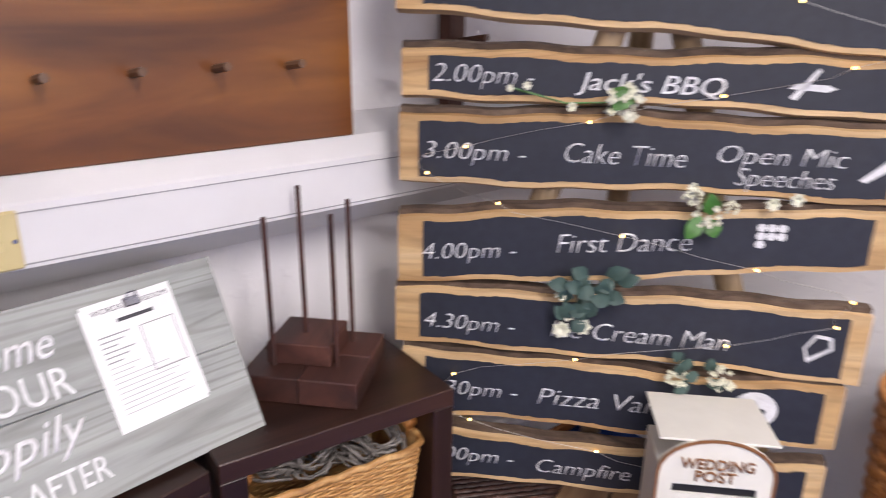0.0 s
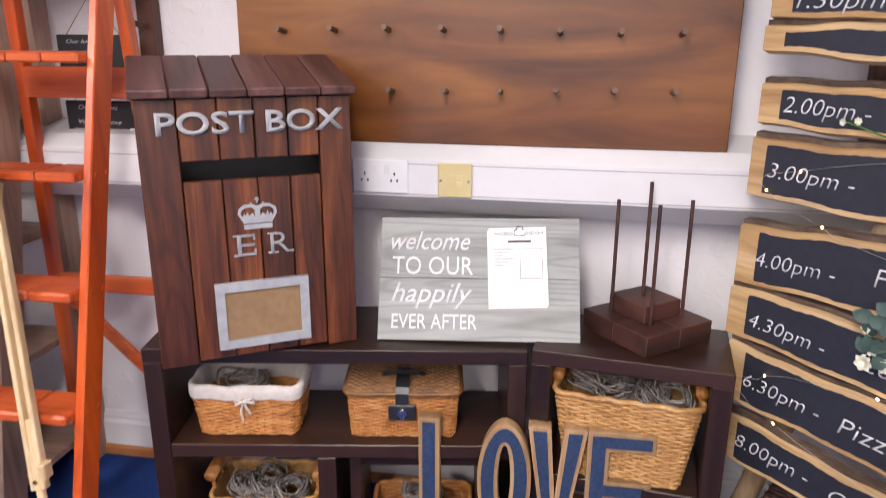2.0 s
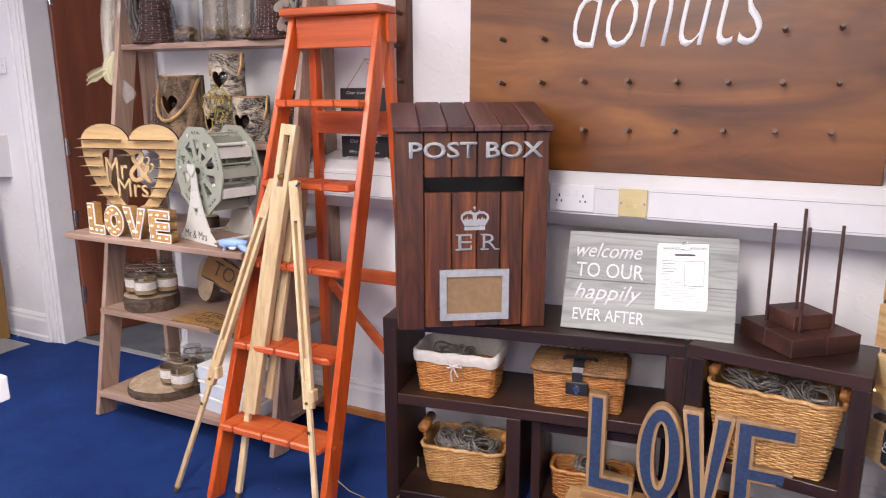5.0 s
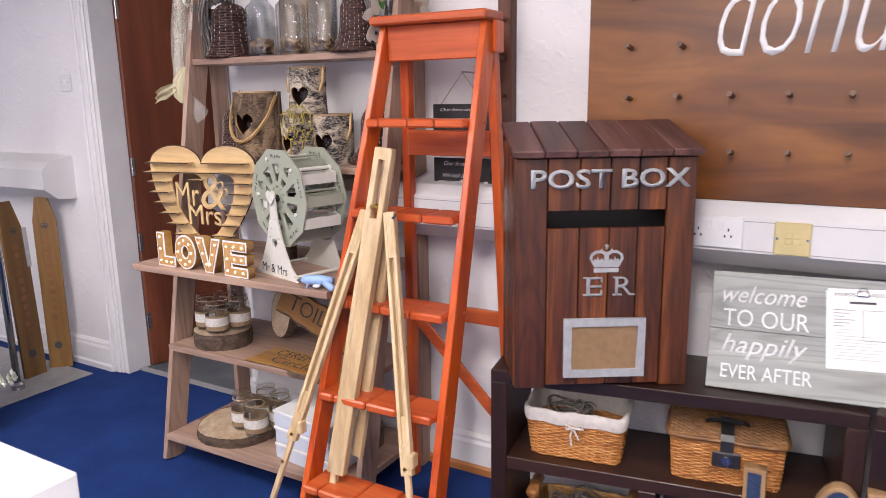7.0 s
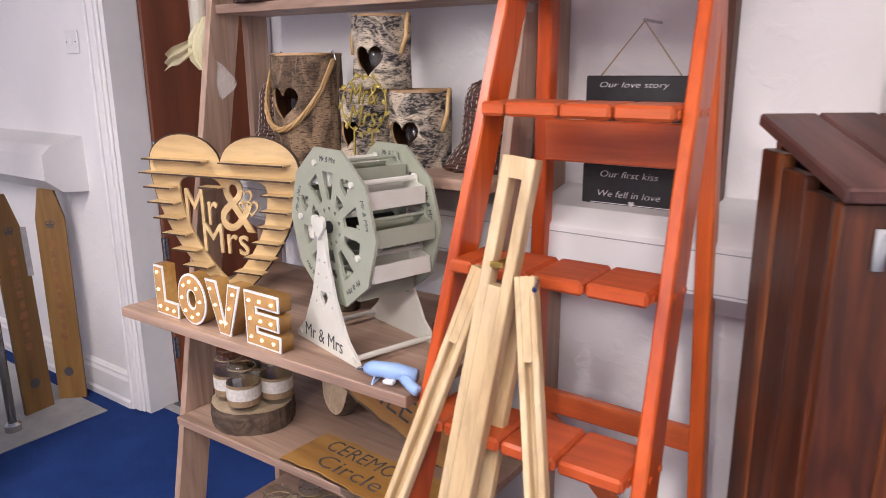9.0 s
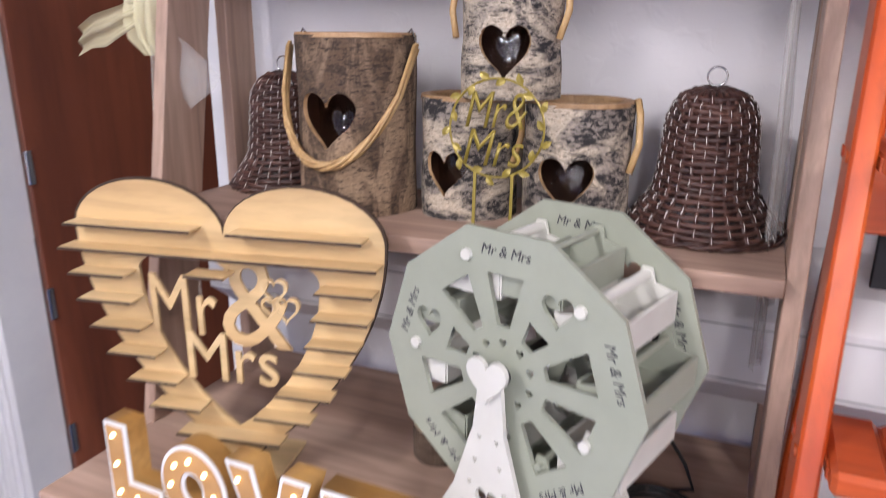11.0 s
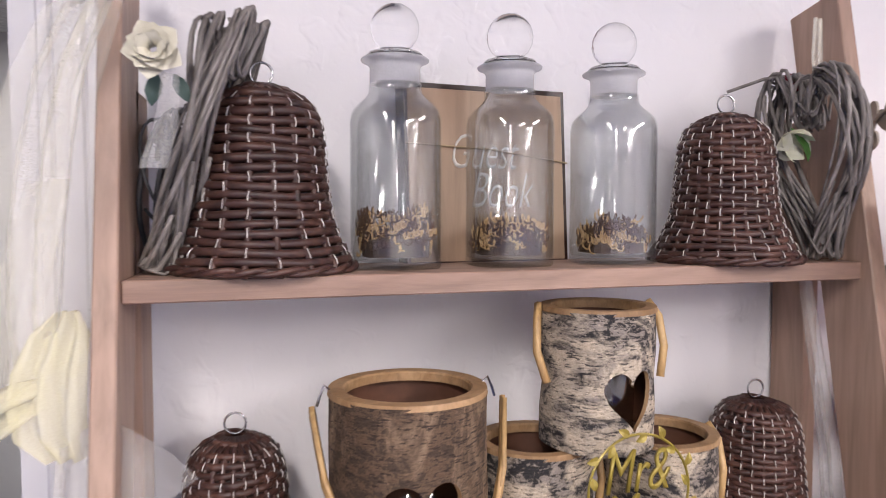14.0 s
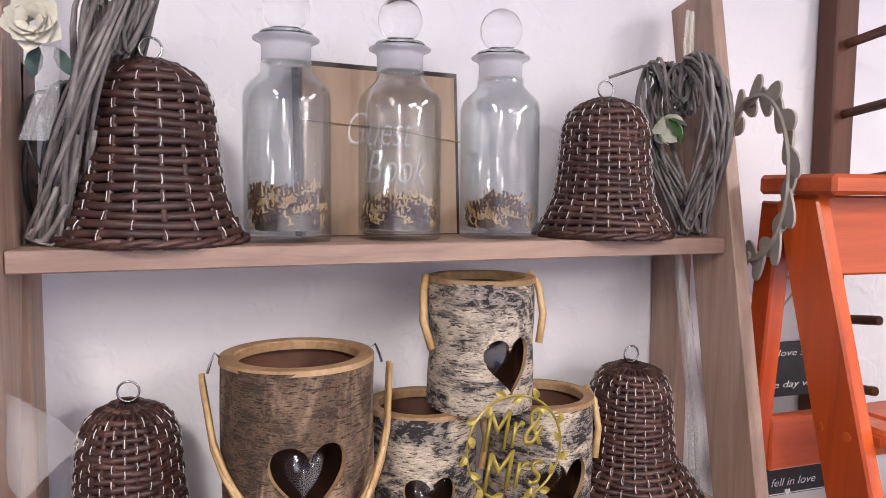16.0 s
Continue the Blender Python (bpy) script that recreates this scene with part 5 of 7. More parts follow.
def slotted(name, a, b, wide, deep, s0, s1):
    """A bar with a long slot between two rails."""
    a, b = Vector(a), Vector(b)
    s = Shape()
    z = (b - a).normalized()
    side = (Vector((1, 0.12, 0)) - z * z.dot(Vector((1, 0.12, 0)))).normalized()
    for k in (-1, 1):
        off = side * (k * wide * 0.34)
        s.beam(a + off, b + off, wide * 0.32, deep, side)
    for c, d in ((0.0, s0), (s1, 1.0)):
        if d > c:
            s.beam(a.lerp(b, c), a.lerp(b, d), wide * 0.4, deep * 0.96, side, 0.0)
    back = side.cross(z) * (deep * 0.42) * (1 if side.cross(z).y > 0 else -1)
    s.beam(a + back, a.lerp(b, s0 if name == "mast" else 1.0) + back, wide * 0.9, deep * 0.12, side, 0.0)
    return part(name, s, M["pine"], ea)


slotted("mast", (-0.54, 1.445, 0.3), (-0.452, 1.622, 1.236), 0.056, 0.03, 0.79, 0.965)
part("mast_foot", Shape().beam((-0.572, 1.4, 0.02), (-0.548, 1.475, 0.4), 0.022, 0.018, (1, 0, 0)), M["pine"], ea)
part("mast_slide", Shape().beam((-0.512, 1.51, 0.33), (-0.463, 1.65, 1.02), 0.03, 0.02, (1, 0, 0)), M["pine"], ea)
for fx, fy, tx in ((-0.79, 1.328, -0.502), (-0.179, 1.311, -0.424)):
    a, b = Vector((fx, fy, 0.0)), Vector((tx, 1.59, 1.06))
    slotted("leg", a.lerp(b, 0.36), b, 0.034, 0.022, 0.12, 0.82)
    part("leg_extension", Shape().beam(a.lerp(b, 0.015), a.lerp(b, 0.5), 0.017, 0.014, (1, 0, 0)), M["pine"], ea)
    part("foot", Shape().rod(a, a.lerp(b, 0.02), 0.008, 10), M["brass"], ea, "brass foot tip")
    for k in (0.3, 0.38):
        p = a.lerp(b, k) + Vector((0, -0.012, 0))
        part("bolt", Shape().rod(p, p + Vector((0, -0.004, 0)), 0.005, 8), M["brass"], ea, "brass bolt")
    part("clamp", Shape().block(-0.008, -0.014, -0.02, 0.008, 0.014, 0.02, 0.003, Matrix.Translation(a.lerp(b, 0.4) + Vector((0.02 if fx > -0.5 else 0.02, 0.0, 0)))), M["pine"], ea)
part("foot", Shape().rod((-0.5735, 1.395, 0.0), (-0.571, 1.401, 0.024), 0.009, 10), M["brass"], ea, "dark metal foot tip")
part("wing_bolt", Shape().rod((-0.467, 1.606, 1.075), (-0.467, 1.574, 1.075), 0.006, 10).block(-0.479, 1.57, 1.07, -0.455, 1.576, 1.08, 0.002), M["brass"], ea, "brass wing bolt")
part("wing_bolt", Shape().rod((-0.405, 1.59, 1.055), (-0.395, 1.563, 1.05), 0.004, 8), M["steel"], ea, "steel bolt")

# ---- on the wall ----
for px in (-0.33, 1.545):
    t = thing("peg_post", pose(px, 2.085, 1.108), "dark red brown post with a row of dowel pegs", "peg post", "peg posts")
    part("post", Shape().block(0, 0, 0, 0.048, 0.043, 1.0, 0.003), M["peg_post"], t)
    for i in range(8):
        z = 0.03 + 0.1175 * i
        part("peg", Shape().rod((0.024, 0.0, z), (0.026, -0.09, z + 0.012), 0.008, 10), M["peg_post"], t)
for z0, h, lines, lbl in ((1.26, 0.09, (("Our love story", 0.03, 0.064, 0.14, 0.014), ("The day we", 0.045, 0.012, 0.11, 0.014)), "upper"), (1.084, 0.09, (("Our first kiss", 0.04, 0.066, 0.12, 0.013), ("We fell in love", 0.036, 0.026, 0.13, 0.013)), "lower")):
    t = thing("slate_plaque", pose(-0.545, 2.035, z0), "small black slate plaque with white script hung on string", "plaque", "slate plaques")
    part("slate", Shape().block(0, 0, 0, 0.216, 0.008, h, 0.002), M["slate"], t)
    for body, x, z, w, hh in lines:
        part("lettering", words(body, w, hh, 0.0004, 0.25, -0.01), M["chalk"], t, "white script", m=pose(x, -0.0003, z))
    if lbl == "upper":
        part("string", Shape().tube([(0.03, 0.004, h), (0.115, -0.002, 0.19), (0.19, 0.004, h)], 0.0016, 5), M["string"], t, "jute string")
        part("nail", Shape().rod((0.115, 0.088, 0.19), (0.115, -0.006, 0.192), 0.003, 8), M["steel"], t)
    else:
        part("string", Shape().tube([(0.03, 0.004, h), (0.03, 0.004, 0.176)], 0.0012, 4).tube([(0.19, 0.004, h), (0.19, 0.004, 0.176)], 0.0012, 4), M["string"], t, "jute string")
        part("arrow", Shape().block(0.02, -0.0006, 0.012, 0.2, -0.0002, 0.0135).block(0.19, -0.0006, 0.009, 0.204, -0.0002, 0.0165), M["chalk"], t, "white painted arrow")
        part("heart", flat([heart(0.012, 0.012, 20, 0.108, 0.014)], 0.0004), M["chalk"], t, "white painted heart", m=pose(0, -0.0008, 0))


# ---- ladder shelf ----
TW = thing("ladder_shelf", pose(0, 0, 0), "grey brown oak ladder shelf crowded with wedding props", "ladder shelf")
XL, XR = -1.525, -0.65
SKEW = 0.066
front_y = lambda z: 1.605 + 0.185 * z
for x0, x1 in ((XL - 0.022, XL), (XR, XR + 0.022)):
    xm = (x0 + x1) / 2
    dy = SKEW * (XR - XL) if x0 > -1 else 0.0
    part("front_upright", Shape().beam((xm, front_y(0) + 0.045 + 0.7 * dy, 0.0), (xm, front_y(1.88) + 0.045 + dy, 1.88), 0.022, 0.09, (1, 0, 0), 0.0015), M["oak_z"], TW)
    part("back_upright", Shape().beam((xm, 2.032 + dy, 0.0), (xm, 2.032 + dy, 1.72), 0.022, 0.07, (1, 0, 0), 0.0015), M["oak_z"], TW)
S1, S2, S3, S4, S5 = 1.527, 1.15, 0.803, 0.462, 0.112
for z, y0, over in ((S1, 1.897, 0.0), (S2, 1.785, 0.0), (S3, 1.553, 0.008), (S4, 1.665, 0.0), (S5, 1.615, 0.0)):
    turned = Matrix.Identity(4)
    k = SKEW if z > 1 else 0.02
    turned[1][0], turned[1][3] = k, -k * XL
    part("shelf", Shape().block(XL + 0.0005 - over, y0, z - 0.0225, XR - 0.0005, 2.065, z, 0.0015, turned), M["oak"], TW)


def bell(m, r, h, rows, label, stakes=28, waist=1.0):
    t = thing("wicker_bell", m, label, "wicker bell", "dark wicker bells")
    ks = [(0, 1.0), (0.05, 0.96), (0.15, 0.84), (0.3, 0.74 * waist), (0.45, 0.69 * waist), (0.65, 0.655 * waist), (0.8, 0.625 * waist), (0.9, 0.54 * waist), (0.96, 0.36), (1.0, 0.12)]
    prof = lambda v: (float(np.interp(v, [k for k, _ in ks], [w for _, w in ks])) * r,) * 2
    rods, posts, _ = weave(prof, h, rows, stakes, 0.0011, h / rows * 0.56, 2.0)
    part("weave", rods, M["wicker_dark"], t, smooth=True)
    tagged(part("stake", posts, M["wicker_dark"], t, smooth=True), kind="stuff")
    rnd = random.Random(rows * 7 + int(1000 * r))
    ties = Shape()
    for j in range(stakes):
        ang = 2 * math.pi * j / stakes
        for i in range(1 + j % 2, rows - 1, 2):
            if rnd.random() < 0.06:
                continue
            v, q = (i + 0.5 + rnd.uniform(-0.15, 0.15)) / rows, 0.5 / rows
            line = []
            for w, lift in ((v - q, 0.2), (v, 1.0), (v + q, 0.2)):
                rr = prof(w)[0] + h / rows * 0.56 + 0.0011 * lift
                e = ang + rnd.uniform(-0.012, 0.012)
                line.append((rr * math.cos(e), rr * math.sin(e), w * h))
            ties.tube(line, 0.00062, 4)
    tagged(part("wire_tie", ties, M["white_wire"], t, "pale wire ties"), kind="stuff")
    for k in range(2):
        braid = [((r + 0.0035 * math.cos(9 * a + math.pi * k)) * math.cos(a), (r + 0.0035 * math.cos(9 * a + math.pi * k)) * math.sin(a), 0.0055 + 0.0026 * math.sin(9 * a + math.pi * k)) for a in np.linspace(0, 6.2832, 109)[:-1]]
        part("braided_foot", Shape().tube(braid, 0.0036, 5, True), M["wicker_dark"], t, smooth=True)
    # added black shell: the shade of the hollow bell, as colour behind the weave
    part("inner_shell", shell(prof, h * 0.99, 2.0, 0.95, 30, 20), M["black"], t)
    part("hanging_ring", Shape().tube([(0.012 * math.cos(a), 0, h + 0.014 + 0.012 * math.sin(a)) for a in np.linspace(0, 6.28, 17)[:-1]], 0.0014, 6, True), M["steel"], t, "steel wire ring", smooth=True)
    return t


bell(pose(-1.397, 1.985, S1), 0.097, 0.198, 21, "large dark wicker bell with pale wire ties on an oak shelf", 18)
bell(pose(-0.818, 2.005, S1), 0.092, 0.188, 22, "dark wicker bell with pale wire ties on an oak shelf", waist=0.94)
bell(pose(-1.431, 2.018, S2), 0.094, 0.188, 22, "dark wicker bell beside a birch lantern on an oak shelf", waist=0.88)
bell(pose(-0.757, 2.016, S2), 0.102, 0.19, 24, "flared dark wicker bell standing on an oak shelf", waist=0.85)


# ---- apothecary jars ----
def apothecary(m, seed, fill):
    t = thing("glass_jar", m, "clear square glass jar with ball stopper holding gold wooden words", "glass jar", "glass jars")
    r = 0.0495
    out = [(0.001, 0.0), (r * 0.96, 0.0), (r * 0.99, 0.002), (r, 0.006), (r, 0.012), (r, 0.158), (r * 0.99, 0.166), (r * 0.95, 0.174), (r * 0.82, 0.182), (0.033, 0.188), (0.029, 0.193), (0.0285, 0.2), (0.0285, 0.204)]
    inn = [(0.0265, 0.204), (0.0265, 0.196), (r * 0.8, 0.18), (r * 0.93, 0.172), (r * 0.97, 0.164), (r * 0.975, 0.156), (r * 0.975, 0.012), (r * 0.95, 0.009), (0.001, 0.009)]
    part("jar", Shape().lathe(out + inn, 64, 2.7), M["jar_glass"], t, smooth=True)
    part("neck", Shape().lathe([(0.0285, 0.2045), (0.0285, 0.222), (0.031, 0.226), (0.038, 0.229), (0.0385, 0.231), (0.037, 0.2322), (0.027, 0.2322)], 40), M["frosted"], t, "ground glass neck with a flared lip", smooth=True)
    st = [(0.001, 0.2325), (0.03, 0.2325), (0.032, 0.235), (0.03, 0.238), (0.014, 0.24)]
    st += [(0.0275 * math.sin(a), 0.2655 - 0.0275 * math.cos(a)) for a in np.linspace(0.5, 3.1, 14)]
    part("stopper", Shape().lathe(st, 32), M["glass"], t, "clear glass ball stopper", smooth=True)
    rnd = random.Random(seed)
    for name, mat, count, label in (("wooden_words", M["gold_glitter"], 75, "gold wooden word cuttings"), ("brown_words", M["word_back"], 105, "brown backs of word cuttings")):
        s = Shape()
        for _ in range(count):
            q, k = rnd.uniform(0, 6.3), rnd.uniform(0.62, 0.86)
            x, y = k * r * math.cos(q), k * r * math.sin(q)
            top = 0.034 * fill + 0.009 * math.sin(q * 2 + seed)
            z = 0.016 + rnd.uniform(0.05, 1.0) ** 0.8 * top
            a, w, loops = q + 1.57 + rnd.uniform(-0.5, 0.5), rnd.uniform(0.008, 0.014), rnd.choice((2, 3, 4))
            dx, dy, dz = math.cos(a), math.sin(a), rnd.uniform(-0.8, 0.8)
            pts = []
            for j in range(19):
                u = j / 9 - 1
                cu, su = math.cos(loops * 3.14 * u + a), math.sin(loops * 3.14 * u + a)
                pts.append((x + dx * (w * u + 0.0026 * cu), y + dy * (w * u + 0.0026 * cu), z + dz * w * u + 0.0042 * su))
            lim = 0.9 * r
            pts = [(max(-lim, min(lim, p[0])), max(-lim, min(lim, p[1])), max(0.0125, p[2])) for p in pts]
            s.tube(pts, 0.0011, 4)
        tagged(part(name, s, mat, t, label), kind="stuff")
    part("heap", Shape().lathe([(0.001, 0.0125), (r * 0.74, 0.0125), (r * 0.74, 0.013 + 0.014 * fill), (r * 0.45, 0.014 + 0.022 * fill), (0.001, 0.015 + 0.024 * fill)], 24, 2.7), M["bark"], t, "brown heap of word cuttings")
    return t


for i, (jx, jy) in enumerate(((-1.251, 1.99), (-1.112, 2.0), (-0.974, 2.008))):
    apothecary(pose(jx, jy, S1 + 0.001, 0, 0, 6 - 3 * i) @ Matrix.Diagonal((1, 1, 1.01, 1)), 60 + i, (1.25, 0.95, 0.85)[i])
gb = thing("guest_book_box", pose(-1.222, 2.055, S1, -4, 0, 8), "pale wooden guest book box with white script behind glass jars", "guest book")
part("box", Shape().block(0, 0.0, 0, 0.222, 0.03, 0.222, 0.002), M["book_wood"], gb)
part("box_rim", flat([rect(-0.003, -0.0, 0.225, 0.227), rect(0.004, 0.004, 0.218, 0.22)], 0.034), M["espresso"], gb, "dark edge", m=pose(0, 0.0006, 0))
part("lettering", words("Guest", 0.095, 0.045, 0.0006, 0.4, -0.01), M["thin_chalk"], gb, "white script", m=pose(0.06, -0.0005, 0.12))
part("lettering", words("Book", 0.09, 0.045, 0.0006, 0.4, -0.01), M["thin_chalk"], gb, "white script", m=pose(0.085, -0.0005, 0.07))
part("cord", Shape().tube([(-0.004, -0.003, 0.15), (0.11, -0.004, 0.145), (0.226, -0.003, 0.13)], 0.0012, 5), M["string"], gb, "pale cord")


# ---- birch bark lanterns ----
def lantern(m, r, h, bark, label, hz, hw, turn, waist=0.0, cane="hang"):
    t = thing("bark_lantern", m, label, "lantern", "birch bark lanterns")
    n, rows = 120, 64
    th = math.radians(turn)
    edge = heart(2 * hw, 2 * hw * 0.95, 72, 0.0, hz)
    ex, ez = np.array(edge).T

    def inside(x, z):
        j = np.roll(np.arange(72), 1)
        cross = ((ez > z) != (ez[j] > z)) & (x < (ex[j] - ex) * (z - ez) / (ez[j] - ez + 1e-12) + ex)
        return int(cross.sum()) % 2 == 1

    def at(u, z, rr):
        a = u / r + th
        k = 1 + 0.02 * math.sin(3 * a + 1) + 0.012 * math.sin(5 * a + 7 * z / h) - waist * math.exp(-((z / h - 0.5) / 0.16) ** 2)
        return (rr * k * math.cos(a), rr * k * math.sin(a), z)

    cell = 2 * math.pi * r / n
    flats = []
    for i in range(rows + 1):
        for j in range(n):
            u, z = (j - n / 2) * cell, h * i / rows
            if abs(u) < hw * 1.4 and abs(z - hz) < hw * 1.4:
                d = np.hypot(ex - u, ez - z)
                if d.min() < 0.75 * cell:
                    u, z = edge[int(d.argmin())]
            flats.append((u, z))
    s, inner = Shape(), Shape()
    for shp, rr in ((s, r), (inner, r * 0.93)):
        shp.v = [at(u, z, rr) for u, z in flats]
        for i in range(rows):
            for j in range(n):
                q = (i * n + j, i * n + (j + 1) % n, (i + 1) * n + (j + 1) % n, (i + 1) * n + j)
                if 0 < j < n - 1:
                    cu, cz = sum(flats[e][0] for e in q) / 4, sum(flats[e][1] for e in q) / 4
                    if abs(cu) < hw * 1.2 and abs(cz - hz) < hw * 1.2 and inside(cu, cz):
                        continue
                shp.f.append(q if shp is s else q[::-1])
    lip = Shape()
    lip.sheet([[at(u, z, r * 1.001) for u, z in edge + edge[:1]], [at(u, z, r * 0.93) for u, z in edge + edge[:1]]])
    part("heart_opening_edge", lip, M["cut_wood"], t, "cut edge of the heart opening")
    part("bark_wall", s, bark, t, smooth=True)
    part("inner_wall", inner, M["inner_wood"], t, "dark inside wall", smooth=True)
    part("rim", Shape().lathe([(r * 0.8, h - 0.008), (r * 0.8, h + 0.001), (r * 0.82, h + 0.003), (r * 1.0, h + 0.003), (r * 1.01, h - 0.003)], 48, closed=True), M["cut_wood"], t, "cut wooden rim", smooth=False)
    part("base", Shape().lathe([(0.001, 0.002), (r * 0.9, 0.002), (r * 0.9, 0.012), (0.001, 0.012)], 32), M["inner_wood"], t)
    part("glass_cup", Shape().lathe([(r * 0.55, 0.013), (r * 0.62, 0.016), (r * 0.66, h * 0.8), (r * 0.655, h * 0.8)], 28), M["thin_glass"], t, "clear glass candle cup", smooth=True)
    if cane == "hang":
        for k in range(4):
            pts = []
            for i in range(21):
                u = -1 + 2 * i / 20
                x = (r + 0.018) * u
                sag = 0.64 * (1 - u * u) ** 0.55
                y = -(r + 0.012) * math.sqrt(max(0.0, 1 - u * u * 0.98)) - 0.0045 * math.cos(1.57 * k + i * 0.5)
                z = h * 0.94 - h * sag + 0.0045 * math.sin(1.57 * k + i * 0.5)
                pts.append((x, y, z))
            part("cane", Shape().tube(pts, 0.0034, 5), M["rattan"], t, "pale cane of a bundled handle", smooth=True)
        for k in (-1, 1):
            part("wire_hook", Shape().tube([(k * (r - 0.004), 0, h), (k * (r + 0.004), 0, h + 0.008), (k * (r + 0.009), 0, h - 0.004), (k * (r + 0.012), 0, h - 0.014)], 0.0016, 5), M["steel"], t, "twisted wire hook")
    else:
        for k in (-1, 1) if cane == "both" else (1,):
            pts = [(k * (r * 1.02 + 0.002), 0.01, h + 0.004), (k * (r + 0.01), -0.004, h * 0.92), (k * (r + 0.013), -0.012, h * 0.7), (k * (r + 0.004), -0.02, h * 0.48)]
            part("cane_handle", Shape().tube(pts, 0.005, 6), M["rattan"], t, "pale cane handle folded down", smooth=True)
    return t


lantern(pose(-1.246, 1.942, S2), 0.086, 0.25, M["birch_brown"], "large brown birch bark lantern with hanging cane handle", 0.133, 0.043, 271)
lantern(pose(-1.084, 1.985, S2), 0.07, 0.168, M["birch"], "white birch bark lantern with heart cut out", 0.064, 0.034, 262, 0.02, "none_left")
lantern(pose(-0.924, 1.977, S2), 0.072, 0.168, M["birch"], "grey white birch bark lantern with heart opening", 0.066, 0.038, 274, 0.0, "one")
lantern(pose(-1.016, 1.958, S2 + 0.172), 0.067, 0.158, M["birch"], "small birch bark lantern stacked on two others", 0.058, 0.036, 282, 0.04, "both")

tp = thing("cake_topper", pose(-1.003, 1.868, S2 + 0.001, -3, 0, 4), "dull gold acrylic cake topper with a leaf wreath", "cake topper")
ringpts = [(0.062 * math.cos(a), 0.0015, 0.138 + 0.062 * math.sin(a)) for a in np.linspace(0, 6.283, 41)[:-1]]
part("wreath_ring", Shape().tube(ringpts, 0.0016, 5, True), M["olive"], tp)
for i in range(18):
    a = 2 * math.pi * i / 18
    s = Shape()
    leaf_at(s, (0.062 * math.cos(a), 0.0015, 0.138 + 0.062 * math.sin(a)), (math.cos(a + (0.9 if i % 2 else 2.2)), -0.05, math.sin(a + (0.9 if i % 2 else 2.2))), (0, -1, 0.01), 0.016, 0.009)
    part("wreath_leaf", s, M["olive"], tp)
part("lettering", words("Mr&", 0.08, 0.046, 0.003, 0.3, -0.004), M["olive"], tp, m=pose(-0.041, 0.003, 0.138))
part("lettering", words("Mrs", 0.08, 0.046, 0.003, 0.3, -0.004), M["olive"], tp, m=pose(-0.043, 0.003, 0.09))
for x in (-0.026, 0.024):
    part("stake", Shape().block(x - 0.002, 0, 0.0, x + 0.002, 0.003, 0.082), M["olive"], tp)


# ---- willow hearts, tulle ----
def willow_heart(m, w, h, n, label, seed, mat="willow_grey"):
    rnd = random.Random(seed)
    t = thing("willow_heart", m, label, "willow heart", "grey willow hearts")
    base = heart(w, h, 40, 0, h / 2)
    for _ in range(n):
        ph, tw, off = rnd.uniform(0, 6.3), rnd.uniform(-1.6, 1.6), rnd.uniform(0.006, 0.022)
        a, b = rnd.randint(0, 39), rnd.randint(9, 19)
        pts = []
        for i in range(b):
            x, z = base[(a + i) % 40]
            q = ph + tw * i * 0.25
            pts.append((x * (1 - off * 2.2) + off * math.cos(q), off * 1.15 * math.sin(q), max(0.004, z + 0.7 * off * math.cos(q + 1))))
        r = rnd.uniform(0.0016, 0.0038)
        part("willow_rod", Shape().tube(pts, [r * (0.7 + 0.3 * math.sin(math.pi * (i + 1) / (b + 1))) for i in range(b)], 5), M[mat], t, smooth=True)
    return t


willow_heart(pose(-1.498, 1.965, S1, 17, 0, 80), 0.115, 0.272, 66, "grey willow heart wreath leaning on an oak upright", 1)
willow_heart(pose(-1.502, 2.03, S1, 4, 0, 86), 0.11, 0.17, 24, "blackened willow heart behind a grey one", 5, "willow_black")
willow_heart(pose(-0.684, 1.985, S1, 8, 0, -86), 0.135, 0.24, 60, "grey willow heart wreath leaning beside a bell", 2)
rs = thing("silk_rose", pose(-1.488, 1.88, 1.735) @ Matrix.Scale(0.95, 4), "ivory silk rose tied with tulle ribbon", "silk flower")
rnd = random.Random(2)
s = Shape()
for k in range(5):
    for j in range(5):
        a = 2 * math.pi * (j + 0.4 * k) / 5
        leaf_at(s, (0.004 * math.cos(a), -0.004 * (4 - k), 0.004 * math.sin(a)), (math.cos(a), -0.5 - 0.25 * (4 - k), math.sin(a)), (0, -1, 0.05), 0.027 - 0.003 * (4 - k), 0.027)
part("petals", s, M["rose"], rs, smooth=True)
s = Shape()
leaf_at(s, (0.0, 0.012, -0.018), (-0.2, 0.0, -1), (0, -1, 0.1), 0.032, 0.016)
leaf_at(s, (0.015, 0.012, -0.018), (0.5, 0.0, -1), (0, -1, 0.1), 0.03, 0.014)
part("leaves", s, M["eucalyptus"], rs, smooth=True)
rs2 = thing("silk_rosebud", pose(-0.728, 2.012, 1.69), "white silk rosebud with a green leaf and red berries", "silk flower")
s = Shape()
for j in range(7):
    a = 2 * math.pi * j / 7
    leaf_at(s, (0, 0, 0), (0.5 * math.cos(a) + 0.3, -0.5, 0.5 * math.sin(a) - 0.5), (math.cos(a), 0.1, math.sin(a)), 0.04, 0.026)
part("petals", s, M["petal"], rs2, smooth=True)
s = Shape()
leaf_at(s, (0.008, -0.006, 0.012), (0.35, -0.3, -0.9), (0.4, -1, 0.1), 0.05, 0.022)
part("leaves", s, M["leaf"], rs2, smooth=True)
part("berry", Shape().ball((0.008, 0.0, 0.078), 0.0065, 8), M["berry"], rs2, "dark red berry", smooth=True)
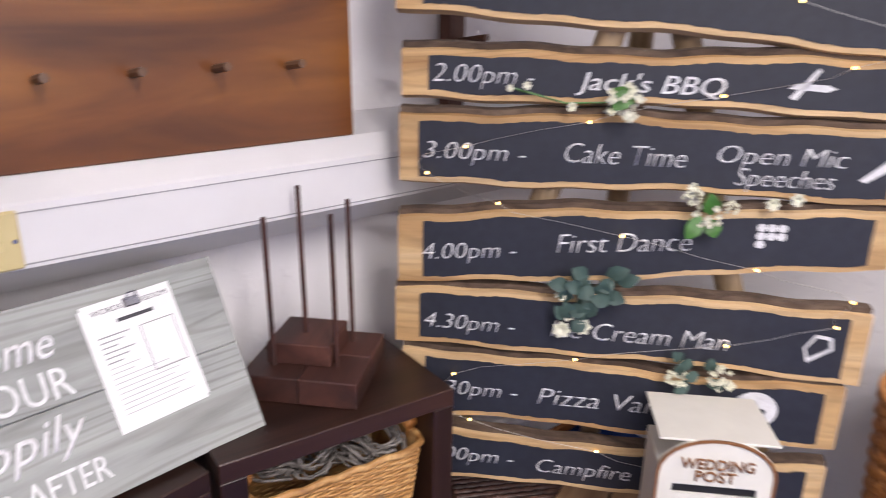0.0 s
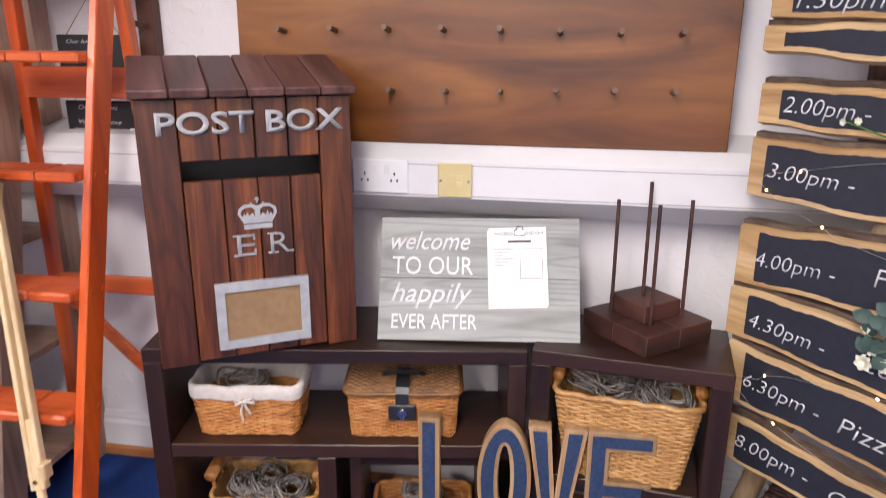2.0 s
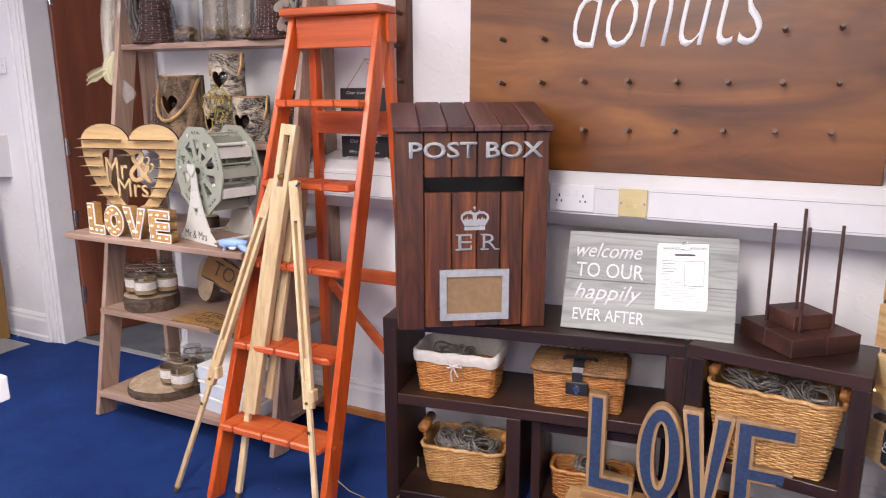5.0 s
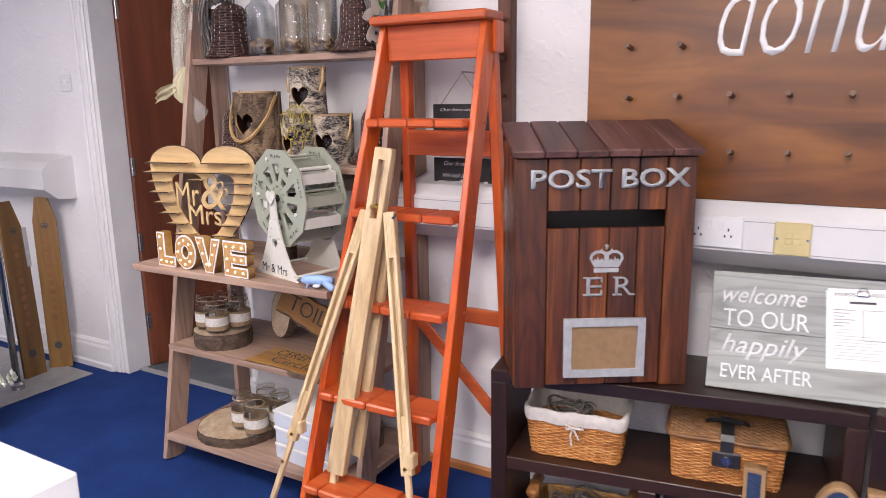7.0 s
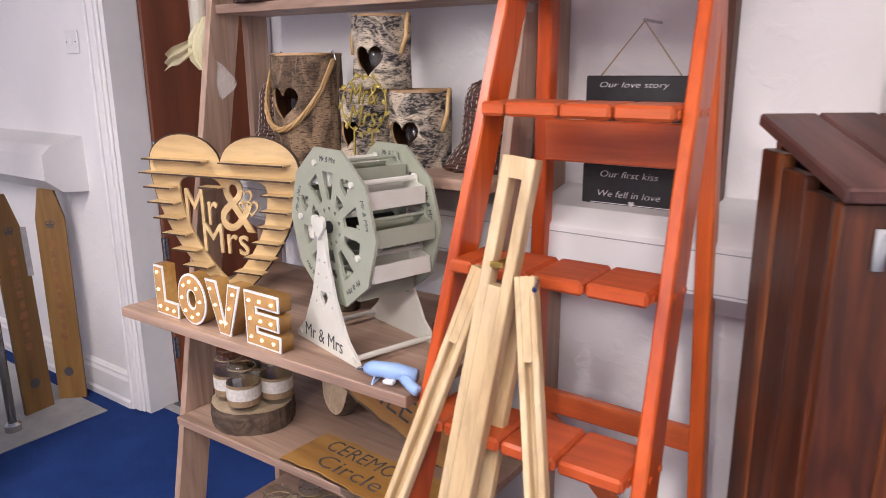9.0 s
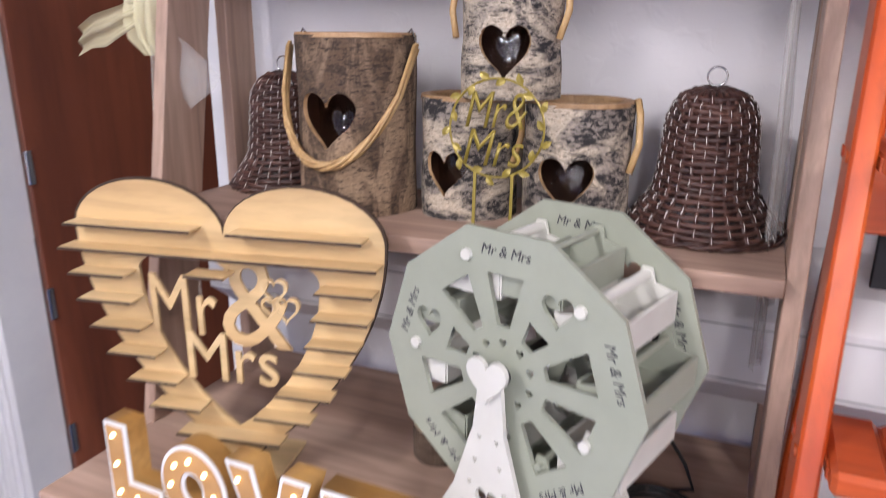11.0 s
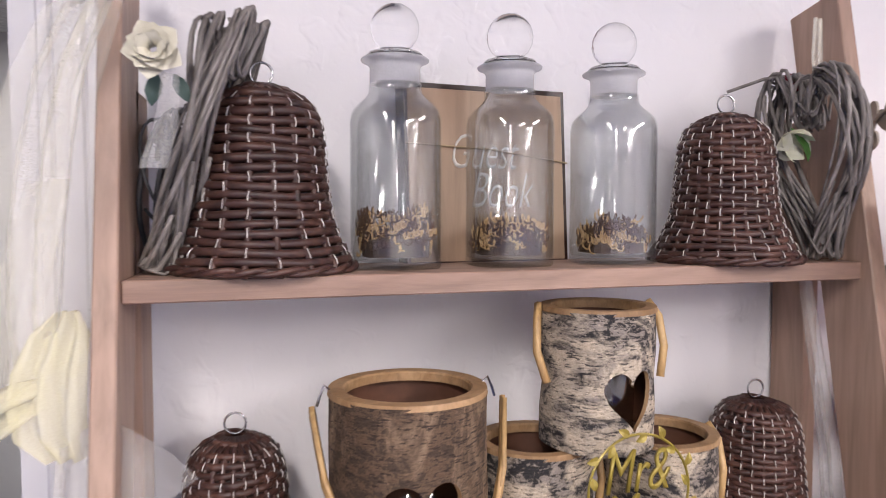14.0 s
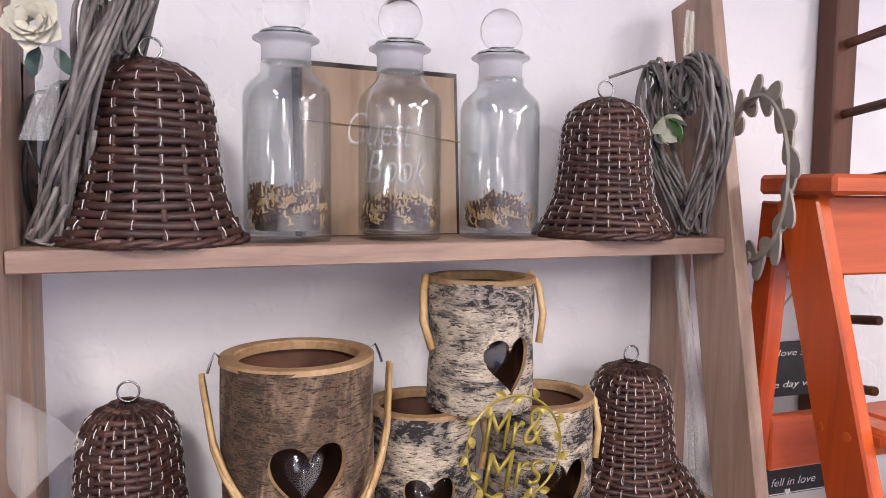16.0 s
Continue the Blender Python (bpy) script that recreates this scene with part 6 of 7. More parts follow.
part("berry", Shape().ball((0.016, -0.004, 0.066), 0.0065, 8), M["berry"], rs2, "dark red berry", smooth=True)
part("stem", Shape().tube([(-0.07, 0.02, 0.06), (-0.03, 0.0, 0.075), (0.0, 0.0, 0.08), (0.02, 0.01, 0.06), (0.04, 0.03, 0.03)], 0.0022, 5), M["willow_grey"], rs2)
rnd = random.Random(8)


def ribbon(pts, wide, side, folds=3, amp=0.012, cols=14):
    """A hanging strip of cloth along points, gathered into folds."""
    g = []
    for i, (p, w) in enumerate(zip(pts, wide)):
        p, sd = Vector(p), Vector(side).normalized()
        nrm = sd.cross(Vector((0, 0, 1))).normalized()
        g.append([p + sd * (w * (j / cols - 0.5)) + nrm * (amp * math.sin(folds * 6.28 * j / cols + 0.35 * i)) for j in range(cols + 1)])
    return Shape().sheet(g)


tu = thing("tulle_drape", pose(0, 0, 0), "sheer ivory tulle draped and knotted round an oak upright", "fabric drape")
part("long_fold", ribbon([(-1.47, 1.88, 1.79), (-1.51, 1.87, 1.8), (-1.55, 1.885, 1.775), (-1.578, 1.9, 1.72), (-1.592, 1.9, 1.65), (-1.6, 1.9, 1.57), (-1.602, 1.9, 1.5), (-1.6, 1.9, 1.44)], [0.05, 0.06, 0.065, 0.075, 0.078, 0.08, 0.075, 0.05], (1, -0.3, 0.25)), M["tulle"], tu, smooth=True)
part("long_fold", ribbon([(-1.53, 1.9, 1.79), (-1.565, 1.91, 1.7), (-1.572, 1.915, 1.6), (-1.575, 1.915, 1.5), (-1.575, 1.91, 1.44)], [0.03, 0.05, 0.055, 0.06, 0.04], (1, -0.2, 0.1), 2, 0.01), M["tulle"], tu, smooth=True)
part("long_fold", ribbon([(-1.585, 1.905, 1.62), (-1.605, 1.9, 1.53), (-1.618, 1.9, 1.46), (-1.625, 1.9, 1.41)], [0.04, 0.05, 0.04, 0.03], (1, -0.2, 0.1), 2, 0.008), M["tulle"], tu, smooth=True)
part("ribbon_tail", ribbon([(-1.474, 1.872, 1.715), (-1.478, 1.87, 1.67), (-1.49, 1.872, 1.63)], [0.015, 0.022, 0.026], (1, -0.2, 0), 1, 0.003, 6), M["organza"], tu, smooth=True)
part("knot", ribbon([(-1.57, 1.9, 1.5), (-1.575, 1.89, 1.48), (-1.58, 1.875, 1.45), (-1.582, 1.872, 1.42), (-1.58, 1.875, 1.39), (-1.57, 1.885, 1.365)], [0.02, 0.05, 0.06, 0.062, 0.055, 0.03], (1, -0.1, 0), 2.5, 0.01), M["tulle_yellow"], tu, "pale yellow tulle knot", smooth=True)
part("knot_tail", ribbon([(-1.585, 1.88, 1.43), (-1.61, 1.87, 1.42), (-1.64, 1.86, 1.405), (-1.665, 1.855, 1.4), (-1.69, 1.85, 1.385)], [0.03, 0.045, 0.055, 0.05, 0.045], (0.1, 0.05, 1), 2, 0.008), M["tulle_yellow"], tu, smooth=True)
part("knot_tail", ribbon([(-1.555, 1.88, 1.4), (-1.53, 1.885, 1.37), (-1.508, 1.89, 1.34), (-1.488, 1.9, 1.31)], [0.03, 0.05, 0.07, 0.075], (0.7, 0.1, 0.6), 1, 0.006), M["organza"], tu, smooth=True)
part("hanging_tail", ribbon([(-1.56, 1.89, 1.38), (-1.565, 1.89, 1.25), (-1.565, 1.89, 1.1), (-1.56, 1.89, 0.95)], [0.04, 0.05, 0.06, 0.06], (1, 0.3, 0), 2, 0.01), M["tulle"], tu, smooth=True)
og = thing("organza_tie", pose(0, 0, 0), "clear organza strip tied between two oak uprights", "fabric drape")
part("strip", ribbon([(-0.7, 1.985, 1.84), (-0.71, 1.975, 1.79), (-0.712, 1.97, 1.74)], [0.02, 0.025, 0.02], (1, 0.3, 0), 2, 0.004, 8), M["tulle"], og, smooth=True)
part("tail", ribbon([(-0.68, 2.02, 1.5), (-0.678, 2.0, 1.4), (-0.672, 1.98, 1.28), (-0.668, 1.97, 1.15), (-0.665, 1.95, 1.0)], [0.02, 0.035, 0.05, 0.055, 0.06], (0.3, 1, 0), 2, 0.006, 10), M["organza"], og, smooth=True)

lw = thing("leaf_wreath", pose(-0.608, 1.952, 1.61, 0, 0, 70), "pale plywood wreath of cut leaves hung on a shelf", "wreath")
part("hoop", Shape().tube([(0.115 * math.cos(a), 0.004, 0.115 * math.sin(a)) for a in np.linspace(0, 6.283, 37)[:-1]], 0.003, 5, True), M["grey_card"], lw)
for i in range(26):
    a = 2 * math.pi * i / 26
    d = a + math.pi / 2 + (0.7 if i % 2 else -0.6)
    lf = [(0.028 * math.cos(q) * (1 - 0.25 * math.cos(q)), 0.0135 * math.sin(q)) for q in np.linspace(0, 6.283, 15)[:-1]]
    lf = [(0.115 * math.cos(a) + (x + 0.018) * math.cos(d) - z * math.sin(d), 0.115 * math.sin(a) + (x + 0.018) * math.sin(d) + z * math.cos(d)) for x, z in lf]
    part("cut_leaf", flat([lf], 0.003), M["grey_card"], lw, m=pose(0, -0.003 * (i % 2), 0))

# ---- heart stand ----
HS = pose(-1.321, 1.72, S3 + 0.001, 0, 0, 12)
hs = thing("heart_stand", HS, "birch ply heart shaped display stand with small ledges", "display stand")
def broad_heart(w, h, lobe, z0=0.0):
    """A heart with shallow lobes, its tip at z0."""
    zn = h - lobe
    side = [(w / 2 * math.sin(math.pi / 2 * k ** 0.85), z0 + zn * k) for k in np.linspace(0, 1, 16)]
    top = [(w / 4 + w / 4 * math.cos(a), z0 + zn + lobe * math.sin(a)) for a in np.linspace(0.1, math.pi, 16)]
    right = side + top
    return right + [(-x, z) for x, z in right[::-1][1:-1]]


outer, hole = broad_heart(0.44, 0.405, 0.07, 0.008), broad_heart(0.262, 0.255, 0.028, 0.062)
part("heart_panel", flat([outer, hole], 0.006), M["ply"], hs, m=pose(0, 0, 0))
part("burnt_rim", flat([broad_heart(0.446, 0.411, 0.071, 0.005), broad_heart(0.438, 0.403, 0.07, 0.009)], 0.005), M["burnt"], hs, "burnt laser cut edge", m=pose(0, 0.0008, 0))
def ledge_shape(x0, x1, z):
    return Shape().block(x0, -0.03, z, x1, 0.002, z + 0.004, 0.0012)
for z, spans in ((0.352, ((-0.215, -0.03), (0.02, 0.2))), (0.318, ((-0.228, 0.218),)), (0.283, ((-0.218, -0.135), (0.135, 0.212))), (0.246, ((-0.21, -0.128), (0.128, 0.205))), (0.208, ((-0.195, -0.118), (0.118, 0.19))), (0.17, ((-0.175, -0.1), (0.1, 0.172))), (0.132, ((-0.148, -0.072), (0.072, 0.15))), (0.094, ((-0.118, -0.04), (0.04, 0.12))), (0.055, ((-0.08, 0.075),)), (0.292, ((-0.045, 0.012),))):
    for a, b in spans:
        part("ledge", ledge_shape(a, b, z), M["ply"], hs)
        part("ledge_edge", Shape().block(a, -0.0315, z + 0.0002, b, -0.0302, z + 0.0038), M["burnt"], hs, "burnt ledge edge")
part("lettering", words("Mr", 0.098, 0.085, 0.005, 0, 0.0), M["ply"], hs, m=pose(-0.118, 0.0055, 0.198))
part("lettering", words("&", 0.1, 0.13, 0.005, 0, 0.0), M["ply"], hs, m=pose(-0.012, 0.0055, 0.187))
part("lettering", words("Mrs", 0.135, 0.072, 0.005, 0, 0.0), M["ply"], hs, m=pose(-0.07, 0.0055, 0.13))
for x, z, k in ((0.066, 0.27, 1.0), (0.082, 0.245, 1.0), (0.06, 0.247, 0.7)):
    part("small_heart", flat([heart(0.04 * k, 0.04 * k, 28, x, z), heart(0.03 * k, 0.03 * k, 28, x, z)], 0.005), M["ply"], hs)
part("foot", Shape().block(-0.07, -0.03, 0, 0.07, 0.07, 0.006, 0.001), M["ply"], hs)

# ---- marquee LOVE ----
mq = thing("marquee_letters", pose(-1.423, 1.583, S3 + 0.001, 0, 0, -1) @ Matrix.Diagonal((1.055, 1, 1, 1)), "small white rimmed marquee LOVE letters with warm bulbs", "light up letters")
for ch, x, w in (("L", 0.0, 0.085), ("O", 0.088, 0.1), ("V", 0.19, 0.115), ("E", 0.318, 0.102)):
    h, st = 0.12, 0.036
    lp = letter(ch, w, h, st)
    b = part("letter", flat(lp, 0.03), M["sign_wood"], mq, "warm wooden letter box", m=pose(x, 0.004, 0))
    me = flat(lp, 0.003)
    rim = part("rim", me, M["white"], b, "white painted rim", m=pose(0, -0.0035, 0))
    part("panel", flat(lp, 0.002, 0, 0.005), M["marquee_face"], b, "pale warm face", m=pose(0, -0.0055, 0))
    mid = {"L": [(0.018, 0.104), (0.018, 0.062), (0.018, 0.02), (0.045, 0.018), (0.07, 0.018)], "O": [(0.05 + 0.032 * math.cos(a), 0.06 + 0.042 * math.sin(a)) for a in np.linspace(0, 5.5, 8)], "V": [(0.02, 0.1), (0.035, 0.066), (0.05, 0.03), (0.065, 0.03), (0.08, 0.066), (0.095, 0.1)], "E": [(0.018, 0.1), (0.018, 0.06), (0.018, 0.02), (0.05, 0.102), (0.085, 0.102), (0.05, 0.06), (0.08, 0.06), (0.05, 0.018), (0.085, 0.018)]}[ch]
    for bx, bz in mid:
        part("bulb", Shape().ball((bx, -0.007, bz), 0.0034, 6), M["led"], b, "warm glowing bulb")

# ---- ferris wheel ----
FW = pose(-0.912, 1.664, S3 + 0.001, 0, 0, -15)
fw = thing("ferris_wheel_stand", FW, "sage green and ivory wooden ferris wheel cake stand", "ferris wheel")
R, HZ = 0.163, 0.258
deca = [(R * math.cos(2 * math.pi * i / 10), HZ + R * math.sin(2 * math.pi * i / 10)) for i in range(10)]
loops = [deca]
for i in range(10):
    a = 2 * math.pi * (i + 0.5) / 10
    if i % 3 == 1:
        hx, hz = 0.105 * math.cos(a), HZ + 0.105 * math.sin(a)
        loops.append(heart(0.036, 0.036, 20, hx, hz))
        rr = (0.048, 0.075)
    else:
        rr = (0.055, 0.112)
    da = 0.2
    loops.append([(q * math.cos(a + e * da * k), HZ + q * math.sin(a + e * da * k)) for q, k, e in ((rr[0], 0.7, -1), (rr[1], 1, -1), (rr[1], 1, 1), (rr[0], 0.7, 1))])
    loops.append(heart(0.01, 0.01, 12, 0.036 * math.cos(a), HZ + 0.036 * math.sin(a)))
for y in (0.0, 0.15):
    wh = part("wheel", flat(loops, 0.006), M["sage"], fw, "sage green wheel disc", m=pose(0, y, 0))
    for i in range(0, 10, 2):
        a = 2 * math.pi * (i + 0.5) / 10
        part("lettering", words("Mr & Mrs", 0.06, 0.011, 0.0004, 0.25), M["ink"], wh, "dark engraved script", m=pose(0.137 * math.cos(a), -0.0002, HZ + 0.137 * math.sin(a), 0, 90 - math.degrees(a), 0) @ pose(-0.03, 0, -0.008))
for i in range(10):
    a = 2 * math.pi * i / 10 + 0.1
    cx, cz = 0.118 * math.cos(a), HZ + 0.118 * math.sin(a)
    mat = M["ivory"] if i % 2 else M["sage"]
    s = Shape().block(-0.034, 0.0, -0.03, 0.034, 0.133, -0.026).block(-0.036, 0.0, -0.03, -0.032, 0.133, 0.004).block(0.032, 0.0, -0.03, 0.036, 0.133, 0.004)
    bk = part("bucket", s, mat, fw, "open wooden bucket", m=pose(cx, 0.0115, cz))
    for y in (0.0, 0.133):
        part("bucket_end", flat([[(-0.034, -0.03), (0.034, -0.03), (0.034, 0.002), (0.01, 0.008), (0.006, 0.024), (-0.006, 0.024), (-0.01, 0.008), (-0.034, 0.002)]], 0.004), mat, bk, m=pose(0, y - 0.002, 0))
    part("pivot", Shape().rod((0, -0.0165 if i % 2 else -0.0105, 0.016), (0, 0.147, 0.016), 0.0062 if i % 2 else 0.004, 10), mat, bk)
for y, k in ((-0.022, 1), (0.165, 1)):
    tri = [(-0.125, 0), (0.125, 0), (0.122, 0.012), (0.085, 0.045), (0.045, 0.12), (0.02, 0.2), (0.014, HZ), (-0.014, HZ), (-0.02, 0.2), (-0.045, 0.12), (-0.085, 0.045), (-0.122, 0.012)]
    holes = [heart(0.03, 0.036, 20, 0.0, 0.11)] + [heart(0.007, 0.007, 8, e * (0.014 + 0.42 * max(0, 0.2 - z) ** 1.3 - 0.004), z) for e in (-1, 1) for z in (0.1, 0.13, 0.16, 0.19)]
    sd = part("stand", flat([tri] + holes, 0.006), M["ivory"], fw, "ivory painted A frame", m=pose(0, y, 0))
    part("hub_heart", flat([heart(0.05, 0.05, 28, 0, HZ + 0.002)], 0.006), M["ivory"], sd, "ivory heart on the hub", m=pose(0, -0.007, 0))
    if y < 0:
        part("lettering", words("Mr & Mrs", 0.15, 0.03, 0.0006, 0.1, -0.006), M["ink"], sd, "dark engraved script", m=pose(-0.085, -0.0003, 0.012))
part("axle", Shape().rod((0, -0.018, HZ), (0, 0.17, HZ), 0.012, 16), M["black"], fw, "dark axle")
for x in (-0.105, 0.105):
    part("cross_rod", Shape().rod((x, -0.026, 0.014), (x, 0.175, 0.014), 0.006, 10), M["ivory"], fw, "ivory dowel between the stands")

gg = thing("glue_gun", pose(-0.715, 1.597, S3 + 0.001, 0, 0, 14), "small pale blue plastic glue gun on an oak shelf", "glue gun")
part("body", Shape().tube([(-0.045, 0, 0.022), (-0.03, 0, 0.024), (0.02, 0, 0.026), (0.06, 0, 0.024)], [0.009, 0.015, 0.016, 0.012], 10).tube([(0.03, 0, 0.022), (0.055, -0.018, 0.012), (0.075, -0.032, 0.009)], [0.012, 0.011, 0.01], 8), M["pale_blue"], gg, smooth=True)
part("nozzle", Shape().rod((-0.044, 0, 0.021), (-0.062, 0, 0.019), 0.006, 10, 0.003), M["steel"], gg, "metal nozzle")
part("trigger", Shape().block(0.0, -0.022, 0.006, 0.022, -0.008, 0.014, 0.002), M["white_plastic"], gg, "white trigger")
part("stand_wire", Shape().tube([(-0.02, -0.008, 0.02), (-0.022, -0.02, 0.002), (-0.022, 0.02, 0.002), (-0.02, 0.008, 0.02)], 0.0018, 5), M["pale_blue"], gg)
cb = thing("power_cable", pose(0, 0, 0), "black plug and cable trailing behind a shelf", "cable")
part("plug", Shape().block(-0.795, 1.925, 0.985, -0.745, 1.964, 1.03, 0.01), M["cable"], cb)
part("cable", Shape().tube([(-0.77, 1.93, 0.985), (-0.772, 1.92, 0.94), (-0.76, 1.93, 0.88), (-0.735, 1.95, 0.83), (-0.72, 1.93, 0.806), (-0.78, 1.9, 0.806), (-0.84, 1.93, 0.806)], 0.003, 6), M["cable"], cb, smooth=True)
part("coil", Shape().tube([(-0.755 + 0.045 * math.cos(a), 1.86 + 0.03 * math.sin(a), 0.806 + 0.0012 * a) for a in np.linspace(0, 18, 60)], 0.003, 6), M["cable"], cb, smooth=True)


# ---- lower shelves ----
def slice_of(name, m, r, h, label, seed=0):
    rnd = random.Random(seed)
    t = thing(name, m, label, "tree slice", "tree slices")
    n = 90
    rim = [r * (1 + 0.03 * math.sin(2 * math.pi * 2 * j / n + seed) + 0.015 * math.sin(2 * math.pi * 5 * j / n + 2 * seed) + rnd.uniform(-0.012, 0.012)) for j in range(n)]
    s = Shape()
    s.v = [(rim[j] * math.cos(2 * math.pi * j / n) * k, rim[j] * math.sin(2 * math.pi * j / n) * k, z) for k, z in ((1.0, 0.0), (1.02 + 0.0, h * 0.5), (1.0, h)) for j in range(n)]
    for i in range(2):
        s.f += [(i * n + j, i * n + (j + 1) % n, (i + 1) * n + (j + 1) % n, (i + 1) * n + j) for j in range(n)]
    part("bark", s, M["bark"], t, "rough dark bark")
    s = Shape()
    s.add([(rim[j] * math.cos(2 * math.pi * j / n) * 0.96, rim[j] * math.sin(2 * math.pi * j / n) * 0.96, h + 0.001) for j in range(n)], [tuple(range(n))])
    s.add([(rim[j] * math.cos(2 * math.pi * j / n) * 0.99, rim[j] * math.sin(2 * math.pi * j / n) * 0.99, h * 0.98) for j in range(n)], [tuple(range(n))])
    s.add([(rim[j] * math.cos(2 * math.pi * j / n) * 0.99, rim[j] * math.sin(2 * math.pi * j / n) * 0.99, 0.001) for j in range(n)], [tuple(range(n))[::-1]])
    part("sawn_face", s, M["slice_top"], t, "pale sawn face")
    return t


def mason(m, label="small glass jar wrapped in hessian and white lace"):
    t = thing("hessian_jar", m, label, "glass jar", "jars wrapped in hessian")
    r = 0.034
    out = [(0.001, 0), (r * 0.93, 0), (r, 0.006), (r, 0.075), (r * 0.9, 0.088), (r * 0.84, 0.092), (r * 0.84, 0.108)]
    part("jar", Shape().lathe([(r * 0.8, 0.104)] + [(r * 0.8, 0.108)] + out[::-1], 28, closed=False), M["small_glass"], t, smooth=True)
    part("hessian_wrap", Shape().lathe([(r * 1.01, 0.012), (r * 1.04, 0.012), (r * 1.04, 0.058), (r * 1.01, 0.058)], 28, closed=True), M["hessian"], t, "brown hessian band")
    part("lace_band", Shape().lathe([(r * 1.05, 0.026), (r * 1.07, 0.026), (r * 1.07, 0.052), (r * 1.05, 0.052)], 28, closed=True), M["lace"], t, "white lace band")
    part("twine", Shape().tube([(r * 0.84 * math.cos(a), r * 0.84 * math.sin(a), 0.091) for a in np.linspace(0, 6.283, 21)[:-1]], 0.0018, 5, True), M["string"], t)
    return t


slice_of("tree_slice", pose(-1.352, 1.785, S4), 0.106, 0.06, "thick bark edged tree slice under small jars", 1)
for x, y in ((-1.4, 1.755), (-1.322, 1.735), (-1.375, 1.84), (-1.29, 1.815)):
    mason(pose(x, y, S4 + 0.062) @ Matrix.Diagonal((1.2, 1.2, 1.22, 1)))
slice_of("tree_slice", pose(-1.075, 1.865, S3 + 0.001), 0.036, 0.05, "small round bark edged log slice on an oak shelf", 8)
slice_of("tree_slice", pose(-1.17, 1.955, S4 + 0.093, 78, 0, -25), 0.09, 0.035, "round tree slice stood on edge against the wall", 3)


def board_sign(m, w, h, body, tw, th, label, seed):
    t = thing("rustic_sign", m, label, "sign", "rustic wooden signs")
    top, bot = live_edge(0, 0, h, w, 0, h, 0.02, seed, 0.005)
    part("board", strip(top, bot, 0.0, 0.018, 0.003), M["sign_wood"], t)
    part("bark_edge", strip(bot, [(x, z - 0.008) for x, z in bot], 0.003, 0.019), M["bark"], t, "dark bark edge")
    for k, line in enumerate(body):
        part("lettering", words(line, tw[k], th, 0.0008, 0, -0.012), M["ink"], t, "dark burnt lettering", m=pose(w * 0.12 + 0.03 * k, -0.0005, h * (0.58 if len(body) > 1 else 0.3) - k * th * 1.35))
    return t


board_sign(pose(-1.155, 1.87, S4 + 0.135, -14, 19, 0), 0.4, 0.105, ("TOILETS",), (0.3,), 0.058, "amber stained wooden toilets sign tilted on a shelf", 4)
board_sign(pose(-1.135, 1.69, S4 + 0.003, -90, 0, -3), 0.43, 0.15, ("CEREMONY", "Circle"), (0.3, 0.2), 0.045, "amber stained wooden ceremony sign lying flat on a shelf", 5)
slice_of("tree_slice", pose(-1.29, 1.785, S5), 0.158, 0.038, "broad bark edged tree slice on the lowest shelf", 6)
for x, y in ((-1.245, 1.755), (-1.16, 1.735), (-1.205, 1.84), (-1.12, 1.825)):
    mason(pose(x, y, S5 + 0.04) @ Matrix.Diagonal((1.25, 1.25, 1.3, 1)))
lb = thing("light_box_stack", pose(-1.02, 1.685, S5 + 0.001, 0, 0, -6), "stack of pale blue white boxes on the lowest shelf", "storage boxes")
for i in range(3):
    part("box", Shape().block(0.004 * (i % 2), 0, 0.062 * i, 0.27, 0.2, 0.062 * i + 0.058, 0.003), M["pale_box"], lb)
    part("box_edge", Shape().block(0.0, -0.003, 0.062 * i + 0.05, 0.272, 0.203, 0.062 * i + 0.0605, 0.002), M["white"], lb, "white lid edge")
for i, (x, y, z, r) in enumerate(((-0.8, 1.93, 0.0, 0.07), (-0.8, 1.92, 0.08, 0.065), (-0.86, 1.94, 0.155, 0.06))):
    slice_of("tree_slice", pose(x, y, S5 + z + 0.001), r, 0.07, "short dark bark log slice stacked on a shelf", 10 + i)

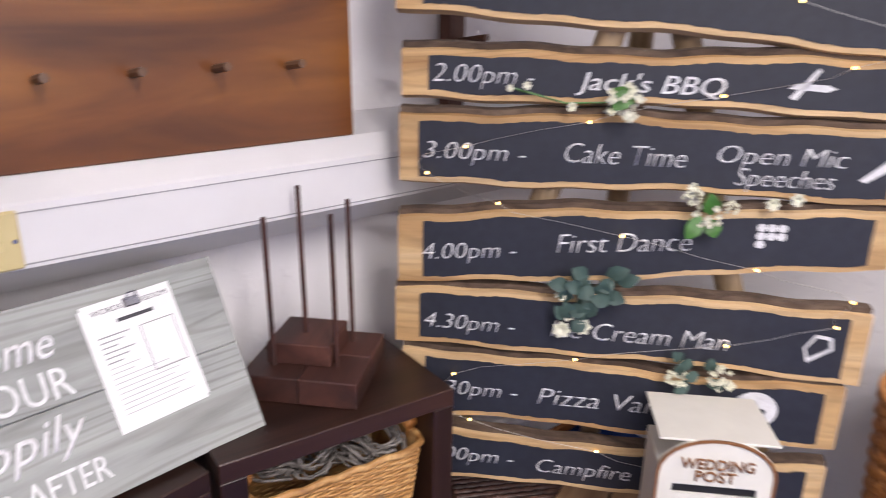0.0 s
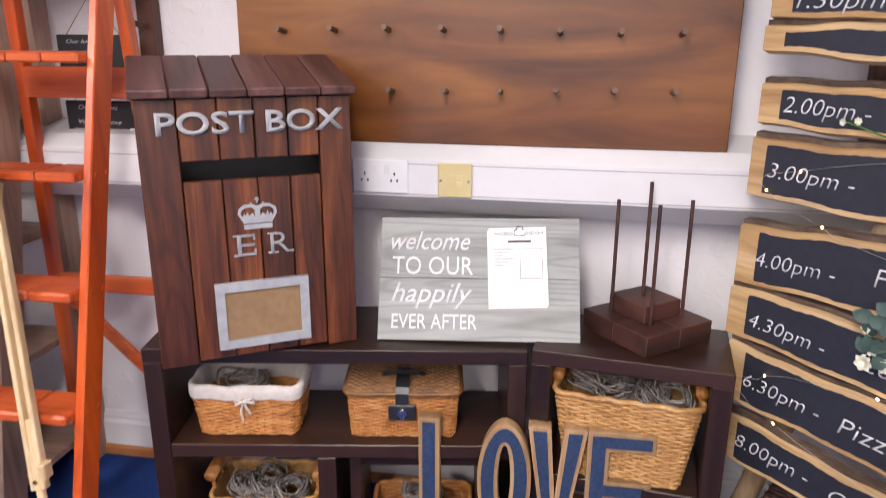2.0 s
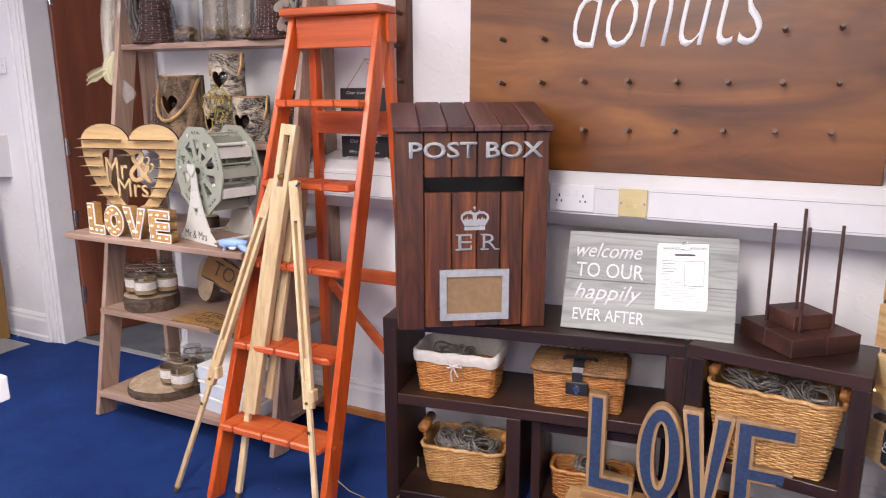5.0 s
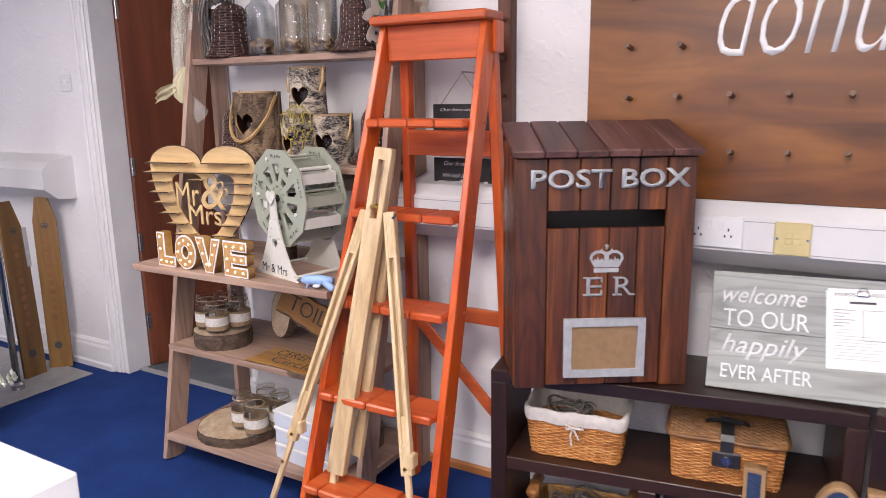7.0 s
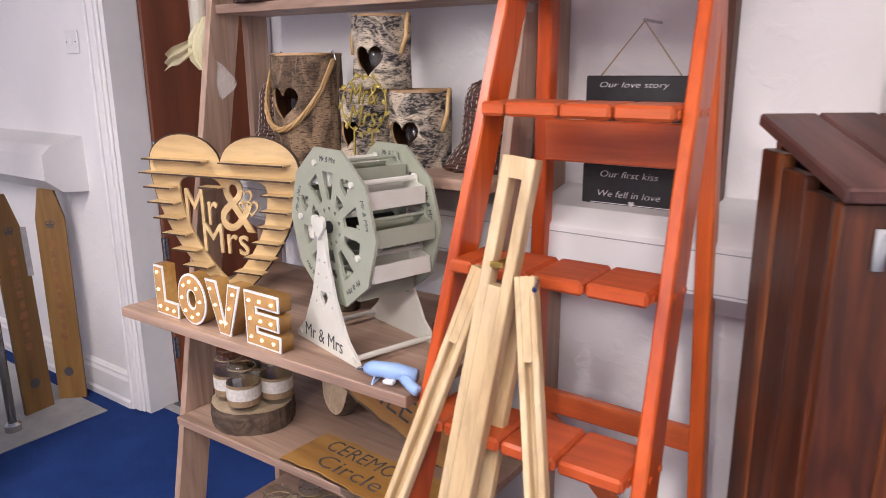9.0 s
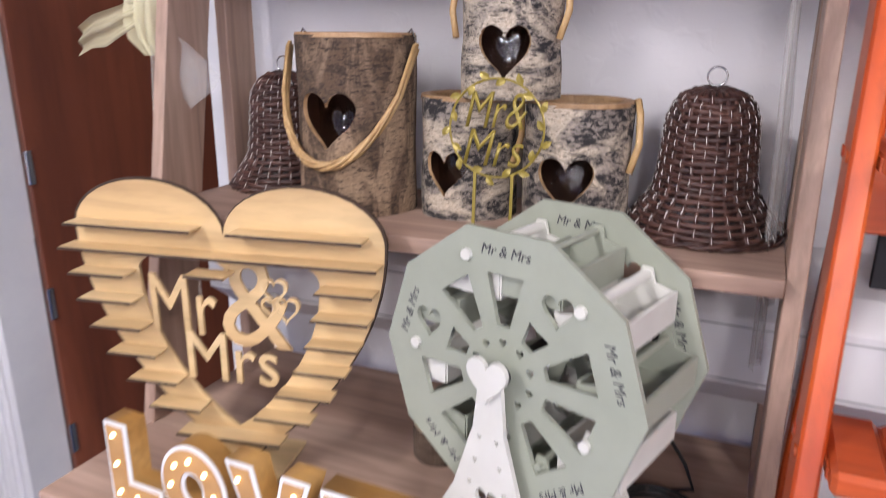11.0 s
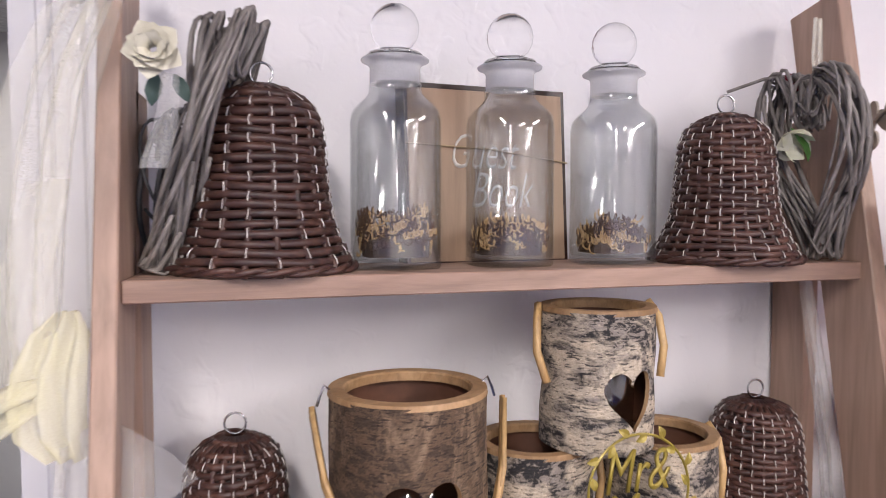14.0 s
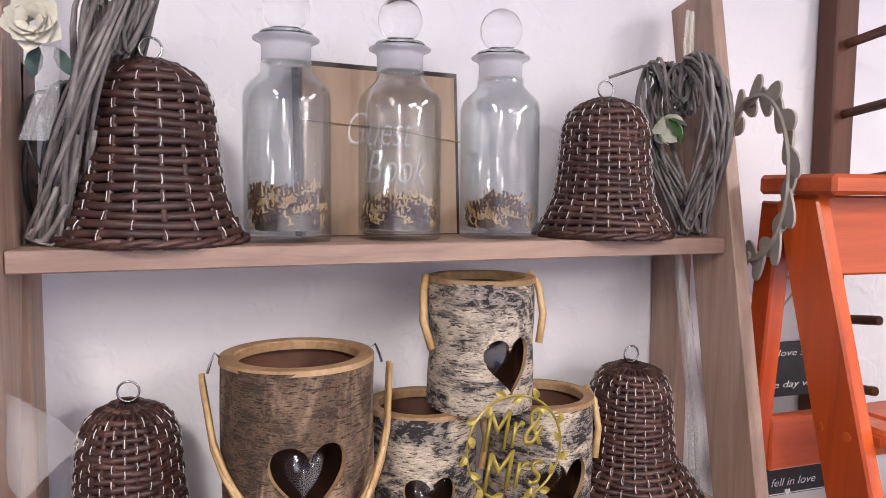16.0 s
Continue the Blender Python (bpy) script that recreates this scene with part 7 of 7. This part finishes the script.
# ---- by the door ----
for k, (x, y, rz, wide) in enumerate(((-2.84, 1.816, 96, 1.12), (-2.886, 1.971, 45, 1.03))):
    t = thing("champagne_box_lid", pose(x, y, 0.0065, -2, 0, rz) @ Matrix.Diagonal((wide, 1, 1, 1)), "amber stained wooden board with dark stencilling leaning on wall", "wooden board", "stencilled boards")
    part("board", flat([[(0, 0), (0.105, 0), (0.105, 0.78), (0.075, 0.9), (0.02, 0.9), (0.0, 0.78)] if k else [(0, 0), (0.105, 0), (0.105, 0.72), (0.06, 0.9), (0.01, 0.9), (0.0, 0.74)]], 0.018), M["champagne"], t)
    part("stencil_mark", flat([ring(0.018, 0.02, 14, 0.05, 0.12)], 0.0006), M["ink"], t, "dark stencilled emblem", m=pose(0, -0.0008, 0))
    part("stencil_mark", plates(crown(0.036, 0.034), 0.0006), M["ink"], t, "dark stencilled crown", m=pose(0.034, -0.0008, 0.74))
    for i in range(11):
        z = 0.66 - 0.044 * i
        part("stencil_bar", Shape().block(0.038 + 0.004 * (i % 3), -0.0008, z, 0.066 - 0.003 * (i % 2), -0.0002, z + 0.028), M["mdf_edge"], t, "dark stencilled bar")
    if k == 0:
        part("hinge_plate", Shape().block(0.09, -0.004, 0.56, 0.112, -0.0005, 0.76, 0.002), M["steel"], t, "grey metal strap")
fp = thing("silver_stand_pole", pose(-2.76, 1.73, 0.0065, 0, 0, 0), "silver metal stand pole on a grey sheet", "pole")
part("pole", Shape().rod((0, 0, 0.01), (0, 0, 1.6), 0.016, 14), M["steel"], fp, smooth=True)
part("foot", Shape().lathe([(0.001, 0), (0.03, 0), (0.03, 0.025), (0.018, 0.035), (0.001, 0.035)], 18), M["steel"], fp)
fwl = thing("flower_wall", pose(-2.36, 1.48, 0.006), "upright panel covered in white silk blossoms", "flower wall")
rnd = random.Random(12)
for i in range(70):
    s = Shape()
    c = Vector((rnd.uniform(-0.45, 0.02), rnd.uniform(-0.3, 0.05), rnd.uniform(0.05, 0.72)))
    for _ in range(9):
        v = Vector((rnd.gauss(0, 1), rnd.gauss(0, 1), rnd.gauss(0, 1))).normalized() * 0.03
        blossom(s, c + v, 0.022, rnd, 4)
    part("blossom", s, M["blossom"], fwl)
part("backing", Shape().block(-0.48, -0.14, 0, -0.02, -0.12, 0.8, 0.004), M["white_plastic"], fwl)
wt = thing("white_table", pose(-0.3, 0.54, 0), "plain white two tier display table", "table")
part("tabletop", Shape().block(-1.1, -0.62, 0.765, 0.0, 0.0, 0.815, 0.003), M["white"], wt)
part("lower_shelf", Shape().block(-1.06, -0.58, 0.665, -0.03, -0.03, 0.71, 0.003), M["white"], wt)
for x0 in (-1.05, -0.1):
    for y0 in (-0.57, -0.1):
        part("leg", Shape().block(x0, y0, 0, x0 + 0.06, y0 + 0.06, 0.764, 0.003), M["white"], wt)
